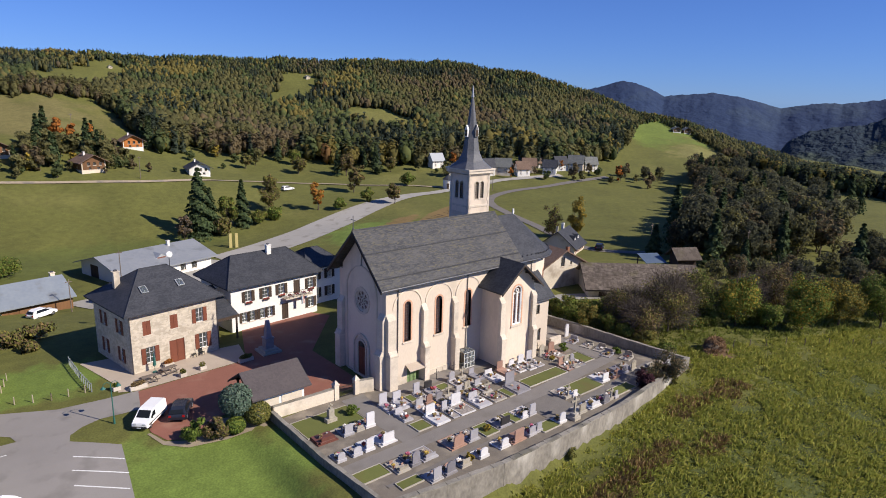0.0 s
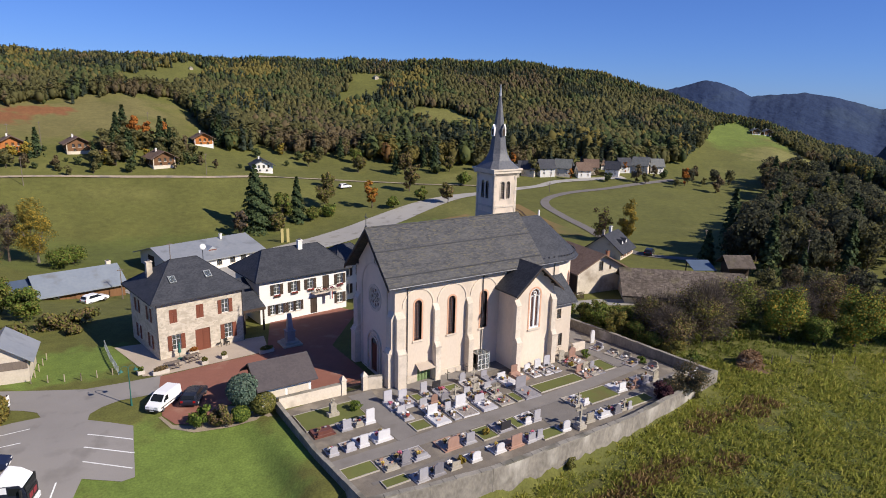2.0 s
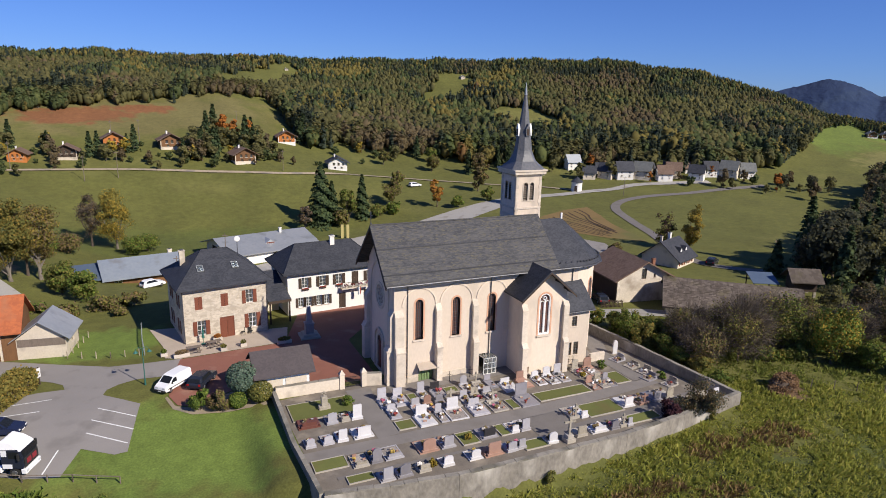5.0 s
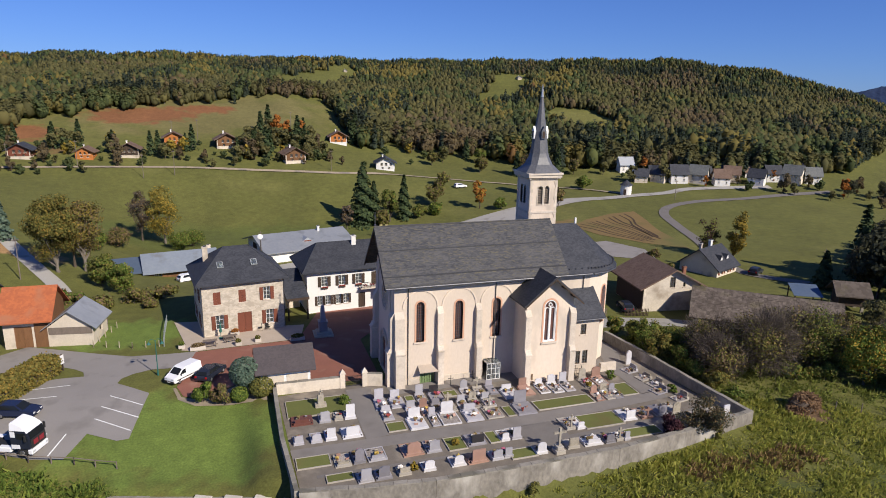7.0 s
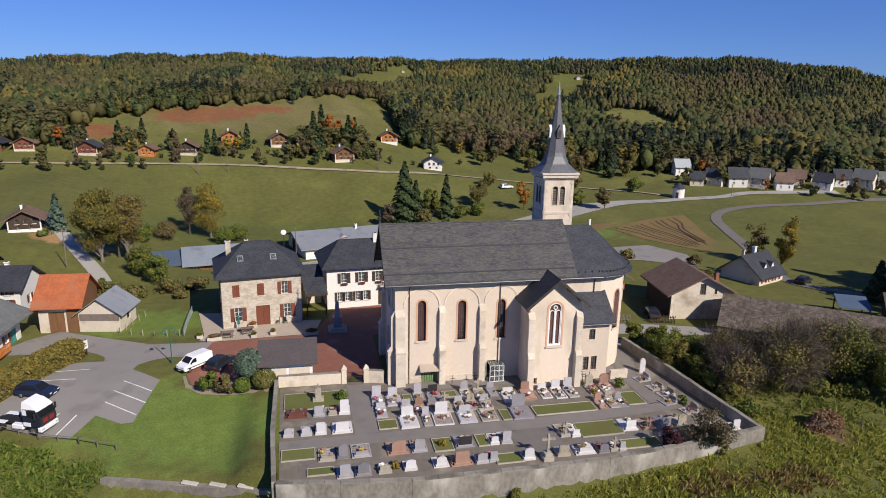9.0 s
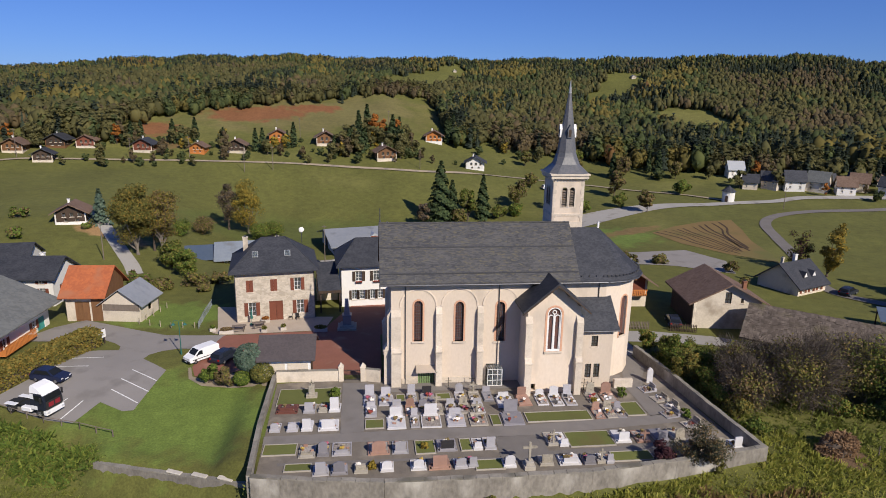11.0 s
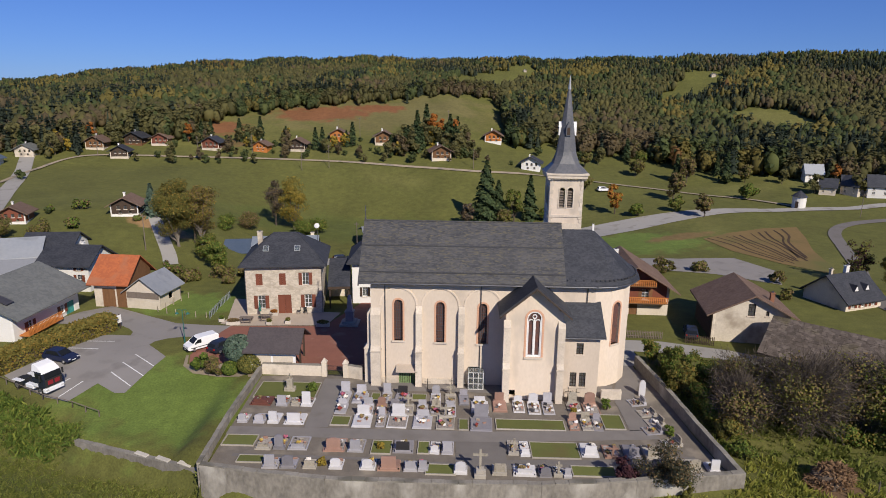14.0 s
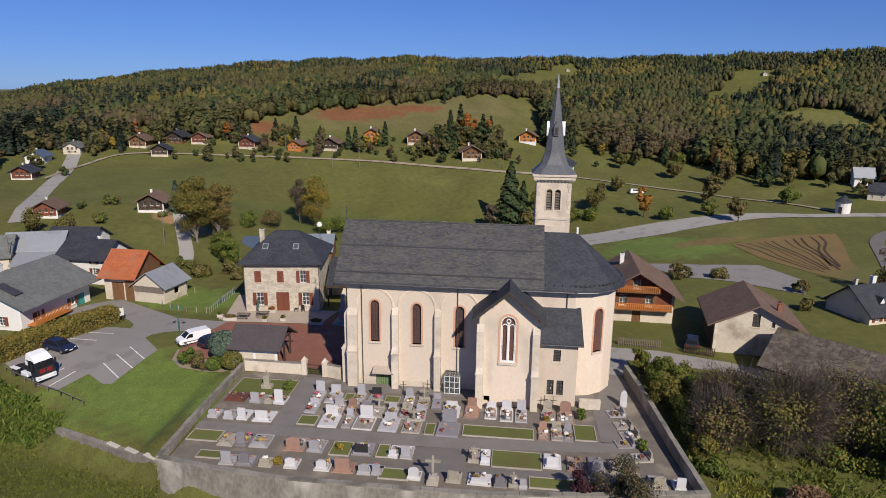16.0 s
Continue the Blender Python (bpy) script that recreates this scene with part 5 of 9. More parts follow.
    # blind arches over the bays
    for c, r in ((3.05, 1.95), (7.7, 1.95), (12.4, 1.95)):
        bm = bmesh.new()
        pts = [(c + r * math.cos(math.pi * i / 18), 9.35 + r * math.sin(math.pi * i / 18)) for i in range(19)]
        for (xa, za), (xb, zb) in zip(pts, pts[1:]):
            q = [(xa, za), (xb, zb), (c + (xb - c) * 1.09, 9.35 + (zb - 9.35) * 1.09), (c + (xa - c) * 1.09, 9.35 + (za - 9.35) * 1.09)]
            a = [bm.verts.new(sm @ Vector((x, -0.08, z))) for x, z in q]
            b = [bm.verts.new(sm @ Vector((x, 0.0, z))) for x, z in q]
            bm.faces.new(a)
            for s in (0, 2):
                t = (s + 1) % 4
                bm.faces.new((a[t], a[s], b[s], b[t]))
        bmesh.ops.remove_doubles(bm, verts=bm.verts, dist=1e-4)
        part("blind_arch", bm, PLASTER, ch)

    # stepped buttresses with sloping caps
    def buttress(m, w, d, z1, z2, material=ASHLAR):
        bm = bmesh.new()
        profile(bm, [(0, -1.0), (d, -1.0), (d, z1), (d * 0.72, z1 + 0.45), (d * 0.55, z1 + 0.5), (d * 0.55, z2), (0, z2 + 0.7)], -w / 2, w / 2, m)
        b = part("buttress", bm, material, ch)
        bm = bmesh.new()
        box(bm, -0.02, -w / 2 - 0.06, z1 - 0.12, d + 0.07, w / 2 + 0.06, z1 + 0.02, m)
        part("weathering", bm, ASHLAR, b)
        return b

    for x in (6.15, 10.85):
        buttress(pose(XF + x, Y0, 0, 0, 0, 270), 0.7, 0.95, 4.2, 8.6)
        buttress(pose(XF + x, Y1, 0, 0, 0, 90), 0.7, 0.95, 4.2, 8.6)
    for y, rz in ((Y0, 270), (Y1, 90)):
        buttress(pose(X0 + 0.55, y, 0, 0, 0, rz), 1.1, 0.9, 4.2, 8.3)
    for y in (Y0 + 0.55, Y1 - 0.55):
        buttress(pose(X0, y, 0, 0, 0, 180), 1.1, 0.8, 4.2, 8.3)
    # low plinth
    for xa, xb in ((2.0, 3.7), (6.6, 10.4)):
        part("plinth", boxes((XF + xa, Y0 - 0.08, -1, XF + xb, Y0 - 0.002, 0.7)), ASHLAR, ch)
    # roof of the nave, in two tiers, and its snow rails
    ez = EZ - 0.35
    for s in (-1, 1):
        bm = bmesh.new()
        e = RY + s * (mid + 0.85)
        slab(bm, [(X0 - 1.25, RY, RZ + 0.3), (60.4, RY, RZ + 0.3), (60.4, e, ez + 0.25), (X0 - 1.25, e, ez + 0.25)], 0.28)
        part("roof", bm, SLATE_OLD, ch, "weathered grey-brown slate roof")
        for t in (0.43, 0.86):
            y, z = RY + s * (mid + 0.85) * t, RZ + 0.3 - (RZ + 0.05 - ez) * t
            bm = boxes((X0 - 1.2, y - 0.03, z + 0.02, 60.3, y + 0.03, z + 0.15))
            part("snow_rail", bm, ZINC, ch)
        bm = bmesh.new()
        cyl(bm, (X0 - 1.2, e + s * 0.06, ez + 0.02), (63.6, e + s * 0.06, ez + 0.02), 0.09, n=8)
        part("gutter", bm, ZINC, ch)
    bm = bmesh.new()
    cyl(bm, (X0 - 1.25, RY, RZ + 0.3), (60.4, RY, RZ + 0.3), 0.1, n=8)
    part("ridge_cap", bm, SLATE_OLD, ch)
    for s in (-1, 1):
        bm = bmesh.new()
        e = RY + s * (mid + 0.85)
        slab(bm, [(X0 - 1.28, RY, RZ + 0.0), (X0 - 1.16, RY, RZ + 0.0), (X0 - 1.16, e, ez - 0.05), (X0 - 1.28, e, ez - 0.05)], 0.25)
        part("bargeboard", bm, WOOD_DARK, ch)
    bm = bmesh.new()
    x = X0 - 1.1
    cyl(bm, (x, RY, RZ + 0.3), (x, RY, RZ + 2.0), 0.05, 0.04)
    cyl(bm, (x, RY - 0.45, RZ + 1.5), (x, RY + 0.45, RZ + 1.5), 0.04)
    bmesh.ops.create_icosphere(bm, subdivisions=1, radius=0.14, matrix=Matrix.Translation((x, RY, RZ + 0.5)))
    part("roof_cross", bm, ZINC, ch, "iron cross on the gable")
    # choir and apse
    ac, ar, n = 63.8, mid, 8
    bm = bmesh.new()
    ang = [-math.pi / 2 + math.pi * i / n for i in range(n + 1)]
    for a, b in zip(ang, ang[1:]):
        p, q = Vector((ac + ar * math.cos(a), RY + ar * math.sin(a), 0)), Vector((ac + ar * math.cos(b), RY + ar * math.sin(b), 0))
        d = (q - p)
        m = Matrix.Translation(p) @ Matrix.Rotation(math.atan2(d.y, d.x), 4, "Z")
        has = [(d.length / 2, 1.1, 5.0, 9.9, "arch")] if any(abs(abs(a + b) / 2 - abs(ang[j] + ang[j + 1]) / 2) < 1e-6 for j in (1,)) else []
        wall(bm, d.length, EZ, 0.6, has, m, -1)
        for w in has:
            b2 = bmesh.new()
            ring(b2, outline(*w), -0.2, -0.03, 0.3, m)
            f = part("window", b2, PINK, ch)
            b2 = bmesh.new()
            plate(b2, outline(*w), 0.28, m)
            part("pane", b2, STAINED, f)
            part("sill", boxes_at(m, (w[0] - 0.7, -0.14, w[2] - 0.2, w[0] + 0.7, 0.3, w[2] - 0.004)), ASHLAR, f)
    part("apse_wall", bm, PLASTER, ch)
    top = Vector((64.0, RY, RZ - 0.35))
    er = ar + 0.9
    bm = bmesh.new()
    rim = [Vector((ac + er * math.cos(a), RY + er * math.sin(a), ez + 0.2)) for a in ang]
    west = [Vector((60.36, RY - er, ez + 0.2)), Vector((60.36, RY, RZ - 0.35)), Vector((60.36, RY + er, ez + 0.2))]
    bm.free()
    for pts in [[west[0], rim[0], top, west[1]], [rim[-1], west[2], west[1], top]] + [[p, q, top] for p, q in zip(rim, rim[1:])]:
        bm = bmesh.new()
        slab(bm, pts, 0.25)
        part("choir_roof", bm, SLATE, ch, "dark slate choir roof")
    for i in range(34):
        bm = bmesh.new()
        a = ang[0] + math.pi * i / 33
        r = er * 0.93
        z = ez + 0.2 + (RZ - ez) * 0.07
        x, y = ac + r * math.cos(a), RY + r * math.sin(a)
        box(bm, -0.05, -0.16, 0, 0.05, 0.16, 0.18, Matrix.Translation((x, y, z)) @ Matrix.Rotation(a, 4, "Z"))
        part("snow_guard", bm, ZINC, ch)
    for i in range(4):
        t = i / 3
        bm = bmesh.new()
        box(bm, 60.6 + t * 2.6, RY - er * 0.93 - 0.05, ez + 0.2 + (RZ - ez) * 0.07, 60.66 + t * 2.6, RY - er * 0.93 + 0.05, ez + 0.4 + (RZ - ez) * 0.07)
        part("snow_guard", bm, ZINC, ch)
    for a, b in zip(ang, ang[1:]):
        bm = bmesh.new()
        cyl(bm, (ac + er * math.cos(a), RY + er * math.sin(a), ez), (ac + er * math.cos(b), RY + er * math.sin(b), ez), 0.09, n=8)
        part("gutter", bm, ZINC, ch)
    part("roof_finial", boxes((63.9, RY - 0.1, RZ - 0.5, 64.1, RY + 0.1, RZ + 0.3)), FRAME_WHITE, ch)
    for x, y in ((X0 + 1.6, Y0 - 0.1), (XF + 12.35 + 0.6, Y0 - 0.1), (62.9, Y0 - 0.1)):
        bm = bmesh.new()
        cyl(bm, (x, y, 0), (x, y, EZ - 0.3), 0.055)
        part("downpipe", bm, ZINC, ch)
    # south transept
    TX0, TX1, TY, TE, TR = 53.9, 59.9, 51.7, 10.3, 12.85
    tx = (TX0 + TX1) / 2
    tm = pose(TX0, TY, 0)
    w = (3.0, 1.6, 5.0, 10.1, "arch")
    bm = bmesh.new()
    wall(bm, 6.0, [(0, TE), (3.0, TR), (6.0, TE)], 0.6, [w, (0.9, 0.7, 0.3, 1.1, "rect")], tm, -1.0)
    wall(bm, 2.7, TE, 0.6, [], pose(TX0, 55.0, 0, 0, 0, 270), -1.0)
    wall(bm, 2.7, TE, 0.6, [], pose(TX1, TY + 0.6, 0, 0, 0, 90), -1.0)
    part("transept_wall", bm, PLASTER, ch)
    bm = bmesh.new()
    ring(bm, outline(*w, n=20), -0.22, -0.04, 0.3, tm)
    f = part("window", bm, PINK, ch)
    bm = bmesh.new()
    ring(bm, outline(*w, n=20), 0.12, 0.0, 0.3, tm)
    box(bm, 2.93, 0.02, 5.0, 3.07, 0.26, 9.3, tm)
    for s in (-1, 1):
        ring(bm, outline(3.0 + s * 0.36, 0.6, 5.1, 9.2, "arch", 12), 0.07, 0.04, 0.26, tm)
    ring(bm, outline(3.0, 0.5, 9.25, 9.75, "round", 12), 0.08, 0.04, 0.26, tm)
    part("tracery", bm, FRAME_WHITE, f, "pale stone tracery with two lancets")
    bm = bmesh.new()
    plate(bm, outline(*w, n=20), 0.2, tm)
    part("pane", bm, STAINED, f)
    part("sill", boxes_at(tm, (2.0, -0.16, 4.75, 4.0, 0.3, 4.98)), ASHLAR, f)
    kk = (TR - TE) / 3.0
    for s in (-1, 1):
        bm = bmesh.new()
        ex = tx + s * 3.75
        slab(bm, [(tx, TY - 1.0, TR + 0.25), (tx, 55.0, TR + 0.25), (ex, 55.0, TE - kk * 0.75 + 0.25), (ex, TY - 1.0, TE - kk * 0.75 + 0.25)], 0.2)
        part("transept_roof", bm, SLATE, ch, "dark slate transept roof")
        bm = bmesh.new()
        slab(bm, [(tx, TY - 1.03, TR + 0.05), (tx, TY - 0.93, TR + 0.05), (ex, TY - 0.93, TE - kk * 0.75 + 0.05), (ex, TY - 1.03, TE - kk * 0.75 + 0.05)], 0.18)
        part("bargeboard", bm, WOOD_DARK, ch)
        for t in (0.35, 0.7):
            x, z = tx + s * 3.6 * t, TR - kk * 3.6 * t - 0.12
            part("purlin", boxes((x - 0.08, TY - 0.9, z - 0.1, x + 0.08, TY - 0.003, z + 0.08)), WOOD_DARK, ch)
    for x in (TX0 + 0.15, TX1 - 0.15):
        buttress(pose(x, TY, 0, 0, 0, 270), 0.75, 0.85, 3.9, 8.4)
    # sacristy under a lean-to roof
    SX0, SX1, SY, SE = 59.9, 64.1, 52.6, 7.4
    m = pose(SX0, SY, 0)
    rows = [(2.1, 0.75, 5.0, 6.3, "rect"), (1.55, 0.7, 1.2, 2.9, "rect"), (2.55, 0.7, 1.2, 2.9, "rect")]
    bm = bmesh.new()
    wall(bm, SX1 - SX0, SE, 0.5, rows, m, -1.0)
    wall(bm, 2.9, [(0, SE + 0.3), (1.9, 9.5), (2.9, 9.5)], 0.5, [], pose(SX1, SY + 0.5, 0, 0, 0, 90), -1.0)
    part("sacristy_wall", bm, PLASTER, ch)
    for o in rows:
        window(ch, m, o, 0.5, WOOD_DARK, (1, 3), None, name="sacristy_window")
    bm = bmesh.new()
    slab(bm, [(SX0 + 0.1, SY - 0.55, SE - 0.2), (SX1 + 0.5, SY - 0.55, SE - 0.2), (SX1 + 0.3, SY + 2.5, 10.2), (SX0 + 0.1, SY + 2.5, 10.2)], 0.2)
    part("sacristy_roof", bm, SLATE, ch, "dark slate lean-to roof")
    bm = bmesh.new()
    cyl(bm, (SX0 + 0.3, SY - 0.62, SE - 0.35), (SX1 + 0.5, SY - 0.62, SE - 0.35), 0.08)
    part("gutter", bm, ZINC, ch)
    # lean-to boiler hood, green doors, glazed porch at the nave's foot
    bm = bmesh.new()
    slab(bm, [(XF + 3.6, Y0 - 0.002, 2.3), (XF + 6.0, Y0 - 0.002, 2.3), (XF + 6.0, Y0 - 0.95, 1.8), (XF + 3.6, Y0 - 0.95, 1.8)], 0.1)
    part("door_hood", bm, PAVE, ch, "pale weathered cement hood")
    cd = part("cellar_door", boxes((XF + 3.87, Y0 + 0.13, 0.0, XF + 5.7, Y0 + 0.2, 1.72)), WOOD_DARK, ch, "green slatted cellar door")
    for i in range(9):
        x = XF + 3.9 + i * 0.2
        part("board", boxes((x, Y0 + 0.05, 0.0, x + 0.14, Y0 + 0.125, 1.7)), GREEN_PAINT, cd)
    part("ramp_wall", boxes((SX1 + 0.4, SY - 0.5, -0.5, SX1 + 2.6, SY - 0.1, 1.1), bevel=0.03), ASHLAR, ch, "low pale wall beside the cellar steps")
    pch = part("glazed_porch", boxes((XF + 11.7, Y0 - 1.3, -0.1, XF + 13.41, Y0 - 0.004, 0.02)), FRAME_WHITE, ch, "pale metal glazed porch")
    for x in (0, 0.55, 1.1, 1.65):
        part("mullion", boxes((XF + 11.7 + x, Y0 - 1.3, 0.021, XF + 11.76 + x, Y0 - 1.24, 2.1)), FRAME_WHITE, pch)
        part("rafter", boxes((XF + 11.7 + x, Y0 - 1.239, 2.04, XF + 11.76 + x, Y0 - 0.004, 2.1)), FRAME_WHITE, pch)
    for z in (0.05, 0.7, 1.4, 2.03):
        for x in (0, 0.55, 1.1):
            part("transom", boxes((XF + 11.761 + x, Y0 - 1.295, z, XF + 12.249 + x, Y0 - 1.25, z + 0.06)), FRAME_WHITE, pch)
    for y in (-0.9, -0.5, -0.1):
        part("side_post", boxes((XF + 13.355, Y0 + y - 0.03, 0.021, XF + 13.41, Y0 + y + 0.03, 2.03)), FRAME_WHITE, pch)
    bm = bmesh.new()
    box(bm, XF + 11.77, Y0 - 1.275, 0.05, XF + 13.34, Y0 - 1.265, 2.05)
    box(bm, XF + 11.7, Y0 - 1.3, 2.105, XF + 13.41, Y0 - 0.004, 2.125)
    part("pane", bm, GLASS, pch)

    # bell tower
    cx, cy, hw, TZ = 61.45, 66.0, 1.95, 22.35
    tw = []
    for i in range(4):
        m = Matrix.Translation((cx, cy, 0)) @ Matrix.Rotation(i * math.pi / 2, 4, "Z") @ pose(-hw, -hw, 0)
        lou = [(hw - 0.48, 0.66, 18.9, 21.3, "arch"), (hw + 0.48, 0.66, 18.9, 21.3, "arch")]
        m2, ln = (m, 2 * hw) if i % 2 == 0 else (m @ pose(0.4, 0, 0), 2 * hw - 0.8)
        rows = lou if i % 2 == 0 else [(o[0] - 0.4, *o[1:]) for o in lou]
        bm = bmesh.new()
        wall(bm, ln, TZ, 0.4, rows, m2, -1.0)
        part("tower_wall", bm, PLASTER, ch)
        bm = bmesh.new()
        box(bm, 0.0, -0.09, 17.75, 2 * hw, -0.003, 18.0, m)
        box(bm, 0.0, -0.07, 14.0, 2 * hw, -0.003, 17.0, m)
        part("band_course", bm, ASHLAR, ch)
        for x in (0.0, 2 * hw - 0.42):
            z = 17.0
            while z < TZ - 0.3:
                d = 0.42 if int(z * 2) % 2 else 0.28
                xa = x if x == 0 else 2 * hw - d
                part("quoin", boxes_at(m, (xa, -0.05, z + 0.01, xa + d, -0.003, z + 0.48)), ASHLAR, ch)
                z += 0.5
        for o in lou:
            bm = bmesh.new()
            ring(bm, outline(*o), -0.13, -0.05, 0.2, m)
            f = part("belfry_window", bm, ASHLAR, ch)
            for j in range(7):
                z = 19.0 + j * 0.3
                bm = bmesh.new()
                box(bm, o[0] - 0.3, -0.16, -0.02, o[0] + 0.3, 0.16, 0.02, m @ Matrix.Translation((0, 0.2, z)) @ Matrix.Rotation(radians(35), 4, "X"))
                part("louvre", bm, WOOD_GREY, f)
        for j in range(12):
            x = -0.25 + j * (2 * hw + 0.4) / 11
            part("corbel", boxes_at(m, (x, -0.3, TZ - 0.1, x + 0.14, -0.003, TZ + 0.08)), ASHLAR, ch)
    part("cornice", boxes((cx - hw - 0.42, cy - hw - 0.42, TZ + 0.08, cx + hw + 0.42, cy + hw + 0.42, TZ + 0.45), (cx - hw - 0.55, cy - hw - 0.55, TZ + 0.45, cx + hw + 0.55, cy + hw + 0.55, TZ + 0.68)), ASHLAR, ch)
    z0, e = TZ + 0.68, hw + 0.55
    sp = part("spire", spire_mesh(cx, cy, z0, e, 33.6), SPIRE_SLATE, ch, "steep grey slate spire")
    for i in range(4):
        a = i * math.pi / 2 - math.pi / 2
        mm = Matrix.Translation((cx, cy, 0)) @ Matrix.Rotation(a + math.pi / 2, 4, "Z")
        bm = bmesh.new()
        profile(bm, [(-0.28, 27.3), (0.28, 27.3), (0.28, 28.3), (0, 28.9), (-0.28, 28.3)], -1.05, -0.35, mm)
        d = part("spire_dormer", bm, FRAME_WHITE if i % 2 else SPIRE_SLATE, sp)
        bm = bmesh.new()
        box(bm, -0.17, -1.07, 27.4, 0.17, -1.052, 28.25, mm)
        part("louvre_opening", bm, WOOD_DARK, d)
    bm = bmesh.new()
    cyl(bm, (cx, cy, 32.6), (cx, cy, 34.2), 0.2, 0.03, 8)
    part("finial", bm, PALE_METAL, sp, "pale metal spire tip")
    return ch


def spire_mesh(cx, cy, z0, e, tip):
    bm = bmesh.new()
    base = [(e, -e * 0.5), (e, e * 0.5), (e * 0.5, e), (-e * 0.5, e), (-e, e * 0.5), (-e, -e * 0.5), (-e * 0.5, -e), (e * 0.5, -e)]
    def ringv(s, z, corner):
        out = []
        for i in range(8):
            a = math.pi / 8 + i * math.pi / 4
            o = Vector((math.cos(a), math.sin(a))) / math.cos(math.pi / 8)
            sq = Vector((max(-1, min(1, o.x * 1.6)), max(-1, min(1, o.y * 1.6))))
            p = o.lerp(sq, corner) * s
            out.append(bm.verts.new((cx + p.x, cy + p.y, z)))
        return out
    rows = [ringv(e, z0, 1.0), ringv(e * 0.62, z0 + 1.0, 0.75), ringv(1.25, z0 + 1.9, 0.15), ringv(1.12, z0 + 2.4, 0.0), ringv(0.1, tip - 0.6, 0.0)]
    for a, b in zip(rows, rows[1:]):
        for i in range(8):
            j = (i + 1) % 8
            bm.faces.new((a[i], a[j], b[j], b[i]))
    bm.faces.new(rows[-1])
    bm.faces.new(rows[0][::-1])
    return bm


GREEN_PAINT = mat("green_paint", (0.19, 0.27, 0.12), (0.15, 0.22, 0.10), 0.6, 1, 8, 0.1)
FRAME_GREY = mat("grey_metal_frame", (0.42, 0.44, 0.44), (0.36, 0.38, 0.38), 0.5, 1, 8, 0.05, metal=0.3)
SPIRE_SLATE = mat("spire_slate", (0.10, 0.105, 0.115), (0.14, 0.14, 0.15), 0.42, 0.8, 5, 0.3, kind="cells")
PALE_METAL = mat("pale_metal", (0.55, 0.55, 0.53), (0.48, 0.48, 0.46), 0.4, 2, 8, 0.05, metal=0.5)
build_church()

# ---- houses of the square ----
stone_house = house("stone_house", pose(22.7, 81.75, 0, 0, 0, 8.4), 11.0, 10.0, 7.4, 3.8,
    "two-storey rubble stone house with hipped slate roof", RUBBLE, SLATE,
    {"front": [(2.0, 0.95, 4.45, 6.2, "rect"), (5.3, 0.95, 4.45, 6.2, "rect"), (8.6, 0.95, 4.4, 6.25, "rect"), (2.2, 1.05, 0.9, 2.9, "rect"), (8.9, 1.05, 0.9, 2.9, "rect")],
     "left": [(2.5, 0.95, 4.45, 6.2, "rect"), (7.0, 0.95, 4.45, 6.2, "rect"), (2.5, 0.95, 0.9, 2.7, "rect"), (7.0, 0.95, 0.9, 2.7, "rect")]},
    hip=3.4, ohx=0.75, shutters=WOOD_RED, doors={"front": [(5.5, 1.9, 0.05, 2.95, "rect")]}, shut=(("front", 0), ("front", 1)), door_mat=WOOD_RED,
    chimneys=[(-4.0, 1.2, 8.2, 11.0, 0.7, 0.6)])
white_house = house("town_hall", pose(39.1, 87.1, 0, 0, 0, 5.3), 14.0, 8.8, 6.5, 3.3,
    "white-rendered town hall with hipped dark slate roof", WHITE, SLATE,
    {"front": [(2.6, 0.95, 4.0, 5.6, "rect"), (5.3, 0.95, 4.0, 5.6, "rect"), (7.9, 0.95, 4.0, 5.6, "rect"), (12.9, 0.95, 4.0, 5.6, "rect"), (1.9, 0.75, 1.1, 2.6, "rect"), (3.1, 0.75, 1.1, 2.6, "rect"), (4.7, 0.75, 1.1, 2.6, "rect"), (5.9, 0.75, 1.1, 2.6, "rect"), (12.9, 0.95, 1.0, 2.6, "rect")]},
    hip=9.0, ohx=0.8, shutters=WOOD_DARK, doors={"front": [(8.4, 1.1, 0.1, 2.5, "rect"), (10.5, 1.1, 3.6, 5.7, "rect")]}, door_mat=WOOD_DARK, category="house",
    chimneys=[(1.2, -0.6, 8.2, 10.6, 0.7, 0.5, WHITE)])
wing = house("town_hall_wing", pose(49.4, 90.2, 0, 0, 0, 5.3), 6.4, 7.0, 6.0, 2.4, "grey-white rear wing beside the town hall", WHITE, SLATE,
    {"front": [(1.6, 0.95, 3.9, 5.5, "rect"), (4.2, 0.95, 3.9, 5.5, "rect"), (1.6, 0.95, 1.0, 2.6, "rect"), (4.2, 0.95, 1.0, 2.6, "rect")]}, hip=2.4, ohx=0.6, shutters=WOOD_DARK)
METAL_FADED = mat("faded_blue_metal_sheet", (0.20, 0.23, 0.27), (0.25, 0.28, 0.31), 0.5, 0.3, 2, 0.08, metal=0.2, wear=(0.18, 0.19, 0.20))
for sx in (-2.6, 1.9):
    bm = bmesh.new()
    z = 7.45 + 3.75 * (1 - 2.9 / 5.75)
    mm = pose(sx, -2.95, z + 0.12, math.degrees(math.atan2(3.75, 5.75)), 0, 0)
    box(bm, -0.42, -0.55, -0.06, 0.42, 0.55, 0.05, mm)
    sk = part("roof_window", bm, FRAME_GREY, stone_house)
    bm = bmesh.new()
    box(bm, -0.34, -0.47, 0.052, 0.34, 0.47, 0.06, mm)
    part("pane", bm, GLASS, sk)
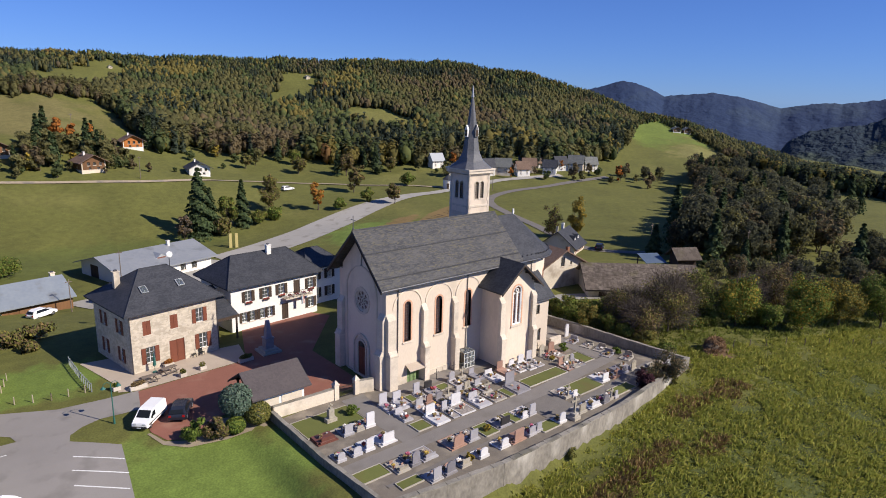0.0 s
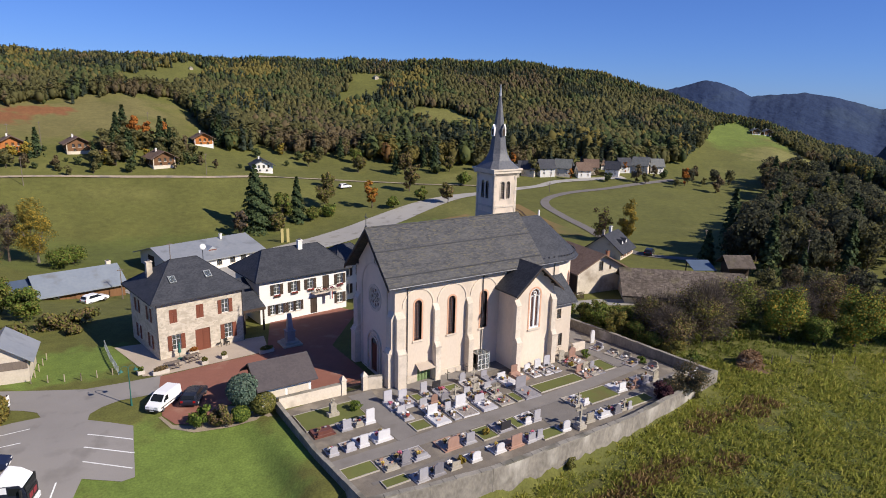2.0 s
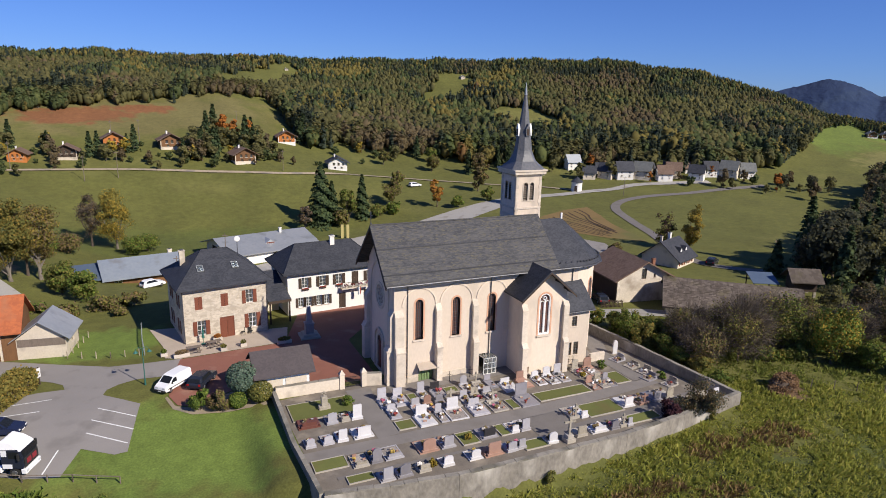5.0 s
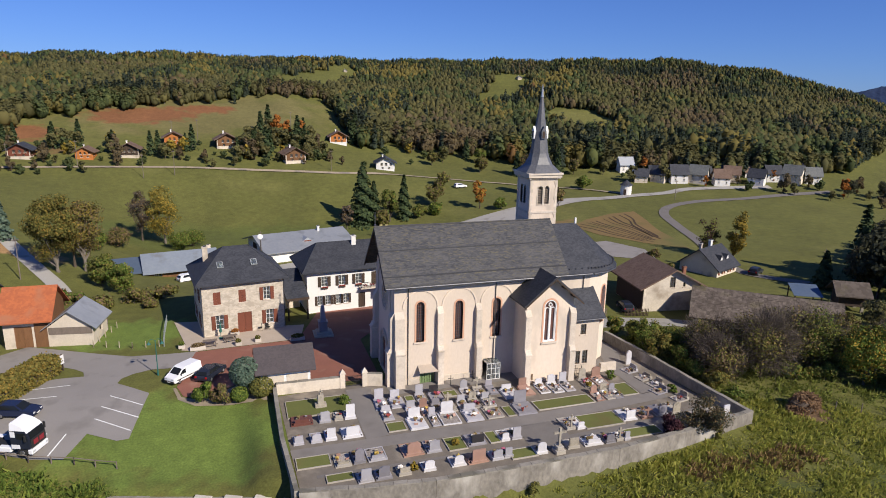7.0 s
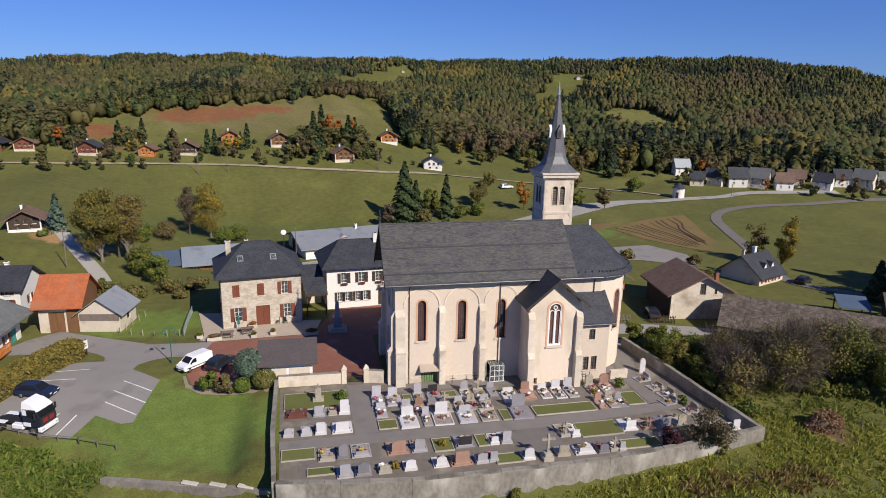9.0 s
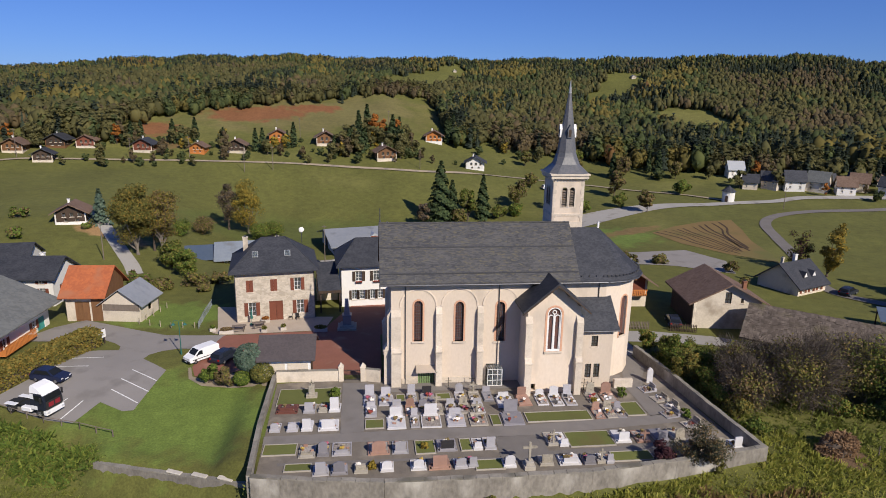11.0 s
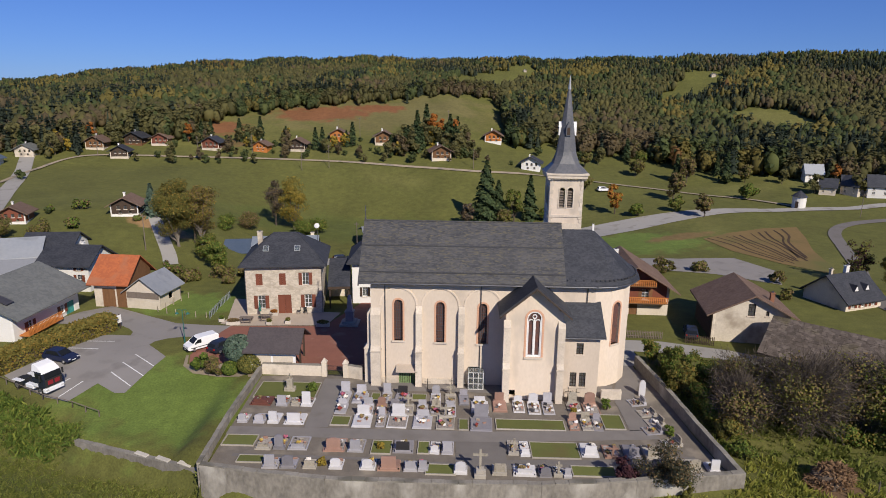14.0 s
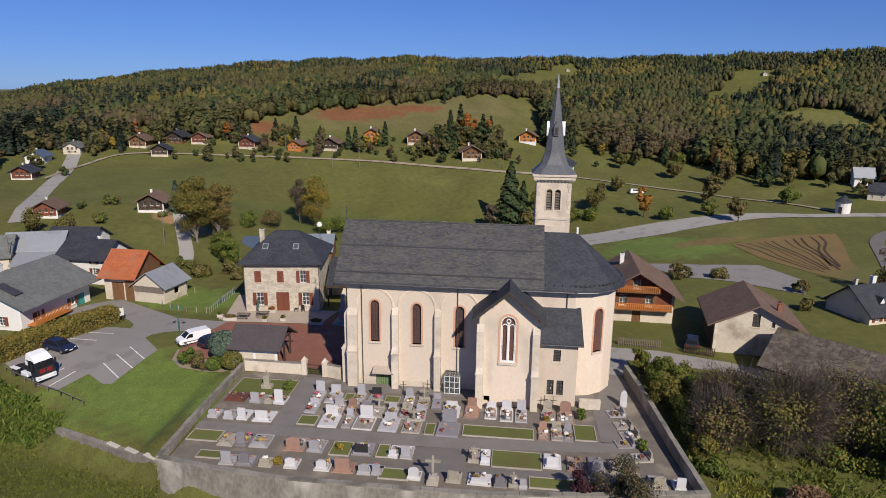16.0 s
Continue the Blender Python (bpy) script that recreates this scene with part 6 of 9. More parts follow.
for s in (-5.45, 5.45):
    bm = bmesh.new()
    cyl(bm, (s, -5.08, -0.1), (s, -5.08, 7.3), 0.05)
    part("downpipe", bm, ZINC, stone_house)
# balcony, lettering bars and flower boxes of the town hall
BX, FY = 3.3, -4.4
bm = bmesh.new()
box(bm, BX - 2.3, FY - 1.1, 3.3, BX + 2.3, FY - 0.002, 3.45)
bal = part("balcony", bm, ASHLAR, white_house, "stone balcony with iron rail and flowers")
bm = bmesh.new()
for i in range(20):
    x = BX - 2.2 + i * 4.4 / 19
    box(bm, x - 0.015, FY - 1.05, 3.45, x + 0.015, FY - 1.02, 4.3)
box(bm, BX - 2.25, FY - 1.06, 4.3, BX + 2.25, FY - 1.0, 4.36)
part("rail", bm, IRON, bal)
for x in (BX - 1.7, BX - 0.6, BX + 0.6, BX + 1.7):
    bm = bmesh.new()
    for i in range(12):
        bmesh.ops.create_icosphere(bm, subdivisions=1, radius=0.11, matrix=Matrix.Translation((x + (i % 6) * 0.12 - 0.3, FY - 1.17 + 0.06 * (i % 2), 4.1 - 0.1 * (i % 3))))
    part("bloom", bm, FLOWER_RED if x < BX else FLOWER_PINK, bal)
for x in (-4.4, -1.7, 0.9, 5.9):
    bm = bmesh.new()
    box(bm, x - 0.5, FY - 0.25, 3.72, x + 0.5, FY - 0.05, 3.9)
    fb = part("flower_box", bm, WOOD_DARK, white_house)
    bm = bmesh.new()
    for i in range(14):
        bmesh.ops.create_icosphere(bm, subdivisions=1, radius=0.1, matrix=Matrix.Translation((x - 0.42 + i * 0.065, FY - 0.2 + 0.05 * (i % 3), 3.93 + 0.06 * (i % 2))))
    part("bloom", bm, FLOWER_RED, fb)
for i, (x, w) in enumerate(((0.2, 0.35), (0.8, 1.5), (2.6, 0.5), (3.3, 1.5))):
    part("lettering", boxes((x, FY - 0.025, 5.98, x + w, FY - 0.003, 6.2)), FRAME_GREY, white_house)
bm = bmesh.new()
cyl(bm, (BX, FY - 0.15, 2.9), (BX + 0.4, FY - 1.3, 3.9), 0.03)
flag = part("flag_pole", bm, FRAME_WHITE, white_house)
for i, fm in enumerate((METAL_BLUE, FRAME_WHITE, FLOWER_RED)):
    part("flag_cloth", boxes((BX + 0.1 + i * 0.17, FY - 1.33, 2.3, BX + 0.26 + i * 0.17, FY - 1.3, 3.55)), fm, flag)
# covered passage between the stone house and the town hall
carport = thing("covered_passage", pose(30.5, 82.8, 0, 0, 0, 8), "open timber passage with dark slate lean-to roof", "shelter")
bm = bmesh.new()
slab(bm, [(-1.7, -3.4, 3.5), (1.6, -3.4, 3.5), (1.6, 3.2, 6.2), (-1.7, 3.2, 6.2)], 0.25)
part("roof", bm, SLATE, carport)
part("fascia", boxes((-1.7, -3.46, 3.1, 1.6, -3.41, 3.5)), WOOD_DARK, carport)
for x in (-1.4, 1.4):
    part("post", boxes((x - 0.1, -3.2, -0.2, x + 0.1, -3.0, 3.3)), WOOD_DARK, carport)
part("back_wall", boxes((-1.7, 2.6, -0.2, 1.6, 2.9, 5.6)), OLDWALL, carport)

# open-fronted shed on the square
shed = thing("village_shed", pose(27.3, 59.5, 0, 0, 0, 0), "small rendered shed with brown-grey tiled gable roof", "shed")
SL, SW, SH, SR = 5.4, 5.0, 2.9, 1.5
sm = sides(SL, SW)
bm = bmesh.new()
wall(bm, SL, SH, 0.25, [(1.4, 0.5, 0.9, 1.9, "rect")], sm["front"], -1)
part("wall", bm, FRAME_WHITE, shed)
for y in (-2.2, 0.0):
    part("post", boxes((2.5, y - 0.1, -0.2, 2.7, y + 0.1, SH + 0.2)), WOOD_DARK, shed)
part("tie_beam", boxes((2.5, -2.4, SH - 0.05, 2.7, 2.4, SH + 0.15)), WOOD_DARK, shed)
part("king_post", boxes((2.52, -0.1, SH + 0.16, 2.68, 0.1, SH + SR)), WOOD_DARK, shed)
for y in (-0.9, 0.9):
    part("panel", boxes((-2.4 + (y > 0) * 2.5, -2.56, 0.0, -0.2 + (y > 0) * 2.6, -2.51, 2.1)), CREAM, shed)
for x in (-2.5, 0, 2.5):
    part("post", boxes((x - 0.1, 2.25, -0.2, x + 0.1, 2.45, SH + 0.1)), WOOD_DARK, shed)
part("beam", boxes((-2.7, 2.2, SH - 0.1, 2.7, 2.5, SH + 0.12)), WOOD_DARK, shed)
for s in (-1, 1):
    bm = bmesh.new()
    e, k = SW / 2 + 0.6, SR / (SW / 2)
    slab(bm, [(-SL / 2 - 0.6, 0, SH + SR + 0.25), (SL / 2 + 0.6, 0, SH + SR + 0.25), (SL / 2 + 0.6, s * e, SH - k * 0.75 + 0.25), (-SL / 2 - 0.6, s * e, SH - k * 0.75 + 0.25)], 0.16)
    part("roof", bm, SHED_TILE, shed)
    bm = bmesh.new()
    slab(bm, [(-SL / 2 - 0.64, 0, SH + SR + 0.2), (-SL / 2 - 0.605, 0, SH + SR + 0.2), (-SL / 2 - 0.605, s * e, SH - k * 0.75 + 0.2), (-SL / 2 - 0.64, s * e, SH - k * 0.75 + 0.2)], 0.2)
    part("bargeboard", bm, WOOD_DARK, shed)

# war memorial
ob = thing("war_memorial", pose(33.6, 73.2, 0), "grey stone war memorial obelisk on steps", "monument")
part("step", boxes((-1.3, -1.3, -0.2, 1.3, 1.3, 0.3), (-0.95, -0.95, 0.3, 0.95, 0.95, 0.6), bevel=0.03), KERB, ob)
part("pedestal", boxes((-0.55, -0.55, 0.6, 0.55, 0.55, 1.9), (-0.65, -0.65, 1.9, 0.65, 0.65, 2.05), bevel=0.03), GRANITE_GREY, ob)
bm = bmesh.new()
bmesh.ops.create_cone(bm, cap_ends=True, segments=4, radius1=0.55, radius2=0.3, depth=2.2, matrix=pose(0, 0, 3.15, 0, 0, 45))
part("obelisk", bm, GRANITE_GREY, ob)

# outbuildings behind the square
mb = house("metal_roofed_hall", pose(36.6, 134.6, -3.6, 0, 0, 15), 19, 15, 2.6, 2.1, "long low hall with pale grey sheet-metal roof", WHITE, METAL_GREY,
    {"front": [(12.5, 1.2, 0.8, 2.2, "rect"), (15, 1.2, 0.8, 2.2, "rect"), (9.5, 1.2, 0.8, 2.2, "rect")]}, doors={"left": [(4.5, 3.0, 0.0, 2.6, "rect")]}, door_mat=WOOD_DARK, ohx=1.2, ohy=0.9, chimneys=[(4.2, -0.8, 4.0, 5.6, 0.5, 0.5, WHITE)], category="hall", frame_mat=WOOD_DARK)
bm = bmesh.new()
profile(bm, [(-1.6, 3.2), (1.6, 3.2), (0, 4.3)], -5.0, -2.2)
part("dormer", bm, METAL_GREY, mb)
part("dormer_face", boxes((-0.9, -5.02, 3.25, 0.9, -5.002, 3.7)), WOOD_RED, mb)
house("blue_roofed_workshop", pose(12.2, 119.3, -3.2, 0, 0, 10), 13, 9.0, 2.6, 2.2, "low workshop with faded blue-grey metal roof", WOOD, METAL_FADED,
    {"front": [(2.2, 1.3, 0.9, 2.1, "rect")]}, doors={"front": [(4.5, 1.6, 0.0, 2.2, "rect")]}, ohx=0.4, ohy=0.8, category="workshop", chimneys=[(5.5, 0.4, 4.2, 5.4, 0.7, 0.7)])
sp = thing("solar_shelter", pose(3.2, 116.2, -3.2, 0, 0, 10), "open shelter under dark blue roof panels", "shelter")
bm = bmesh.new()
slab(bm, [(-3.2, -2.8, 2.5), (3.2, -2.8, 2.5), (3.2, 2.4, 4.3), (-3.2, 2.4, 4.3)], 0.15)
part("roof", bm, METAL_BLUE, sp)
for x in (-2.9, 0, 2.9):
    part("post", boxes((x - 0.1, -2.5, -0.5, x + 0.1, -2.3, 2.5)), WOOD, sp)
part("back_wall", boxes((-3.1, 2.0, -0.5, 3.1, 2.2, 4.0)), CREAM, sp)

# the old farm group west of the square
hut = house("orange_roofed_barn", pose(-3.0, 81.6, 0, 0, 0, -2), 5.2, 6.8, 4.3, 2.8, "small rendered barn with orange clay-tile roof", CREAM, ORANGE_TILE,
    {}, doors={"front": [(2.2, 2.0, 0.0, 2.9, "rect")]}, ohx=0.6, ohy=0.9, category="barn")
part("board_wall", boxes((2.62, -3.3, 0.0, 2.7, 3.3, 4.3)), WOOD, hut)
bm = bmesh.new()
wall(bm, 6.2, [(0, 0.3), (3.1, 2.7), (6.2, 0.3)], 0.06, [], pose(2.68, -3.1, 4.3, 0, 0, 90), 0.0)
part("gable_cladding", bm, WOOD, hut)
part("board_wall", boxes((0.9, -3.5, 0.0, 2.6, -3.42, 4.0)), WOOD, hut)
lean = thing("grey_lean_to", pose(2.3, 80.4, 0, 0, 0, -8), "board-walled outbuilding with grey sheet-metal gable roof", "outbuilding")
for side, sm2 in sides(5.4, 5.6).items():
    bm = bmesh.new()
    ln = 5.4 if side in ("front", "back") else 5.1
    mm = sm2 if side in ("front", "back") else sm2 @ pose(0.25, 0, 0)
    tp = [(0, 2.6), (2.7, 4.6), (5.4, 2.6)] if side in ("front", "back") else 2.6
    wall(bm, ln, tp, 0.25, [(2.7, 1.2, 0.9, 1.9, "rect")] if side == "right" else [], mm, -0.5)
    part("wall", bm, CREAM if side in ("right", "front") else WOOD_GREY, lean)
for s in (-1, 1):
    bm = bmesh.new()
    slab(bm, [(0, -3.3, 4.85), (0, 3.2, 4.85), (s * 3.3, 3.2, 2.45), (s * 3.3, -3.3, 2.45)], 0.1)
    part("roof", bm, METAL_GREY, lean)
part("gable_cladding", boxes((-2.6, -2.84, 1.6, 2.6, -2.805, 2.55)), WOOD_GREY, lean)
house("white_farmhouse", pose(-14.2, 88.6, 0.6, 0, 0, -2), 8.0, 7.0, 4.0, 2.2, "white-rendered farmhouse with dark slate roof", WHITE, SLATE, {"front": [(6.4, 0.9, 1.0, 2.2, "rect"), (6.4, 0.8, 2.9, 3.7, "rect")], "right": [(2.5, 0.9, 1.0, 2.2, "rect")]}, shutters=WOOD_RED, ohx=0.7, ohy=0.7, chimneys=[(1.0, 0.6, 5.2, 6.6, 0.5, 0.5, WHITE)])
TEAL = mat("teal_paint", (0.06, 0.30, 0.27), (0.05, 0.25, 0.23), 0.6, 1, 8, 0.1)
farm = house("large_farmhouse", pose(-14.2, 71.0, -0.4, 0, 0, 87), 13.2, 12.4, 4.3, 2.8, "large white farmhouse with broad grey tiled roof", WHITE, GREY_TILE,
    {"left": [(9.0, 1.0, 1.0, 2.3, "rect"), (5.0, 1.0, 1.0, 2.3, "rect"), (6.4, 0.9, 3.6, 4.8, "rect")], "front": [(3.0, 1.0, 1.0, 2.3, "rect"), (9.5, 1.0, 1.0, 2.2, "rect")]}, ohx=1.0, ohy=1.6, shutters=WOOD_RED, doors={"front": [(11.2, 1.8, 0.0, 2.2, "rect")]}, door_mat=TEAL, chimneys=[(-2.2, 0.3, 6.6, 8.2, 0.7, 0.7, WHITE)])
bm = bmesh.new()
box(bm, -5.8, -7.6, 0.9, 1.0, -6.21, 1.05)
for i in range(26):
    box(bm, -5.75 + i * 0.26, -7.6, 1.05, -5.62 + i * 0.26, -7.55, 2.0)
box(bm, -5.8, -7.63, 2.0, 1.0, -7.52, 2.08)
part("balcony", bm, WOOD_ORANGE, farm, "brown slatted timber balcony")
bm = bmesh.new()
slab(bm, [(-6.0, -5.2, 5.27), (-4.6, -5.2, 5.27), (-4.6, -2.4, 6.48), (-6.0, -2.4, 6.48)], 0.06)
part("solar_panel", bm, GRANITE_DARK, farm, "dark roof solar panel")
for x, y, rot, L, W, H, rise, wm_, rm_, lab in (
    (-27, 92, 20, 9, 8, 3.2, 2.2, CREAM, METAL_GREY, "old barn with pale sheet-metal roof"),
    (-22, 95.5, 8, 8, 7, 3.6, 2.0, WHITE, SLATE, "white house with dark slate roof"),
    (-21, 86, 15, 8, 6, 3.4, 1.2, WHITE, PALE_METAL, "low outbuilding with cream sheet roof"),
    (-33, 86, 25, 10, 8, 3.4, 2.6, CREAM, GREY_TILE, "rendered barn with grey tiled roof")):
    house("farm_building", pose(x, y, ground(x, y), 0, 0, rot), L, W, H, rise, lab, wm_, rm_, {"front": [(2.0, 0.9, 1.0, 2.2, "rect"), (5.5, 0.9, 1.0, 2.2, "rect")]}, category="farm building", group="farm buildings")

# houses east of the church
barn = house("old_barn", pose(88.3, 73.9, -0.1, 0, 0, 82), 9.4, 9.6, 4.3, 2.5, "old lime-plastered barn with brown tiled roof", OLDWALL, BROWN_TILE,
    {"left": [(4.4, 0.9, 3.9, 5.6, "rect"), (6.4, 0.4, 4.0, 4.7, "rect")]}, ohx=0.9, ohy=1.0, frame_mat=WOOD_DARK, doors={"back": [(2.4, 2.4, 0.0, 2.4, "rect")]}, door_mat=WOOD_DARK, category="barn", roof_th=0.22, chimneys=[(-2.6, -2.9, 5.0, 6.6, 0.5, 0.5, CLAY)])
part("board_side", boxes((-4.6, 4.82, 0.2, 4.6, 4.9, 4.2)), WOOD_DARK, barn)
slate_barn = house("slab_roofed_barn", pose(97.0, 60.2, -0.2, 0, 0, -40), 19.0, 9.0, 2.0, 2.7, "long low barn under a rough stone-slab roof", OLDWALL, LAUZE,
    {}, doors={"front": [(2.5, 1.4, 0.0, 1.8, "rect"), (7.5, 1.2, 0.0, 1.8, "rect")]}, door_mat=WOOD_DARK, ohx=0.7, ohy=0.9, category="barn", roof_th=0.28)


def rough_slabs(parent, L, W, H, rise, ohx, ohy, th):
    """Irregular overlapping stone slabs over both roof planes of a barn."""
    dice2 = random.Random(8)
    k = rise / (W / 2)
    slope = math.atan(k)
    for s in (-1, 1):
        bm = bmesh.new()
        run = (W / 2 + ohy) / math.cos(slope)
        n = int(run / 0.31)
        for i in range(n):
            d = run - 0.15 - i * 0.31
            y, z = s * d * math.cos(slope), H + rise + th - d * math.sin(slope)
            x = -L / 2 - ohx
            while x < L / 2 + ohx - 0.3:
                w = dice2.uniform(0.25, 0.7)
                m = pose(x + w / 2, y, z + 0.03, -s * math.degrees(slope) + dice2.uniform(-3, 6) * s, dice2.uniform(-3, 3), dice2.uniform(-4, 4))
                t = dice2.uniform(0.04, 0.09)
                box(bm, -w / 2 + 0.01, -0.26, 0, min(w / 2, L / 2 + ohx - x - w / 2) - 0.01, 0.26, t, m)
                x += w
        tagged(part("slab_covering", bm, LAUZE, parent, "rough overlapping stone roof slabs"), kind="stuff")


rough_slabs(slate_barn, 19.0, 9.0, 2.0, 2.7, 0.7, 0.9, 0.28)
eh = house("small_dark_roofed_house", pose(110.2, 87.6, -0.2, 0, 0, 22), 7.6, 7.6, 1.9, 3.0, "small cream house with steep dark roof and dormers", CREAM, SLATE,
    {"front": [(1.4, 0.9, 0.6, 1.5, "rect"), (3.6, 0.9, 0.6, 1.5, "rect"), (5.8, 0.9, 0.6, 1.5, "rect")]}, ohx=0.5, ohy=0.6, shutters=WOOD_RED, chimneys=[(0.6, 0.4, 4.4, 6.0, 0.7, 0.5, WHITE), (-2.2, 0.8, 4.4, 5.6, 0.4, 0.4)])
for x in (-0.9, 1.4):
    bm = bmesh.new()
    profile(bm, [(x - 0.55, 2.9), (x + 0.55, 2.9), (x, 3.9)], -2.95, -1.2)
    d = part("dormer", bm, SLATE, eh)
    bm = bmesh.new()
    profile(bm, [(x - 0.42, 3.0), (x + 0.42, 3.0), (x, 3.75)], -2.97, -2.952)
    part("dormer_face", bm, FRAME_WHITE, d)
chw = house("timber_chalet", pose(75.0, 84.6, -0.2, 0, 0, 88), 10.0, 10.4, 4.6, 3.2, "brown timber chalet with carved balconies", CREAM, BROWN_TILE,
    {"left": [(3.0, 1.0, 2.6, 4.2, "rect"), (6.6, 1.0, 2.6, 4.2, "rect"), (4.8, 1.0, 5.2, 6.5, "rect")]}, doors={"left": [(5.0, 1.2, 0.0, 2.0, "rect")]}, ohx=1.6, ohy=1.2, shutters=WOOD, upper=WOOD_RED, upper_from=2.2, frame_mat=FRAME_WHITE, category="chalet", chimneys=[(2.0, 1.5, 6.6, 8.4, 0.6, 0.6, WHITE)])
for z, hw_ in ((2.3, 4.8), (4.9, 3.0)):
    bm = bmesh.new()
    box(bm, -6.3, -hw_, z, -5.06, hw_, z + 0.14)
    bl = part("balcony", bm, WOOD, chw, "brown timber balcony with slatted rail")
    bm = bmesh.new()
    for i in range(int(hw_ * 2 / 0.28)):
        box(bm, -6.28, -hw_ + 0.05 + i * 0.28, z + 0.14, -6.22, -hw_ + 0.22 + i * 0.28, z + 0.95)
    box(bm, -6.33, -hw_, z + 0.95, -6.18, hw_, z + 1.05)
    part("rail", bm, WOOD_ORANGE, bl)
gran = thing("timber_granary", pose(116.5, 62.5, 0.0, 0, 0, -30), "small dark log granary on stone piers", "granary")
part("log_wall", boxes((-1.9, -1.6, 1.0, 1.9, 1.6, 3.3)), WOOD_DARK, gran)
for x in (-1.7, 1.7):
    for y in (-1.4, 1.4):
        part("pier", boxes((x - 0.2, y - 0.2, -0.6, x + 0.2, y + 0.2, 1.0)), OLDSTONE, gran)
gable_roof(gran, 3.8, 3.2, 3.3, 1.2, 0.8, 0.9, LAUZE)
part("gable", boxes((-1.85, -0.7, 3.3, -1.7, 0.7, 3.9), (1.7, -0.7, 3.3, 1.85, 0.7, 3.9)), WOOD_DARK, gran)
tarp = thing("blue_roofed_shelter", pose(111.8, 66.5, 0.0, 0, 0, -30), "low open shelter with blue sheet roof", "shelter")
bm = bmesh.new()
slab(bm, [(-2.2, -2.0, 1.9), (2.2, -2.0, 1.9), (2.2, 2.0, 2.9), (-2.2, 2.0, 2.9)], 0.1)
part("roof", bm, METAL_BLUE, tarp)
for x in (-2, 2):
    for y in (-1.8, 1.8):
        part("post", boxes((x - 0.08, y - 0.08, -0.5, x + 0.08, y + 0.08, 1.9 if y < 0 else 2.7)), WOOD_DARK, tarp)


# ---- hillside chalets and the far village ----
def chalet(x, y, rot, w, base, top, roof, label, h=None, name="chalet", z=None, group="hillside chalets"):
    """A two-storey chalet, its gable towards the valley."""
    w *= 0.87
    h = h or w * 0.40
    zz = ground(x, y) if z is None else z
    return house(name, pose(x, y, zz, 0, 0, 90 + rot), w * 0.95, w, h, w * 0.27, label, base, roof,
        {"left": [(w * 0.3, w * 0.11, h * 0.12, h * 0.36, "rect"), (w * 0.66, w * 0.11, h * 0.12, h * 0.36, "rect"), (w * 0.25, w * 0.11, h * 0.55, h * 0.92, "rect"), (w * 0.5, w * 0.11, h * 0.55, h * 0.92, "rect"), (w * 0.75, w * 0.11, h * 0.55, h * 0.92, "rect")], "front": [(w * 0.3, w * 0.11, h * 0.3, h * 0.6, "rect")], "back": [(w * 0.5, w * 0.11, h * 0.3, h * 0.6, "rect")]},
        ohx=w * 0.16, ohy=w * 0.15, th=0.25, upper=top, upper_from=h * 0.12, category="chalet", group=group, bars=(1, 0), frame_mat=WOOD_DARK, chimneys=[(w * 0.15, w * 0.12, h + w * 0.15, h + w * 0.36, w * 0.07, w * 0.07, WHITE)])


CHALETS = [
    (61, 231.5, -5, 7.0, WHITE, WOOD_ORANGE, BROWN_TILE, "orange-clad chalet on a white base among spruces"),
    (72.5, 203.5, -10, 7.0, WHITE, WHITE, SLATE, "white house with dark gable roof in the meadow"),
    (21.5, 219, 5, 7.4, CREAM, WOOD, BROWN_TILE, "brown timber chalet on the slope"),
    (42, 204, 10, 7.4, CREAM, WOOD, BROWN_TILE, "brown chalet half hidden by trees"),
    (5, 220.5, 5, 6.6, WOOD_ORANGE, WOOD_ORANGE, BROWN_TILE, "bright orange timber chalet beside dark spruces"),
    (-7, 209, 0, 6.6, CREAM, WOOD_DARK, BROWN_TILE, "dark chalet with white base beside the lane"),
    (-18.5, 206, -5, 5.4, WOOD_ORANGE, WOOD_ORANGE, BROWN_TILE, "small orange chalet above the lane"),
    (-35, 205, 0, 6.6, CREAM, WOOD_RED, SLATE, "red-brown chalet with dark roof above the lane"),
    (-53, 206, 10, 6.2, CREAM, WOOD_RED, BROWN_TILE, "red-brown chalet above the lane"),
    (-61, 205, 0, 6.6, WOOD, WOOD_DARK, SLATE, "dark timber chalet with slate roof"),
    (-70, 197, 5, 6.6, CREAM, WOOD, BROWN_TILE, "brown and white chalet at the wood's edge"),
    (-59, 190, 15, 6.0, CREAM, WOOD_DARK, SLATE, "low dark-roofed chalet beside the lane"),
]
for c in CHALETS:
    chalet(*c)
for c in [
    (-23.3, 123.5, 12, 6.4, WHITE, WOOD_DARK, BROWN_TILE, "dark timber chalet with white base in the meadow"),
    (-41.5, 114, 15, 5.6, WHITE, WOOD_RED, BROWN_TILE, "red-brown timber chalet beside the road"),
    (-76.5, 151, 15, 6.0, WHITE, WOOD_RED, SLATE, "red-brown chalet with dark roof beside the road"),
    (-88, 171, 10, 6.0, WHITE, WHITE, METAL_BLUE, "white house with blue-grey roof"),
    (-85, 184, 10, 6.0, CREAM, CREAM, GREY_TILE, "cream house with grey roof at the wood's edge"),
]:
    chalet(*c)
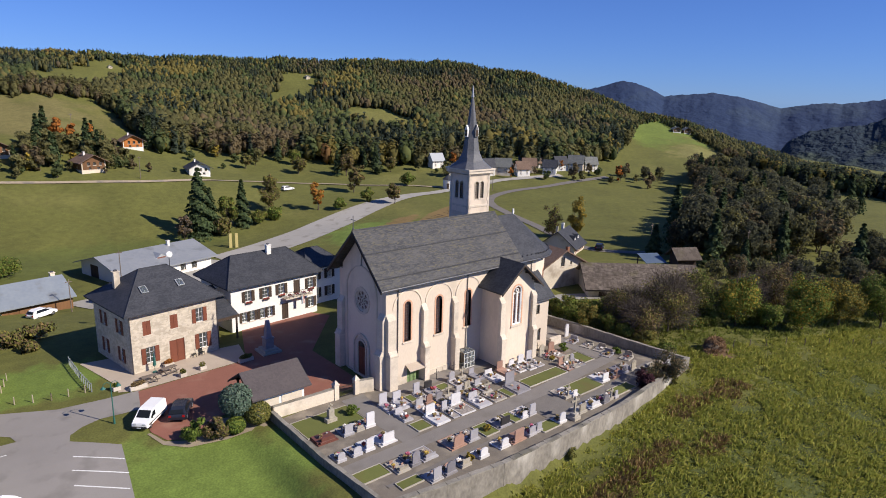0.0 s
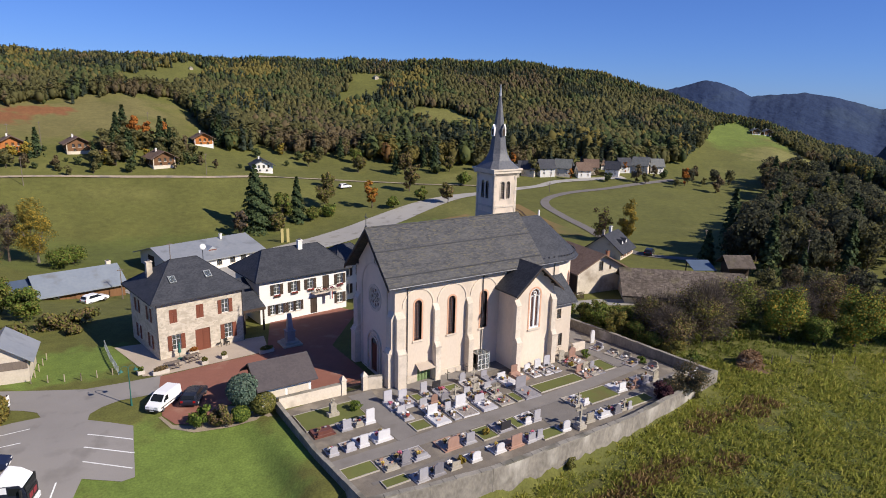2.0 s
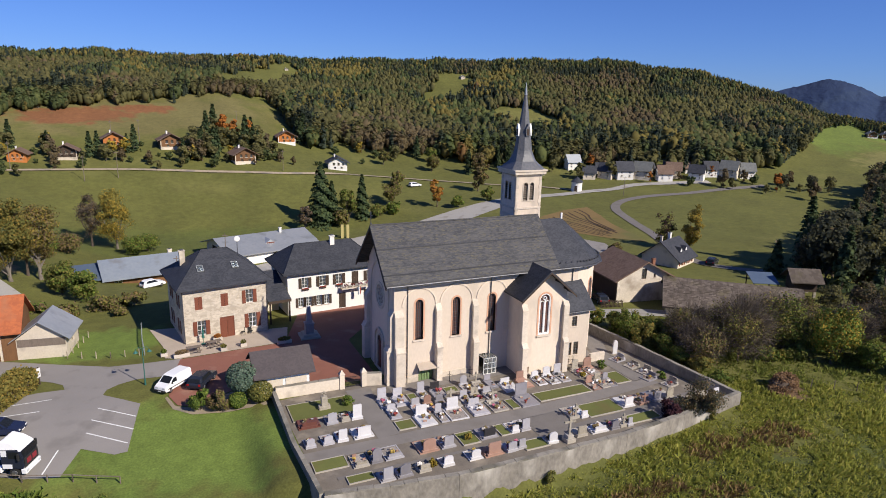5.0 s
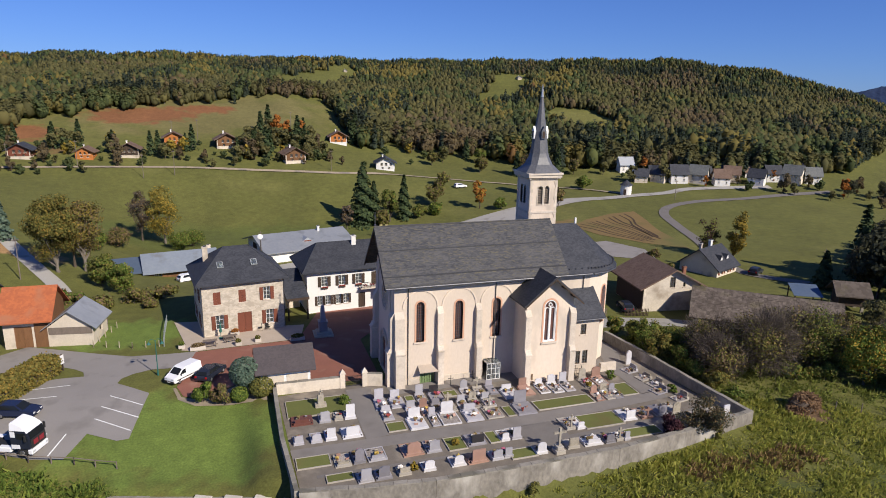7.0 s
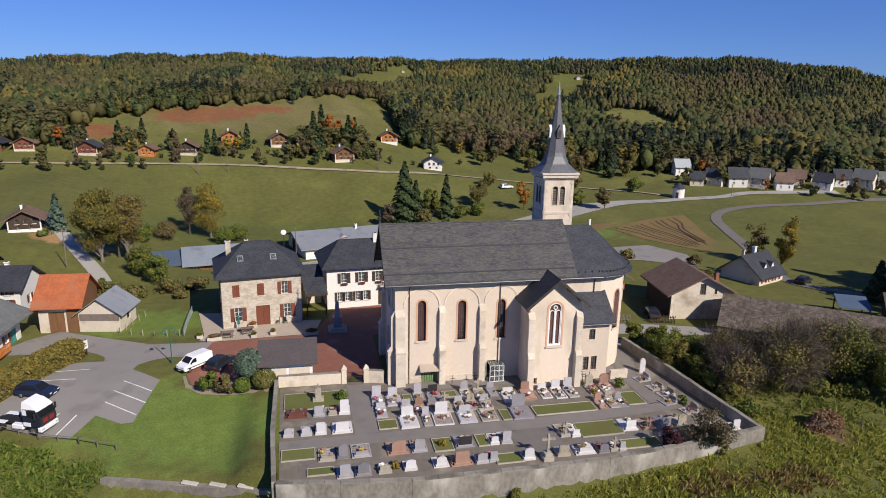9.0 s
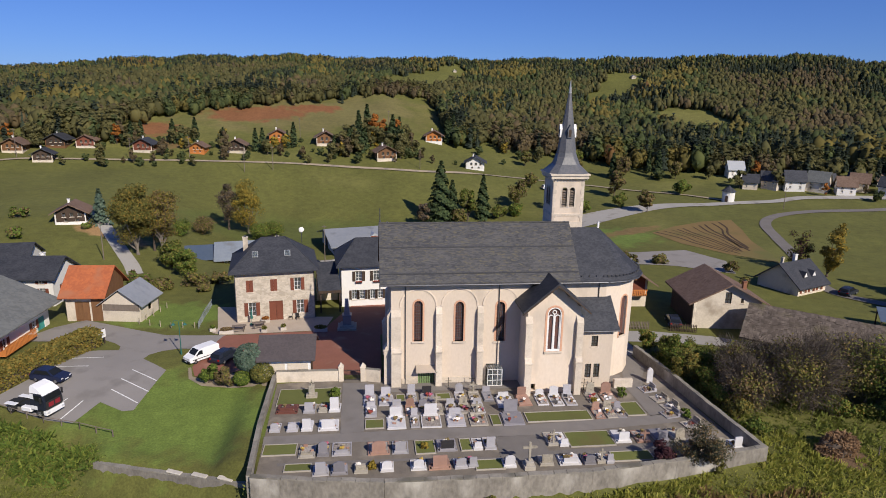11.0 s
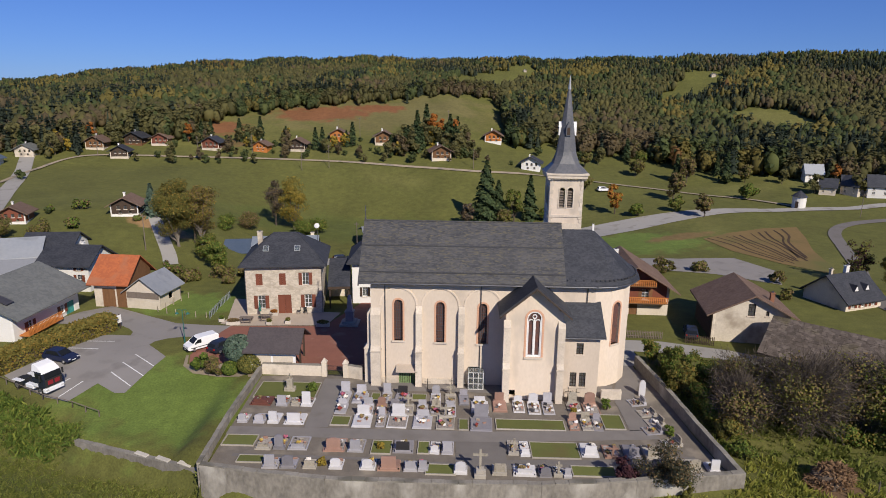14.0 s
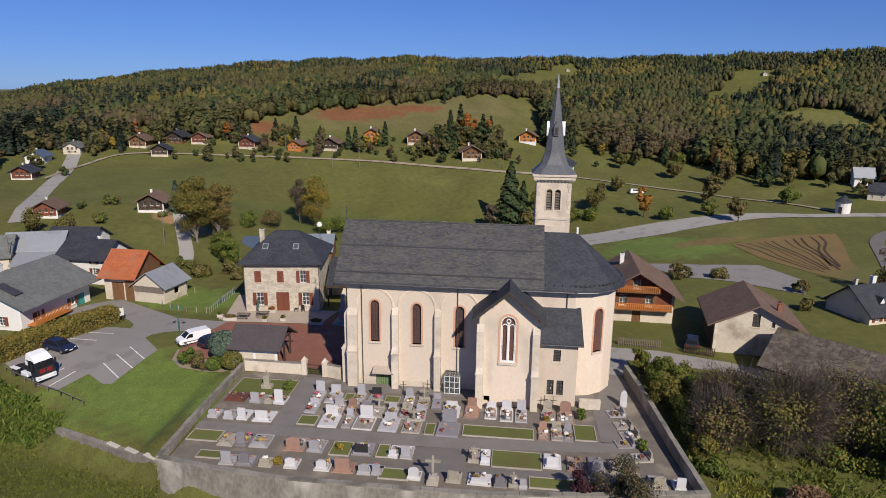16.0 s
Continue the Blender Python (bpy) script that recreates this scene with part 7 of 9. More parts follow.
VILLAGE = [(157, 188, 30, 7, WHITE, METAL_GREY, "long white hall with pale roof"), (155, 175, 10, 6, CREAM, SLATE, "grey-roofed village house"), (161, 173, -20, 7, CREAM, SLATE, "slate-roofed village house"), (166, 170, 20, 8, WHITE, SLATE, "white house with slate roof"), (172, 167, -10, 8, CREAM, GREY_TILE, "cream house with grey roof"), (177, 162, 15, 7, WHITE, BROWN_TILE, "white house with red doors and brown roof"), (183, 164, 0, 7, CREAM, BROWN_TILE, "cream house with brown roof"), (188, 158, -15, 7, WHITE, SLATE, "white gabled house with dark roof"), (196, 160, 20, 7, WHITE, SLATE, "white house with dark slate roof"), (201, 156, -20, 8, CREAM, GREY_TILE, "grey-roofed farmhouse"), (207, 154, 10, 7, WHITE, GREY_TILE, "white house at the village end"), (206, 166, 30, 6, WOOD, BROWN_TILE, "brown wooden barn above the village"), (163, 179, 15, 5, CREAM, SLATE, "small slate-roofed house"), (170, 174, -25, 6, WHITE, GREY_TILE, "white house with grey roof"), (178, 171, 35, 5, WOOD, SLATE, "dark wooden barn"), (186, 169, -10, 6, CREAM, SLATE, "cream house with slate roof"), (192, 166, 20, 5, WHITE, BROWN_TILE, "small white house with brown roof"), (199, 164, -30, 5, CREAM, SLATE, "cream farmhouse with slate roof"), (212, 160, 5, 6, WHITE, SLATE, "white house with dark roof")]
for x, y, rot, w, wm_, rm_, lab in VILLAGE:
    w *= 0.70
    h = w * 0.58
    house("village_house", pose(x, y, ground(x, y), 0, 0, rot - 40), w, w * 0.8, h, w * 0.46, lab + " in the far village", wm_, rm_,
        {"front": [(w * 0.25, w * 0.11, h * 0.2, h * 0.45, "rect"), (w * 0.75, w * 0.11, h * 0.2, h * 0.45, "rect"), (w * 0.25, w * 0.11, h * 0.6, h * 0.85, "rect"), (w * 0.75, w * 0.11, h * 0.6, h * 0.85, "rect")], "left": [(w * 0.3, w * 0.11, h * 0.5, h * 0.8, "rect"), (w * 0.6, w * 0.11, h * 0.5, h * 0.8, "rect")]},
        th=0.25, ohx=0.4, ohy=0.5, bars=(1, 0), group="far village houses", chimneys=[(w * 0.2, 0, h + w * 0.18, h + w * 0.36, 0.5, 0.5, WHITE)])
ch = thing("wayside_chapel", pose(140, 161, ground(140, 161), 0, 0, -45), "small white roadside chapel with grey cone roof", "chapel")
bm = bmesh.new()
cyl(bm, (0, 0, -1), (0, 0, 3.0), 1.7, n=14)
part("wall", bm, WHITE, ch)
bm = bmesh.new()
cyl(bm, (0, 0, 3.0), (0, 0, 4.6), 2.1, 0.1, 14)
part("roof", bm, SLATE, ch)
part("door", boxes((-0.4, -1.74, 0, 0.4, -1.55, 1.8)), WOOD_DARK, ch)

# ---- trees and shrubs ----
rng = np.random.default_rng(11)
HEARTS = {}


def leaf_quads(pts, size, heart=None, loose=0.7):
    """Small leaf-clump faces at the points; size: one for all, or one each. heart: the points that they face away from, more or less loosely."""
    n = len(pts)
    size = np.broadcast_to(size, (n,)) * rng.uniform(0.65, 1.35, n)
    nrm = rng.normal(size=(n, 3))
    nrm /= np.linalg.norm(nrm, axis=1)[:, None] + 1e-9
    if heart is not None:
        out = pts - heart
        out /= np.linalg.norm(out, axis=1)[:, None] + 1e-9
        nrm = out + nrm * loose
    a = np.cross(nrm, rng.normal(size=(n, 3)))
    a /= np.linalg.norm(a, axis=1)[:, None] + 1e-9
    b = np.cross(nrm, a)
    b /= np.linalg.norm(b, axis=1)[:, None] + 1e-9
    a, b = a * (size * 0.5)[:, None], b * (size * 0.5)[:, None]
    verts = np.stack([pts - a - b * 0.7, pts + a * 0.8 - b, pts + a + b * 0.8, pts - a * 0.7 + b], 1).reshape(-1, 3)
    return verts, np.arange(n * 4).reshape(-1, 4)


def blob_points(n, c, r, shell=0.55):
    """Points in an ellipsoid, thicker towards its skin."""
    d = rng.normal(size=(n, 3))
    d /= np.linalg.norm(d, axis=1)[:, None]
    return np.array(c) + d * np.array(r) * (shell + (1 - shell) * rng.random(n) ** 0.7)[:, None]


def crown_points(n, z0, h, r, clumps, rough=0.5):
    """A lumpy crown: clumps spread over an uneven ellipsoid, leaves round each."""
    c = blob_points(clumps, (0, 0, z0 + h / 2), (r * 0.72, r * 0.72, h * 0.40), rough)
    c[:, 0] *= rng.uniform(0.75, 1.2)
    c[:, :2] += rng.normal(0, 0.16, 2) * r * ((c[:, 2:3] - z0) / h)
    c[:, 2] += rng.normal(0, 0.07, clumps) * h
    cr = rng.uniform(0.22, 0.42, clumps) * r
    k = rng.integers(0, clumps, n)
    d = rng.normal(size=(n, 3))
    d /= np.linalg.norm(d, axis=1)[:, None]
    pts = c[k] + d * (cr[k] * rng.random(n) ** 0.45)[:, None] * np.array([1, 1, 0.8])
    HEARTS[id(pts)] = 0.7 * c[k] + 0.3 * c.mean(0)
    return pts, c


def spruce_points(n, h, r, z0=0.06):
    t = rng.random(n) ** 0.75
    tiers = 16
    tt = (np.floor(t * tiers) + rng.random(n) * 0.55) / tiers
    a = rng.random(n) * 2 * np.pi
    arm = np.floor(a / (2 * np.pi) * 9) * 2 * np.pi / 9 + tt * 17 + rng.normal(0, 0.16, n)
    rad = r * (1 - tt) ** 0.85 * (0.25 + 0.8 * rng.random(n) ** 0.6) * (0.85 + 0.3 * np.sin(arm * 3 + tt * 30))
    z = h * (z0 + (1 - z0) * tt) - rad * 0.28
    return np.stack([rad * np.cos(arm), rad * np.sin(arm), z], 1)


def trunk_mesh(h, r, tips, lean=0.0, thin=0.35):
    bm = bmesh.new()
    pts = [Vector((lean * math.sin(i * 1.3) * 0.3 + lean * i * 0.15, 0.12 * lean * math.cos(i * 2.1), h * i / 4)) for i in range(5)]
    for i in range(4):
        cyl(bm, pts[i] - Vector((0, 0, 0.3 if i == 0 else 0.02)), pts[i + 1], r * (1 - 0.17 * i), r * (1 - 0.17 * (i + 1)), 7)
    for j, t in enumerate(tips):
        t = Vector(t)
        s = pts[2 + j % 3] if h > 0 else Vector((0, 0, 0))
        mid = s.lerp(t, 0.5) + Vector((0, 0, -0.08 * (t - s).length)) + Vector((random.uniform(-1, 1), random.uniform(-1, 1), 0)) * 0.08 * (t - s).length
        cyl(bm, s, mid, r * thin, r * thin * 0.6, 5)
        cyl(bm, mid, t, r * thin * 0.6, r * thin * 0.15, 5)
        for _ in range(2):
            q = mid.lerp(t, random.uniform(0.2, 0.8))
            e = q + Vector((random.uniform(-1, 1), random.uniform(-1, 1), random.uniform(-0.1, 0.9))) * (t - s).length * 0.35
            cyl(bm, q, e, r * thin * 0.3, r * thin * 0.06, 4)
    return bm


def broadleaf(name, m, h, r, material, label, n=2600, leaf=0.34, clumps=26, bare=0.22, bark=None, z=None, category="tree", group="", density=1.0, second=None, twigs=0, limbs=16):
    """A deciduous tree: trunk, limbs to each clump, leaves with gaps between."""
    ob = thing(name, m, label, category, group)
    pts, c = crown_points(int(n * density), h * bare, h * (1 - bare), r, clumps)
    part("trunk", trunk_mesh(h * bare * 1.9, max(0.1, h * 0.024), [tuple(v) for v in c[:limbs]], lean=random.uniform(-0.6, 0.6)), bark or BARK, ob)
    split = int(len(pts) * (0.65 if second else 1))
    heart = HEARTS.pop(id(pts))
    raw_mesh("crown", *leaf_quads(pts[:split], leaf, heart[:split]), material, ob)
    if second:
        raw_mesh("crown", *leaf_quads(pts[split:], leaf, heart[split:]), second, ob)
    if twigs:
        tp, _ = crown_points(twigs, h * bare, h * (1 - bare), r * 1.02, clumps)
        raw_mesh("twig_spray", *twig_quads(tp, c), TWIG, ob)
    return ob


def twig_quads(pts, c):
    """Thin bare twigs that point outwards from the crown's heart."""
    n = len(pts)
    heart = c.mean(0)
    d = pts - heart
    d /= np.linalg.norm(d, axis=1)[:, None] + 1e-9
    d = d + rng.normal(0, 0.55, (n, 3)) + np.array([0, 0, 0.25])
    d /= np.linalg.norm(d, axis=1)[:, None]
    s = np.cross(d, rng.normal(size=(n, 3)))
    s /= np.linalg.norm(s, axis=1)[:, None] + 1e-9
    ln = rng.uniform(0.5, 1.3, n)[:, None]
    w = rng.uniform(0.012, 0.028, n)[:, None]
    verts = np.stack([pts - s * w, pts + s * w, pts + d * ln + s * w * 0.3, pts + d * ln - s * w * 0.3], 1).reshape(-1, 3)
    return verts, np.arange(n * 4).reshape(-1, 4)


def spruce_leaves(n, h, r, leaf):
    pts = spruce_points(n, h, r)
    return leaf_quads(pts, leaf, pts * np.array([0, 0, 1]) - np.array([0, 0, 0.9]), 0.6)


def spruce(name, m, h, r, label, n=2200, leaf=0.5, material=None, group=""):
    ob = thing(name, m, label, "tree", group)
    bm = bmesh.new()
    cyl(bm, (0, 0, -0.4), (0, 0, h * 0.97), h * 0.02, 0.02, 7)
    part("trunk", bm, BARK, ob)
    raw_mesh("crown", *spruce_leaves(n, h, r, leaf), material or LEAF_SPRUCE, ob)
    return ob


def shrub(name, x, y, r, h, material, label, n=900, leaf=0.16, group="", z=None, round_=False, category="shrub", second=None):
    ob = thing(name, pose(x, y, ground(x, y) if z is None else z), label, category, group)
    if round_:
        pts = blob_points(n, (0, 0, h * 0.52), (r, r, h * 0.5), 0.86)
        heart = np.zeros((n, 3)) + np.array([0, 0, h * 0.4])
    else:
        pts, _ = crown_points(n, 0.0, h, r, 14, 0.4)
        heart = HEARTS.pop(id(pts))
    pts[:, 2] = np.maximum(pts[:, 2], 0.05)
    for i in range(5):
        a = i * 1.26
        bm = bmesh.new()
        cyl(bm, (0.1 * math.cos(a), 0.1 * math.sin(a), -0.1), (r * 0.6 * math.cos(a), r * 0.6 * math.sin(a), h * 0.65), 0.035, 0.012, 5)
        part("stem", bm, BARK, ob)
    k = int(n * (0.6 if second else 1))
    raw_mesh("foliage", *leaf_quads(pts[:k], leaf, heart[:k]), material, ob)
    if second:
        raw_mesh("foliage", *leaf_quads(pts[k:], leaf, heart[k:]), second, ob)
    return ob


def at(x, y, turn=0.0, s=1.0):
    return pose(x, y, ground(x, y), 0, 0, turn) @ Matrix.Diagonal((s, s, s, 1))


# shrubs on the lawn by the shed
shrub("clipped_shrub", 18.5, 57.7, 1.4, 2.5, LEAF_GREEN, "rounded green garden shrub on the lawn", 2600, 0.14, "lawn shrubs")
shrub("clipped_shrub", 20.3, 56.9, 1.5, 2.6, LEAF_BROWN, "rounded reddish-brown garden shrub on the lawn", 2600, 0.14, "lawn shrubs", second=LEAF_OLIVE)
shrub("clipped_shrub", 22.3, 56.8, 1.0, 1.7, LEAF_GREEN, "low rounded green shrub on the lawn", 1500, 0.13, "lawn shrubs", round_=True)
shrub("clipped_shrub", 24.6, 56.7, 1.35, 2.3, LEAF_OLIVE, "rounded olive-green shrub on the lawn", 2200, 0.14, "lawn shrubs", round_=True)
ob = thing("clipped_tree", pose(23.0, 58.0, 0), "small clipped ball-headed tree with grey-green leaves", "tree")
bm = bmesh.new()
cyl(bm, (0, 0, -0.2), (0, 0, 1.6), 0.1, 0.08)
part("trunk", bm, BARK_PALE, ob)
raw_mesh("crown", *leaf_quads(np.concatenate([blob_points(3600, (0, 0, 2.55), (1.75, 1.75, 1.65), 0.85)]), 0.15, np.array([0, 0, 2.2])), LEAF_BLUEGREEN, ob)
# shrubs among the graves
for x, y, r in SHRUBS_LATER:
    shrub("grave_shrub", x, y, r, r * 1.5, LEAF_GREEN if r > 0.6 else LEAF_YELLOW, "small evergreen shrub beside the graves", 600, 0.13, "shrubs among the graves")
# the bush that leans over the south wall
shrub("wall_bush", 66.4, 36.6, 2.9, 3.7, LEAF_WOODDARK, "dark straggling bush leaning over the cemetery wall", 6000, 0.12, second=LEAF_BROWN)
shrub("wall_bush", 63.6, 36.9, 1.5, 2.4, LEAF_DARKRED, "dark red-leaved bush beside the cemetery wall", 1800, 0.16)
shrub("wall_plant", 46.9, 34.5, 0.7, 1.6, LEAF_OLIVE, "small plant rooted in the cemetery wall", 600, 0.12)
shrub("wall_plant", 68.4, 36.0, 0.8, 1.7, LEAF_OLIVE, "straggling plant at the foot of the wall", 700, 0.13)
# scrub between the cemetery and the lane
SCRUB = [(72.6, 61.6, 1.5, 3.6), (73.2, 59.0, 1.9, 4.2), (73.6, 56.2, 1.9, 4.0), (73.9, 53.2, 2.0, 3.8), (74.4, 50.2, 1.9, 3.4), (76.4, 57.6, 2.1, 3.8), (76.8, 54.4, 2.1, 3.6), (77.5, 51.6, 2.0, 3.2), (79.6, 56.4, 2.2, 3.2), (80.4, 53.2, 2.2, 3.2), (75.2, 47.4, 1.8, 2.8), (74.8, 44.4, 1.6, 2.4), (82.8, 55.4, 2.0, 2.8), (83.4, 51.6, 2.2, 3.0), (78.6, 47.4, 2.0, 2.6), (75.8, 60.8, 1.6, 3.0), (85.8, 57.6, 1.4, 2.2), (82.2, 48.0, 1.8, 2.2), (74.9, 41.4, 1.4, 1.8), (88.4, 50.0, 2.0, 2.6), (86.0, 44.0, 1.8, 2.2), (90.0, 43.0, 1.8, 2.4)]
for i, (x, y, r, h) in enumerate(SCRUB):
    shrub("scrub", x, y, r * 1.15, h, (LEAF_GREEN, LEAF_OLIVE, LEAF_GREEN, LEAF_HEDGE)[i % 4], ("dense green bramble scrub beside the wall", "olive scrub bush beside the wall", "leafy green bush beside the wall", "straggling olive scrub bush beside the wall")[i % 4], 3000, 0.15, "scrub bushes", second=(LEAF_HEDGE, LEAF_GREEN, LEAF_OLIVE, LEAF_OLIVE)[i % 4])
# orchard east of the cemetery
ORCHARD = [
    (82.4, 45.4, 7.8, 4.8, LEAF_OLIVE, LEAF_BROWN, "gnarled half-bare orchard tree with grey twigs", 0.5, 5500),
    (76.9, 46.0, 5.6, 3.2, LEAF_BROWN, LEAF_OLIVE, "half-bare grey orchard tree beside the wall", 0.32, 4600),
    (79.0, 50.2, 6.2, 3.8, LEAF_OLIVE, LEAF_BROWN, "half-bare brown orchard tree", 0.5, 4200),
    (87.0, 47.4, 7.6, 4.4, LEAF_OLIVE, LEAF_BROWN, "tall olive-brown orchard tree", 0.55, 4200),
    (91.4, 46.0, 7.4, 4.2, LEAF_OLIVE, LEAF_GREEN, "olive-green orchard tree in the grass", 0.75, 2400),
    (93.4, 40.4, 7.6, 3.8, LEAF_GREEN, LEAF_YELLOW, "leafy green orchard tree with yellow tips", 1.3, 0),
    (97.5, 41.6, 7.0, 3.2, LEAF_BROWN, LEAF_OLIVE, "thin grey-brown orchard tree", 0.3, 4000),
    (99.4, 33.6, 7.8, 3.8, LEAF_GREEN, LEAF_YELLOW, "broad yellow-green tree at the meadow edge", 1.3, 0),
    (96.0, 37.0, 4.0, 2.4, LEAF_GREEN, LEAF_OLIVE, "low leafy bush-like tree in rough grass", 0.9, 0),
    (95.5, 48.5, 5.4, 3.0, LEAF_OLIVE, LEAF_BROWN, "olive orchard tree near the barn", 0.7, 1800),
    (107.0, 31.0, 7.8, 3.8, LEAF_OLIVE, LEAF_YELLOW, "broad olive tree at the meadow edge", 1.2, 200),
    (105, 40, 8.0, 3.8, LEAF_BROWN, LEAF_OLIVE, "tall brown tree behind the orchard", 0.6, 2600),
    (113, 27, 8.4, 4.0, LEAF_GREEN, LEAF_OLIVE, "tall green tree at the meadow edge", 1.3, 0),
    (88.0, 51.4, 3.8, 2.4, LEAF_BROWN, LEAF_OLIVE, "brown bushy tree beside the slab-roofed barn", 0.4, 2400),
    (102.0, 51.0, 4.4, 2.6, LEAF_OLIVE, LEAF_BROWN, "small olive tree behind the barn", 1.0, 300),
]
for x, y, h, r, a, b, label, dens, tw in ORCHARD:
    broadleaf("orchard_tree", at(x, y, random.uniform(0, 360)), h, r, a, label, 9500, 0.17, 60, 0.14, BARK, group="orchard trees", density=dens, second=b, twigs=int(tw * 1.1))
# spruces and autumn trees beside the main road
for x, y, h, r, n in ((55.8, 157.5, 17.5, 4.6, 9500), (59.2, 159.5, 11.5, 2.8, 3600), (67.8, 160.0, 12.6, 2.5, 4200)):
    spruce("spruce", at(x, y), h, r, "tall dark green spruce beside the road", n, 0.46, group="roadside spruces")
for x, y, h, r, a, b in ((63.4, 158.5, 10.0, 2.8, LEAF_OLIVE, LEAF_GREEN), (60.4, 155.5, 4.5, 2.8, LEAF_OLIVE, LEAF_BROWN), (51.2, 155.0, 6.5, 2.2, TWIG, LEAF_BROWN), (72.5, 159.5, 3.4, 2.8, LEAF_OLIVE, LEAF_GREEN), (77.5, 160.5, 3.2, 2.6, LEAF_GREEN, LEAF_OLIVE), (79, 168, 8.5, 3.8, LEAF_OLIVE, LEAF_BROWN), (91, 161.5, 9.0, 2.4, LEAF_ORANGE, LEAF_YELLOW), (96, 158.0, 3.6, 2.2, LEAF_GREEN, LEAF_OLIVE), (87, 184, 5.4, 2.6, LEAF_OLIVE, LEAF_BROWN), (107, 203, 6.4, 3.0, LEAF_OLIVE, LEAF_BROWN), (110, 172, 9.0, 3.0, LEAF_BROWN, LEAF_OLIVE), (107, 160, 4.4, 2.4, LEAF_OLIVE, LEAF_GREEN), (112, 153, 6.5, 2.6, LEAF_BROWN, LEAF_OLIVE), (121, 194, 8.5, 3.4, LEAF_BROWN, LEAF_OLIVE), (92, 212, 6.5, 2.4, LEAF_OLIVE, LEAF_BROWN), (111, 214, 6, 2.6, LEAF_OLIVE, LEAF_GREEN), (138, 191, 6, 3, LEAF_OLIVE, LEAF_BROWN), (131, 172, 4.2, 3.2, LEAF_GREEN, LEAF_OLIVE)):
    broadleaf("field_tree", at(x, y, random.uniform(0, 360)), h, r, a, {LEAF_ORANGE: "slim orange-red autumn tree in the meadow", LEAF_GREEN: "low leafy green bush in the meadow", TWIG: "bare grey tree beside the road"}.get(a, "olive-brown autumn tree in the meadow"), 3000, 0.32, 26, 0.14, group="meadow trees", second=b)
# trees west of the square
for x, y, h, r, a, b, bare, n in ((-6.2, 109.0, 14.6, 4.8, LEAF_HEDGE, LEAF_OLIVE, 0.06, 5600), (-2.4, 111.0, 15.2, 4.4, LEAF_HEDGE, LEAF_BROWN, 0.12, 4800), (-4.4, 112.6, 11.0, 3.0, TWIG, LEAF_HEDGE, 0.2, 1100), (7.4, 144.5, 13.6, 4.6, LEAF_YELLOW, LEAF_OLIVE, 0.10, 3600), (2.6, 145.5, 11.5, 3.2, TWIG, LEAF_BROWN, 0.18, 1500), (-0.6, 134.5, 4.0, 3.4, LEAF_BROWN, LEAF_OLIVE, 0.06, 1300), (-3.8, 128.0, 3.4, 2.8, LEAF_GREEN, LEAF_OLIVE, 0.05, 1200), (13.5, 143, 4.0, 3.6, LEAF_GREEN, LEAF_OLIVE, 0.05, 1300), (1.2, 103.4, 5.4, 2.7, LEAF_OLIVE, LEAF_GREEN, 0.06, 1800), (4.6, 100.2, 5.2, 2.7, LEAF_GREEN, LEAF_OLIVE, 0.06, 2000), (11, 139, 4, 3, LEAF_GREEN, LEAF_OLIVE, 0.05, 1000), (-27.5, 99.5, 6.0, 2.4, LEAF_OLIVE, LEAF_BROWN, 0.1, 1300), (-38, 104, 5, 2.4, LEAF_OLIVE, LEAF_BROWN, 0.1, 1000)):
    broadleaf("garden_tree", at(x, y, random.uniform(0, 360)), h, r, a, {LEAF_YELLOW: "tall golden-yellow autumn tree", LEAF_GREEN: "rounded green garden tree", TWIG: "bare grey autumn tree", LEAF_ORANGE: "low orange-brown autumn bush"}.get(a, "tall half-bare olive-brown autumn tree"), int(n * 2.6), 0.21, 44, bare, BARK_PALE if h > 11.6 else BARK, group="garden trees", second=b)
spruce("blue_spruce", at(-17.6, 122.6), 7.5, 2.0, "pale blue-green spruce beside the chalet", 1800, 0.4, LEAF_BLUEGREEN)
for x, y, r, h in ((-29.5, 112.5, 2.0, 2.2), (-33.7, 123.6, 1.8, 2.4), (-38.9, 121, 1.2, 1.3), (-19.3, 119.4, 1.4, 1.4), (3.0, 92.0, 2.6, 2.0), (7.5, 94.0, 2.8, 2.2), (11.5, 96.0, 2.4, 2.4), (-1.5, 95.0, 2.2, 1.6), (9.5, 91.0, 1.6, 1.6), (93.5, 103.5, 2.0, 2.2), (104.5, 97.5, 1.8, 2.2), (87, 103, 2.4, 2.6), (101.5, 88, 1.4, 1.8)):
    shrub("garden_bush", x, y, r, h, LEAF_OLIVE if x > 2 else LEAF_GREEN, "bushy green garden shrub in rough grass" if x <= 2 else "olive-brown garden shrub in rough grass", 1300, 0.26, "garden bushes", second=LEAF_BROWN)
# larch and dark trees by the small house
broadleaf("larch", at(121.5, 93.5), 10.6, 2.7, LEAF_YELLOW, "broad golden larch beside the small house", 3600, 0.24, 40, 0.05, BARK, second=LEAF_HEDGE)
broadleaf("garden_tree", at(118.2, 97.0), 8.0, 2.8, LEAF_OLIVE, "dark bushy tree behind the small house", 2600, 0.22, 30, 0.05, BARK, second=LEAF_DARKRED)
spruce("pine", at(122.5, 72.5), 7.0, 2.0, "dark spruce near the granary", 2000, 0.45)


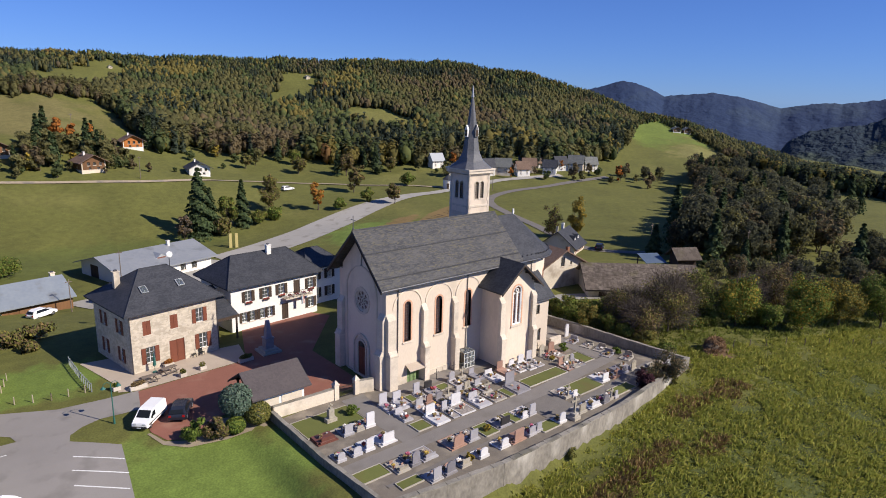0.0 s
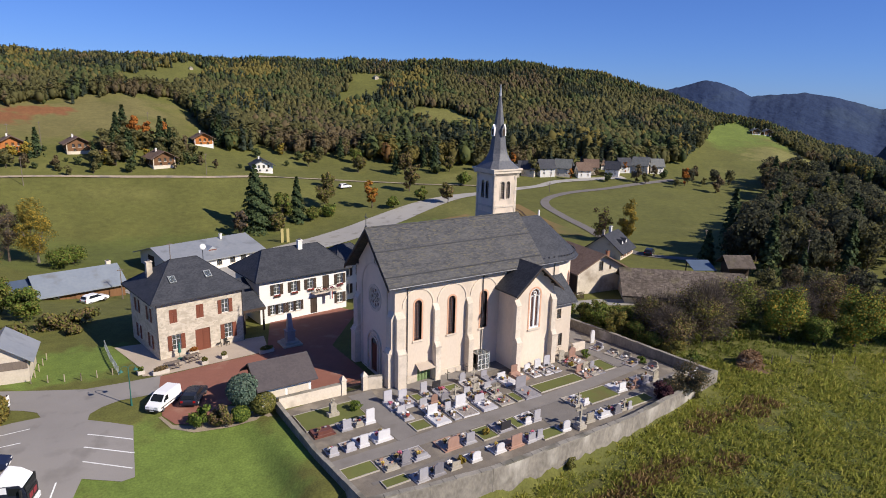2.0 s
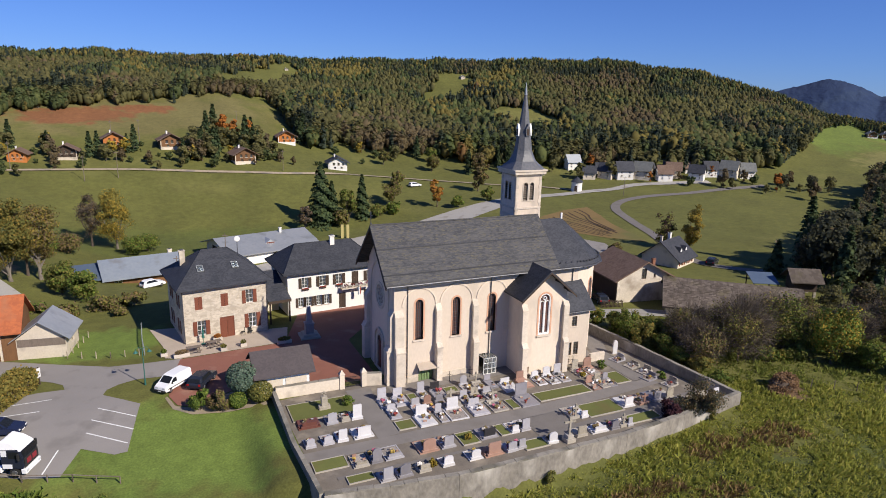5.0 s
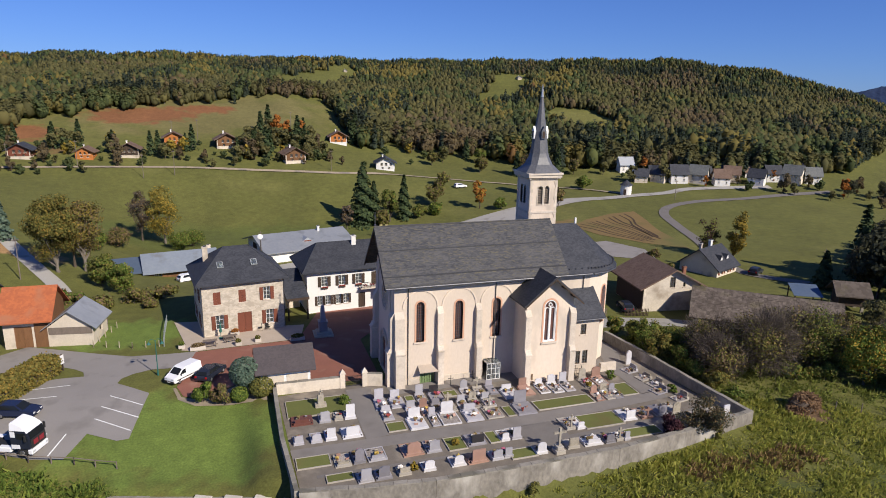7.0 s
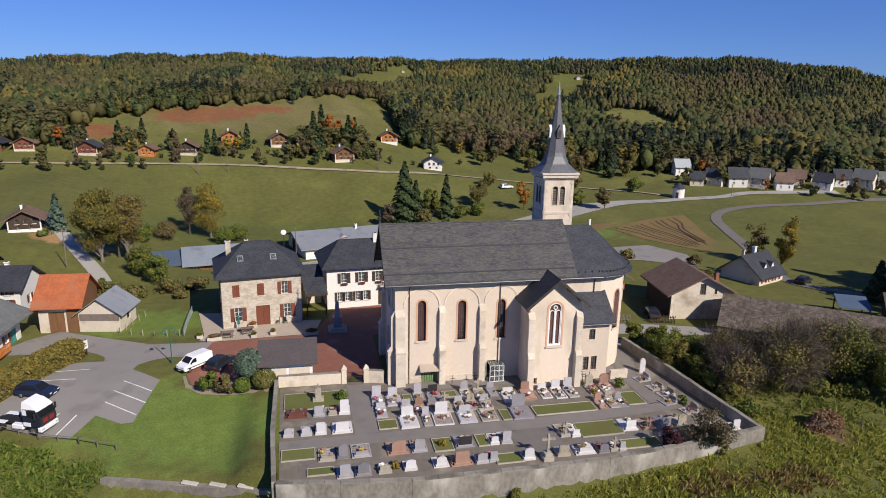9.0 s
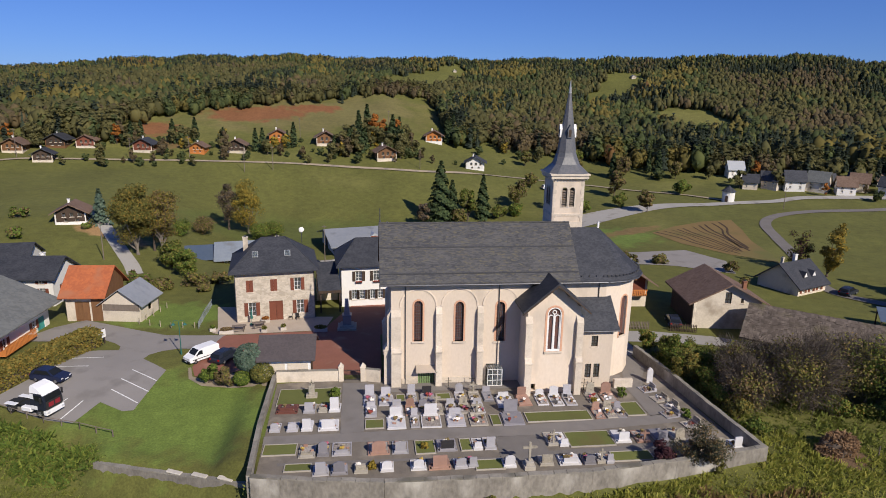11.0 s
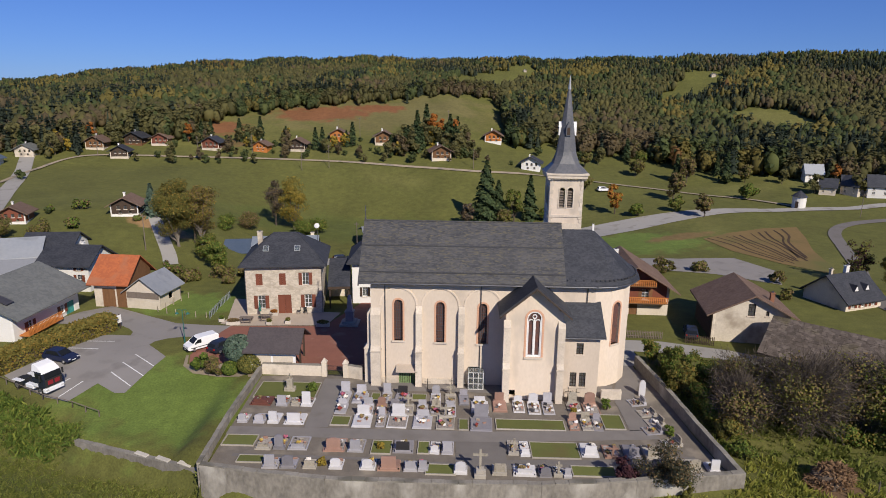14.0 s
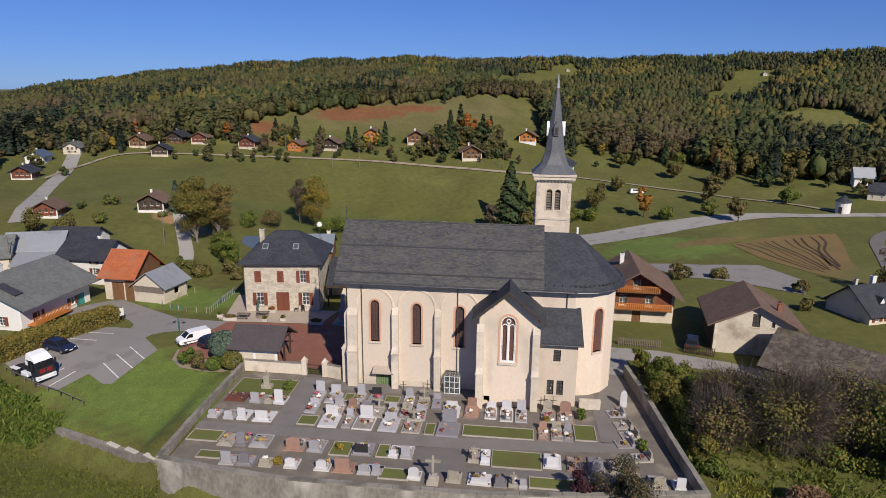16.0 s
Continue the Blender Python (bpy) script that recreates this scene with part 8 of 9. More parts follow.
# clipped hedge along the car park
def hedge():
    ob = thing("hedge", pose(0, 0, 0), "long clipped yellowing hedge beside the car park", "hedge")
    a, b = Vector((-6.5, 54.0)), Vector((1.4, 69.6))
    d = (b - a)
    nrm = Vector((-d.y, d.x)).normalized()
    n = 22000
    t, s, z = rng.random(n), rng.uniform(-1, 1, n), rng.random(n)
    face = rng.integers(0, 3, n)
    s = np.where(face == 0, np.where(s > 0, 1.0, -1.0) + rng.normal(0, 0.08, n), s)
    z = np.where(face == 0, z, 1 + rng.normal(0, 0.06, n))
    pts = np.stack([a.x + d.x * t + nrm.x * s * 1.3, a.y + d.y * t + nrm.y * s * 1.3, -0.9 + z * 2.5 + 0.4 * t], 1)
    raw_mesh("foliage", *leaf_quads(pts, 0.2), LEAF_HEDGE, ob)
    bm = bmesh.new()
    q = [a + nrm * 1.15, b + nrm * 1.15, b - nrm * 1.15, a - nrm * 1.15]
    prism(bm, [tuple(v) for v in q], -1.6, 1.25)
    part("core", bm, BARK, ob)


hedge()


# ---- the wooded hillside ----
def polar(az, r):
    return CX + r * math.sin(radians(az)), CY + r * math.cos(radians(az))


def wood_edge(az):
    """Where the woods begin, by bearing."""
    return np.interp(az, [-60, -48, -38, -33, -30, -27, -25, -22, -19, -18, -14.6, -11, -7.5, -3.9, -1.2, 2.5, 6.3, 7.8, 8.4, 9.9, 12.5, 16, 20.6, 23.2, 26, 30, 33, 38, 43, 46, 49, 50.2, 51, 52, 53, 54, 56, 58, 61, 66, 76],
                     [200, 205, 224, 230, 226, 224, 238, 236, 234, 252, 264, 270, 275, 278, 285, 293, 297, 285, 258, 243, 252, 247, 249, 241, 240, 238, 240, 241, 240, 244, 256, 262, 274, 296, 322, 350, 354, 340, 312, 272, 245])


def inside(px, py, outline_):
    odd = False
    for (ax, ay), (bx, by) in zip(outline_, outline_[1:] + outline_[:1]):
        if (ay > py) != (by > py) and px < (bx - ax) * (py - ay) / (by - ay) + ax:
            odd = not odd
    return odd


# grass clearings in the woods: outlines, each with the stretch below it that crowns would hide
CLEARINGS = [
    ([(45, 318), (50, 303), (68, 313), (88, 333), (84, 346), (64, 330)], 9),
    ([(134, 285), (150, 302), (160, 314), (174, 306), (168, 294), (150, 288)], 10),
    ([(156, 266), (161, 254), (174, 234), (187, 234), (181, 254), (170, 264)], 10),
    ([(185, 181), (189, 174), (199, 172), (196, 182)], 4),
    ([(224, 181), (226, 168), (236, 167), (234, 180)], 4),
    ([(-84, 219), (-80, 208), (-70, 210), (-70, 220)], 6),
]
# where dark spruces stand together: bearing, distance, half width in both
DARK_STANDS = [(29.5, 258, 4.5, 18), (50.3, 290, 1.6, 26), (9.6, 262, 1.1, 26), (34, 350, 5, 8), (-34, 250, 5, 30), (22.5, 312, 2.5, 8), (25.5, 318, 2.5, 12), (-9, 290, 4, 8), (3, 334, 5, 10), (36, 262, 2, 12), (46.5, 300, 1.5, 16), (42, 330, 2.5, 10)]


def clump_tree(x, y, z, h, per, conifer, leaf=1.0):
    """Leaf points, sizes and hearts of many trees at once, lumpy domes or cones."""
    k = len(x)
    if conifer:
        t = rng.random((k, per)) ** 0.8
        rad = (h * 0.17)[:, None] * (1 - t) ** 0.8 * (0.55 + 0.5 * rng.random((k, per)))
        a = rng.random((k, per)) * 2 * np.pi
        p = np.stack([x[:, None] + rad * np.cos(a), y[:, None] + rad * np.sin(a), z[:, None] + h[:, None] * (0.05 + 0.95 * t)], 2)
        heart = np.stack([np.repeat(x, per), np.repeat(y, per), p[..., 2].ravel() - np.repeat(h * 0.16, per)], 1)
        size = np.repeat(h * leaf * 1.0 / per ** 0.5, per)
    else:
        # a few lobes to each crown, leaves over the skin of each lobe
        lobes = 6
        d = rng.normal(size=(k, lobes, 3))
        d /= np.linalg.norm(d, axis=2)[..., None]
        d[..., 2] = np.linspace(-0.75, 0.95, lobes)[None, :] + rng.normal(0, 0.08, (k, lobes))
        wide = np.sqrt(np.clip(1.15 - d[..., 2:3] ** 2, 0.12, 1)) * rng.uniform(0.75, 1.2, (k, 1, 1))
        c = d * np.concatenate([0.19 * wide, 0.19 * wide, 0.30 * np.ones_like(wide)], 2) * h[:, None, None]
        c[..., 2] += 0.56 * h[:, None]
        pick = rng.integers(0, lobes, (k, per))
        ctr = np.take_along_axis(c, pick[..., None].repeat(3, 2), 1)
        e = rng.normal(size=(k, per, 3))
        e[..., 2] += 0.25
        e /= np.linalg.norm(e, axis=2)[..., None]
        p = ctr + e * (h * 0.15)[:, None, None] * rng.uniform(0.7, 1.15, (k, per, 1))
        base = np.stack([x, y, z], 1)[:, None, :]
        p = p + base
        heart = (0.55 * ctr + base + np.array([0, 0, 0.20]) * h[:, None, None]).reshape(-1, 3)
        size = np.repeat(h * leaf * 1.0 / per ** 0.5, per)
    return p.reshape(-1, 3), size, heart


def canopy_mesh(x, y, z, h, conifer):
    """The closed inner crowns of many trees at once, each a small uneven dome or cone."""
    k = len(x)
    if conifer:
        turn = rng.uniform(0, 6.28, k)
        a = np.arange(5) * 2 * np.pi / 5
        rows = []
        for rad, lift in ((0.17, 0.08), (0.11, 0.45)):
            q = rad * rng.uniform(0.75, 1.2, (k, 5)) * h[:, None]
            rows.append(np.stack([x[:, None] + q * np.cos(a + turn[:, None]), y[:, None] + q * np.sin(a + turn[:, None]), z[:, None] + h[:, None] * (lift + rng.uniform(-0.04, 0.04, (k, 5)))], 2))
        tip = np.stack([x, y, z + h], 1)[:, None, :]
        verts = np.concatenate(rows + [tip], 1)
        tris = [(i, (i + 1) % 5, 5 + i) for i in range(5)] + [((i + 1) % 5, 5 + (i + 1) % 5, 5 + i) for i in range(5)] + [(5 + i, 5 + (i + 1) % 5, 10) for i in range(5)]
    else:
        bm = bmesh.new()
        bmesh.ops.create_icosphere(bm, subdivisions=1, radius=1.0)
        unit = np.array([v.co[:] for v in bm.verts])
        tris = [tuple(v.index for v in f.verts) for f in bm.faces]
        bm.free()
        turn = rng.uniform(0, 6.28, k)
        c, s_ = np.cos(turn)[:, None], np.sin(turn)[:, None]
        ux, uy, uz = unit[:, 0] * c - unit[:, 1] * s_, unit[:, 0] * s_ + unit[:, 1] * c, np.repeat(unit[None, :, 2], k, 0)
        d = np.stack([ux, uy, uz], 2) * rng.uniform(0.72, 1.25, (k, len(unit), 1))
        wide = rng.uniform(0.2, 0.33, k)
        verts = np.stack([x, y, z + 0.52 * h], 1)[:, None, :] + d * np.stack([wide * h, wide * h, 0.49 * h], 1)[:, None, :]
    n = verts.shape[1]
    faces = (np.array(tris)[None] + (np.arange(k) * n)[:, None, None]).reshape(-1, 3)
    return verts.reshape(-1, 3), faces


def woods():
    n = 130000
    az = rng.uniform(-58, 80, n)
    r = np.sqrt(rng.uniform(200 ** 2, 374 ** 2, n))
    x, y = CX + r * np.sin(np.radians(az)), CY + r * np.cos(np.radians(az))
    keep = r > wood_edge(az) + 3 * np.sin(az * 3.1) + rng.normal(0, 2, n)
    for ring_, below in CLEARINGS:
        xs_, ys_ = [q[0] for q in ring_], [q[1] for q in ring_]
        near_ = (x > min(xs_) - 25) & (x < max(xs_) + 25) & (y > min(ys_) - 25) & (y < max(ys_) + 25) & keep
        for i in np.nonzero(near_)[0]:
            u = ((x[i] - CX) / r[i], (y[i] - CY) / r[i])
            wob = 1.6 * math.sin(x[i] * 0.5 + y[i] * 0.3)
            keep[i] = not any(inside(x[i] + u[0] * d_ + wob, y[i] + u[1] * d_ - wob, ring_) for d_ in (0, below * 0.33, below * 0.67, below))
    f = np.array([noise.noise(Vector((px * 0.018, py * 0.018, 0.5))) for px, py in zip(x, y)])
    g = np.array([noise.noise(Vector((px * 0.05, py * 0.05, 4.5))) for px, py in zip(x, y)])
    h2 = np.array([noise.noise(Vector((px * 0.028, py * 0.028, 11.5))) for px, py in zip(x, y)])
    far = np.clip((r - 232) / 128, 0, 1)
    height = (7.6 - 5.3 * far ** 0.8) * rng.uniform(0.55, 1.3, n) * (1 + 0.35 * g)
    # thin out so that crowns touch but do not pile up
    cell = {}
    chosen = []
    for i in np.nonzero(keep)[0]:
        w_ = 2.2 - 0.92 * far[i]
        k = (int(x[i] / w_), int(y[i] / w_), int(far[i] * 4))
        if k not in cell:
            cell[k] = 1
            chosen.append(i)
    chosen = np.array(chosen)
    u = rng.random(len(chosen))
    dark = np.zeros(len(chosen))
    for a_, r_, wa_, wr_ in DARK_STANDS:
        dark = np.maximum(dark, np.exp(-((az[chosen] - a_) / wa_) ** 2 - ((r[chosen] - r_) / wr_) ** 2))
    con = (u < 0.95 * dark) | (f[chosen] + 0.5 * g[chosen] > 0.20) & (u < 0.5) | (u < 0.06) | ((far[chosen] > 0.9) & (u < 0.5)) | ((az[chosen] > 62) & (u < 0.6))
    hue = 1.0 * g[chosen] + 0.8 * h2[chosen] + rng.normal(0, 0.16, len(chosen))
    groups = {"spruce": con, "brown": ~con & (hue < -0.58), "olive": ~con & (hue >= -0.58) & (hue < 0.08), "green": ~con & (hue >= 0.08) & (hue < 0.42), "yellow": ~con & (hue >= 0.42) & (hue < 1.02), "orange": ~con & (hue >= 1.02)}
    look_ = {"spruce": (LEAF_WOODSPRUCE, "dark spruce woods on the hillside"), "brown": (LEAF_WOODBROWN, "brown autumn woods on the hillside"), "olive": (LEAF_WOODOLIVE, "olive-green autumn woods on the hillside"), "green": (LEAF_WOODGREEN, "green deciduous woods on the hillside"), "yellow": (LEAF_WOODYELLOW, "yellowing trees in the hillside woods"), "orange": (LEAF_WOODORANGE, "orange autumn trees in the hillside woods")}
    for key, mask in groups.items():
        sets = []
        for near, per in ((True, 80), (False, 9)):
            idx = chosen[mask & ((r[chosen] < wood_edge(az[chosen]) + 12) == near)]
            if len(idx):
                z = np.array([ground(x[i], y[i]) for i in idx])
                sets.append(clump_tree(x[idx], y[idx], z, height[idx] * (1.12 if key == "spruce" else 1), per, key == "spruce", 1.0 if near else 0.5))
        pts, size, hearts = (np.concatenate(q) for q in zip(*sets))
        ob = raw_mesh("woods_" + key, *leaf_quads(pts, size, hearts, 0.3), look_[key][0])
        tagged(ob, look_[key][1], "woods", kind="stuff")
        idx = chosen[mask]
        z = np.array([ground(x[i], y[i]) for i in idx])
        shrink = np.where(r[idx] < wood_edge(az[idx]) + 12, 0.8, 1.0) * (1.12 if key == "spruce" else 1)
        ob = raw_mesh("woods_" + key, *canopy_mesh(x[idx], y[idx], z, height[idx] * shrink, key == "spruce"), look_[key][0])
        ob.data.shade_smooth()
        tagged(ob, look_[key][1], "woods", kind="stuff")
    # bare trunks along the lower edge of the woods
    bm = bmesh.new()
    edge = [i for i in chosen if r[i] < wood_edge(az[i]) + 10]
    for i in edge[:420]:
        cyl(bm, (x[i], y[i], ground(x[i], y[i]) - 0.3), (x[i], y[i], ground(x[i], y[i]) + height[i] * 0.8), 0.10, 0.05, 5)
    tagged(link_mesh("woods_trunks", bm, BARK_PALE), "pale trunks at the edge of the woods", "woods", kind="stuff")


woods()


# groups of trees among the chalets and on the valley's east side
MODELS = {
    "spruce": spruce("hill_spruce", at(44, 214), 9.0, 2.0, "dark spruce among the hillside chalets", 560, 0.62, group="trees among the chalets"),
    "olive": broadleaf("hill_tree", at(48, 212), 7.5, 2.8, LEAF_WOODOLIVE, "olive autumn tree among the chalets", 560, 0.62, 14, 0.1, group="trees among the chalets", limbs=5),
    "brown": broadleaf("hill_tree", at(52, 214), 7.0, 2.6, LEAF_WOODBROWN, "brown autumn tree among the chalets", 560, 0.62, 14, 0.1, group="trees among the chalets", limbs=5),
    "orange": broadleaf("hill_tree", at(47, 222), 8.0, 2.6, LEAF_ORANGE, "orange autumn tree among the chalets", 560, 0.62, 14, 0.1, group="trees among the chalets", limbs=5),
    "green": broadleaf("hill_tree", at(33, 199), 4.6, 2.0, LEAF_WOODGREEN, "green garden tree among the chalets", 520, 0.55, 18, 0.05, group="trees among the chalets", limbs=5),
    "yellow": broadleaf("hill_tree", at(28, 206), 5.0, 2.0, LEAF_YELLOW, "yellow autumn tree among the chalets", 520, 0.55, 18, 0.08, group="trees among the chalets", limbs=5),
}
KINDS = ("spruce", "olive", "brown", "orange", "green", "yellow")
spots = [(45, 218, 0, 1.2), (33, 223, 0, 1.2), (36, 230, 0, 1.1), (31, 217, 1, 1.0), (39, 226, 3, 1.1), (42, 222, 3, 0.9), (47, 221, 1, 1.0), (50, 226, 1, 0.9), (48, 212, 0, 0.9), (27, 207, 2, 1.0), (30, 205, 2, 1.1), (33, 208, 1, 1.1), (47, 206, 1, 0.8), (51, 206, 4, 0.7), (54, 205, 2, 0.5), (58, 203, 2, 0.4), (67.5, 233, 0, 1.1), (69, 238, 0, 1.2), (11, 214, 0, 0.9), (9, 213, 0, 0.7), (-1, 209, 0, 0.8), (1, 211, 0, 0.9), (-25, 213, 4, 1.1), (-22, 216, 0, 0.9), (-12, 210, 1, 0.7), (13, 219, 4, 0.5), (28, 221, 1, 0.9), (-41, 206, 1, 0.7), (-45, 209, 3, 0.8), (-47, 203, 4, 0.6), (-66, 201, 1, 0.8), (-74, 201, 3, 0.9), (-76, 193, 4, 1.3), (-79, 197, 1, 1.3), (-82, 193, 5, 1.3), (-87, 191, 1, 1.2), (-91, 186, 1, 1.3), (-95, 178, 1, 1.1), (-69, 156, 4, 0.7), (-83, 163, 1, 0.9), (-92, 158, 0, 1.0), (-96, 165, 2, 1.0), (-66, 119, 1, 0.9), (-62, 112, 2, 0.8), (-52, 106, 1, 0.7), (-48, 103, 4, 0.6), (-24, 129, 4, 0.55), (-38, 119, 4, 0.4), (66, 205, 4, 0.4), (84, 212, 4, 0.5), (-14, 203, 4, 0.4), (-28, 203, 4, 0.5)]
# thick groves round the brown chalets
for cx_, cy_, rx_, ry_, k_ in ((40, 217, 11, 11, 34), (29, 210, 5, 5, 9), (48, 209, 5, 5, 8), (-26, 212, 6, 5, 9), (-45, 212, 9, 6, 14), (-66, 205, 9, 6, 12), (6, 213, 5, 2, 5), (-13, 213, 5, 4, 6), (69, 237, 4, 7, 9), (-84, 190, 9, 9, 16), (98, 222, 22, 6, 9), (128, 196, 12, 7, 7)):
    for q in range(k_):
        a_, d_ = random.uniform(0, 6.283), math.sqrt(random.random())
        spots.append((cx_ + rx_ * d_ * math.cos(a_), cy_ + ry_ * d_ * math.sin(a_), random.choice((0, 1, 1, 2, 4, 4, 5, 1, 0)), random.uniform(0.6, 1.05)))
HOMES = [(c[0], c[1]) for c in CHALETS] + [(157, 190)]
for q in range(60):
    a_ = random.uniform(-24, 8)
    spots.append((*polar(a_, random.uniform(206, 224)), random.choice((1, 1, 2, 4, 4, 2, 1)), random.uniform(0.3, 0.8)))
spots = [q for q in spots if all(math.hypot(q[0] - hx, q[1] - hy) > 4.6 and not (abs(q[0] - hx) < 2.6 and 0 < hy - q[1] < 8) for hx, hy in HOMES)]
for x, y, k, s in spots:
    copy_thing(MODELS[KINDS[k]], at(x, y, random.uniform(0, 360), s * random.uniform(0.9, 1.1)))
# red-brown tree line about the village
for i in range(26):
    a, r = 31.5 + i * 0.85, 229 + 8 * math.sin(i * 1.7)
    x, y = polar(a, r)
    copy_thing(MODELS[KINDS[(1, 2, 4, 1, 3, 2)[i % 6]]], at(x, y, i * 50, 0.7 + 0.25 * math.sin(i * 2.3)))
# wood east of the fields
EAST = {
    "spruce": spruce("valley_spruce", at(150, 72), 13, 2.8, "tall dark spruce in the valley wood", 1000, 0.6, group="valley wood"),
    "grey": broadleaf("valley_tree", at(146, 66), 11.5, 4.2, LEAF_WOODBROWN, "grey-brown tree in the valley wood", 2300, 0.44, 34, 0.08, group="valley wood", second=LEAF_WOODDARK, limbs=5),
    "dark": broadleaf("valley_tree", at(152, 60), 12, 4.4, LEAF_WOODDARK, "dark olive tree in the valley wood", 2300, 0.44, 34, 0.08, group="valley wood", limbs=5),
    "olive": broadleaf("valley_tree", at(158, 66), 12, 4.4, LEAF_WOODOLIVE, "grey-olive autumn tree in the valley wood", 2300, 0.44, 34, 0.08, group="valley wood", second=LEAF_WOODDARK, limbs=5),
}
EDGE = [(134, 71), (127, 60), (133, 52), (148, 47), (170, 52), (200, 70), (232, 100), (250, 124), (236, 127), (205, 106), (176, 91), (154, 81)]


taken = []
for _ in range(5000):
    px, py = random.uniform(122, 252), random.uniform(46, 128)
    if inside(px, py, EDGE) and all((px - qx) ** 2 + (py - qy) ** 2 > 4.2 ** 2 for qx, qy in taken):
        taken.append((px, py))
        far_ = math.hypot(px - CX, py - CY)
        copy_thing(EAST[("dark", "grey", "olive", "dark", "olive", "grey", "spruce", "dark")[len(taken) % 8]], at(px, py, random.uniform(0, 360), random.uniform(0.72, 1.05) * (1.0 if far_ > 128 else 0.8)))
for x, y, k, s in ((132.5, 74, "spruce", 1.15), (127, 65.5, "dark", 1.05), (135, 69.5, "dark", 1.15), (123.5, 60, "spruce", 0.95), (139, 75, "grey", 1.1), (130.5, 61, "olive", 1.05), (128.5, 70, "grey", 0.8), (142, 72, "spruce", 1.1), (150, 82, "grey", 0.55), (214, 134, "dark", 0.5), (219, 131, "olive", 0.5), (205, 138, "dark", 0.5), (120, 52, "spruce", 0.62), (136, 38, "spruce", 0.9), (142, 36, "dark", 0.7), (126, 36, "dark", 0.62), (119, 32, "grey", 0.65), (131, 30, "olive", 0.7), (124, 45, "grey", 0.55), (115, 51, "grey", 0.55), (112, 46, "olive", 0.6), (118, 41, "dark", 0.6), (109, 52, "olive", 0.5), (150, 40, "olive", 0.5), (146, 38, "dark", 0.7), (152, 35, "olive", 0.7), (158, 38, "grey", 0.65), (164, 34, "dark", 0.7), (150, 30, "spruce", 0.8), (140, 32, "olive", 0.7), (157, 30, "dark", 0.75), (170, 37, "olive", 0.6), (133, 33, "grey", 0.65), (127, 28, "dark", 0.7), (121, 24, "olive", 0.7), (138, 26, "dark", 0.8), (144, 42, "grey", 0.6), (160, 43, "olive", 0.6), (128, 40, "olive", 0.6), (112, 36, "grey", 0.55), (205, 62, "dark", 0.6), (214, 70, "dark", 0.7), (222, 64, "spruce", 0.7), (230, 80, "dark", 0.8), (238, 72, "spruce", 0.8)):
    copy_thing(EAST[k], at(x, y, random.uniform(0, 360), s))

# ---- vehicles ----
CAR_WHITE = mat("white_car_paint", (0.80, 0.80, 0.80), (0.76, 0.76, 0.77), 0.25, 0.5, 4, 0, vary=0)
CAR_DARK = mat("dark_blue_car_paint", (0.018, 0.022, 0.035), (0.025, 0.03, 0.045), 0.25, 0.5, 4, 0, vary=0)
CAR_BLUE = mat("blue_car_paint", (0.018, 0.025, 0.06), (0.016, 0.022, 0.05), 0.25, 0.5, 4, 0, vary=0)
RUBBER = mat("tyre_rubber", (0.018, 0.018, 0.018), (0.025, 0.025, 0.025), 0.9, 4, 20, 0.1, vary=0)
RIM = mat("wheel_metal", (0.35, 0.35, 0.36), (0.28, 0.28, 0.29), 0.35, 4, 20, 0, metal=0.8, vary=0)
LAMP_GLASS = mat("headlight", (0.55, 0.56, 0.58), (0.48, 0.49, 0.5), 0.15, 4, 20, 0, vary=0)
TAIL_RED = mat("tail_light", (0.35, 0.01, 0.01), (0.30, 0.01, 0.01), 0.2, 4, 20, 0, vary=0)
DARK_GLASS = mat("tinted_glass", (0.012, 0.014, 0.016), (0.016, 0.018, 0.02), 0.06, 4, 20, 0, vary=0)
BLACK = mat("black_plastic", (0.02, 0.02, 0.02), (0.028, 0.028, 0.028), 0.6, 4, 20, 0.05, vary=0)
TRUCK_RED = mat("red_truck_paint", (0.28, 0.02, 0.03), (0.22, 0.02, 0.03), 0.3, 2, 8, 0, vary=0)


def wheel(parent, x, y, r, w):
    bm = bmesh.new()
    cyl(bm, (x, y - w / 2, r), (x, y + w / 2, r), r, n=20)
    es = [e for e in bm.edges if abs((e.verts[0].co - e.verts[1].co).y) < 1e-4]
    bmesh.ops.bevel(bm, geom=es, offset=r * 0.12, segments=2, affect="EDGES")
    t = part("wheel", bm, RUBBER, parent)
    bm = bmesh.new()
    s = 1 if y > 0 else -1
    cyl(bm, (x, y + s * (w / 2 - 0.02), r), (x, y + s * (w / 2 + 0.015), r), r * 0.62, r * 0.55, 16)
    for i in range(5):
        a = i * 2 * math.pi / 5
        box(bm, -0.02, -0.012, 0, 0.02, 0.012, r * 0.5, Matrix.Translation((x, y + s * (w / 2 + 0.02), r)) @ Matrix.Rotation(a, 4, "Y"))
    part("rim", bm, RIM, t)


def body_mesh(side, half, tuck=0.12):
    """A car body: side outline (x, z, narrowing 0..1) drawn across the width."""
    bm = bmesh.new()
    a = [bm.verts.new((x, half * (1 - tuck * k), z)) for x, z, k in side]
    b = [bm.verts.new((x, -half * (1 - tuck * k), z)) for x, z, k in side]
    bm.faces.new(a)
    bm.faces.new(b[::-1])
    for i in range(len(side)):
        j = (i + 1) % len(side)
        bm.faces.new((a[j], a[i], b[i], b[j]))
    bmesh.ops.bevel(bm, geom=bm.edges[:], offset=0.05, segments=2, affect="EDGES")
    return bm


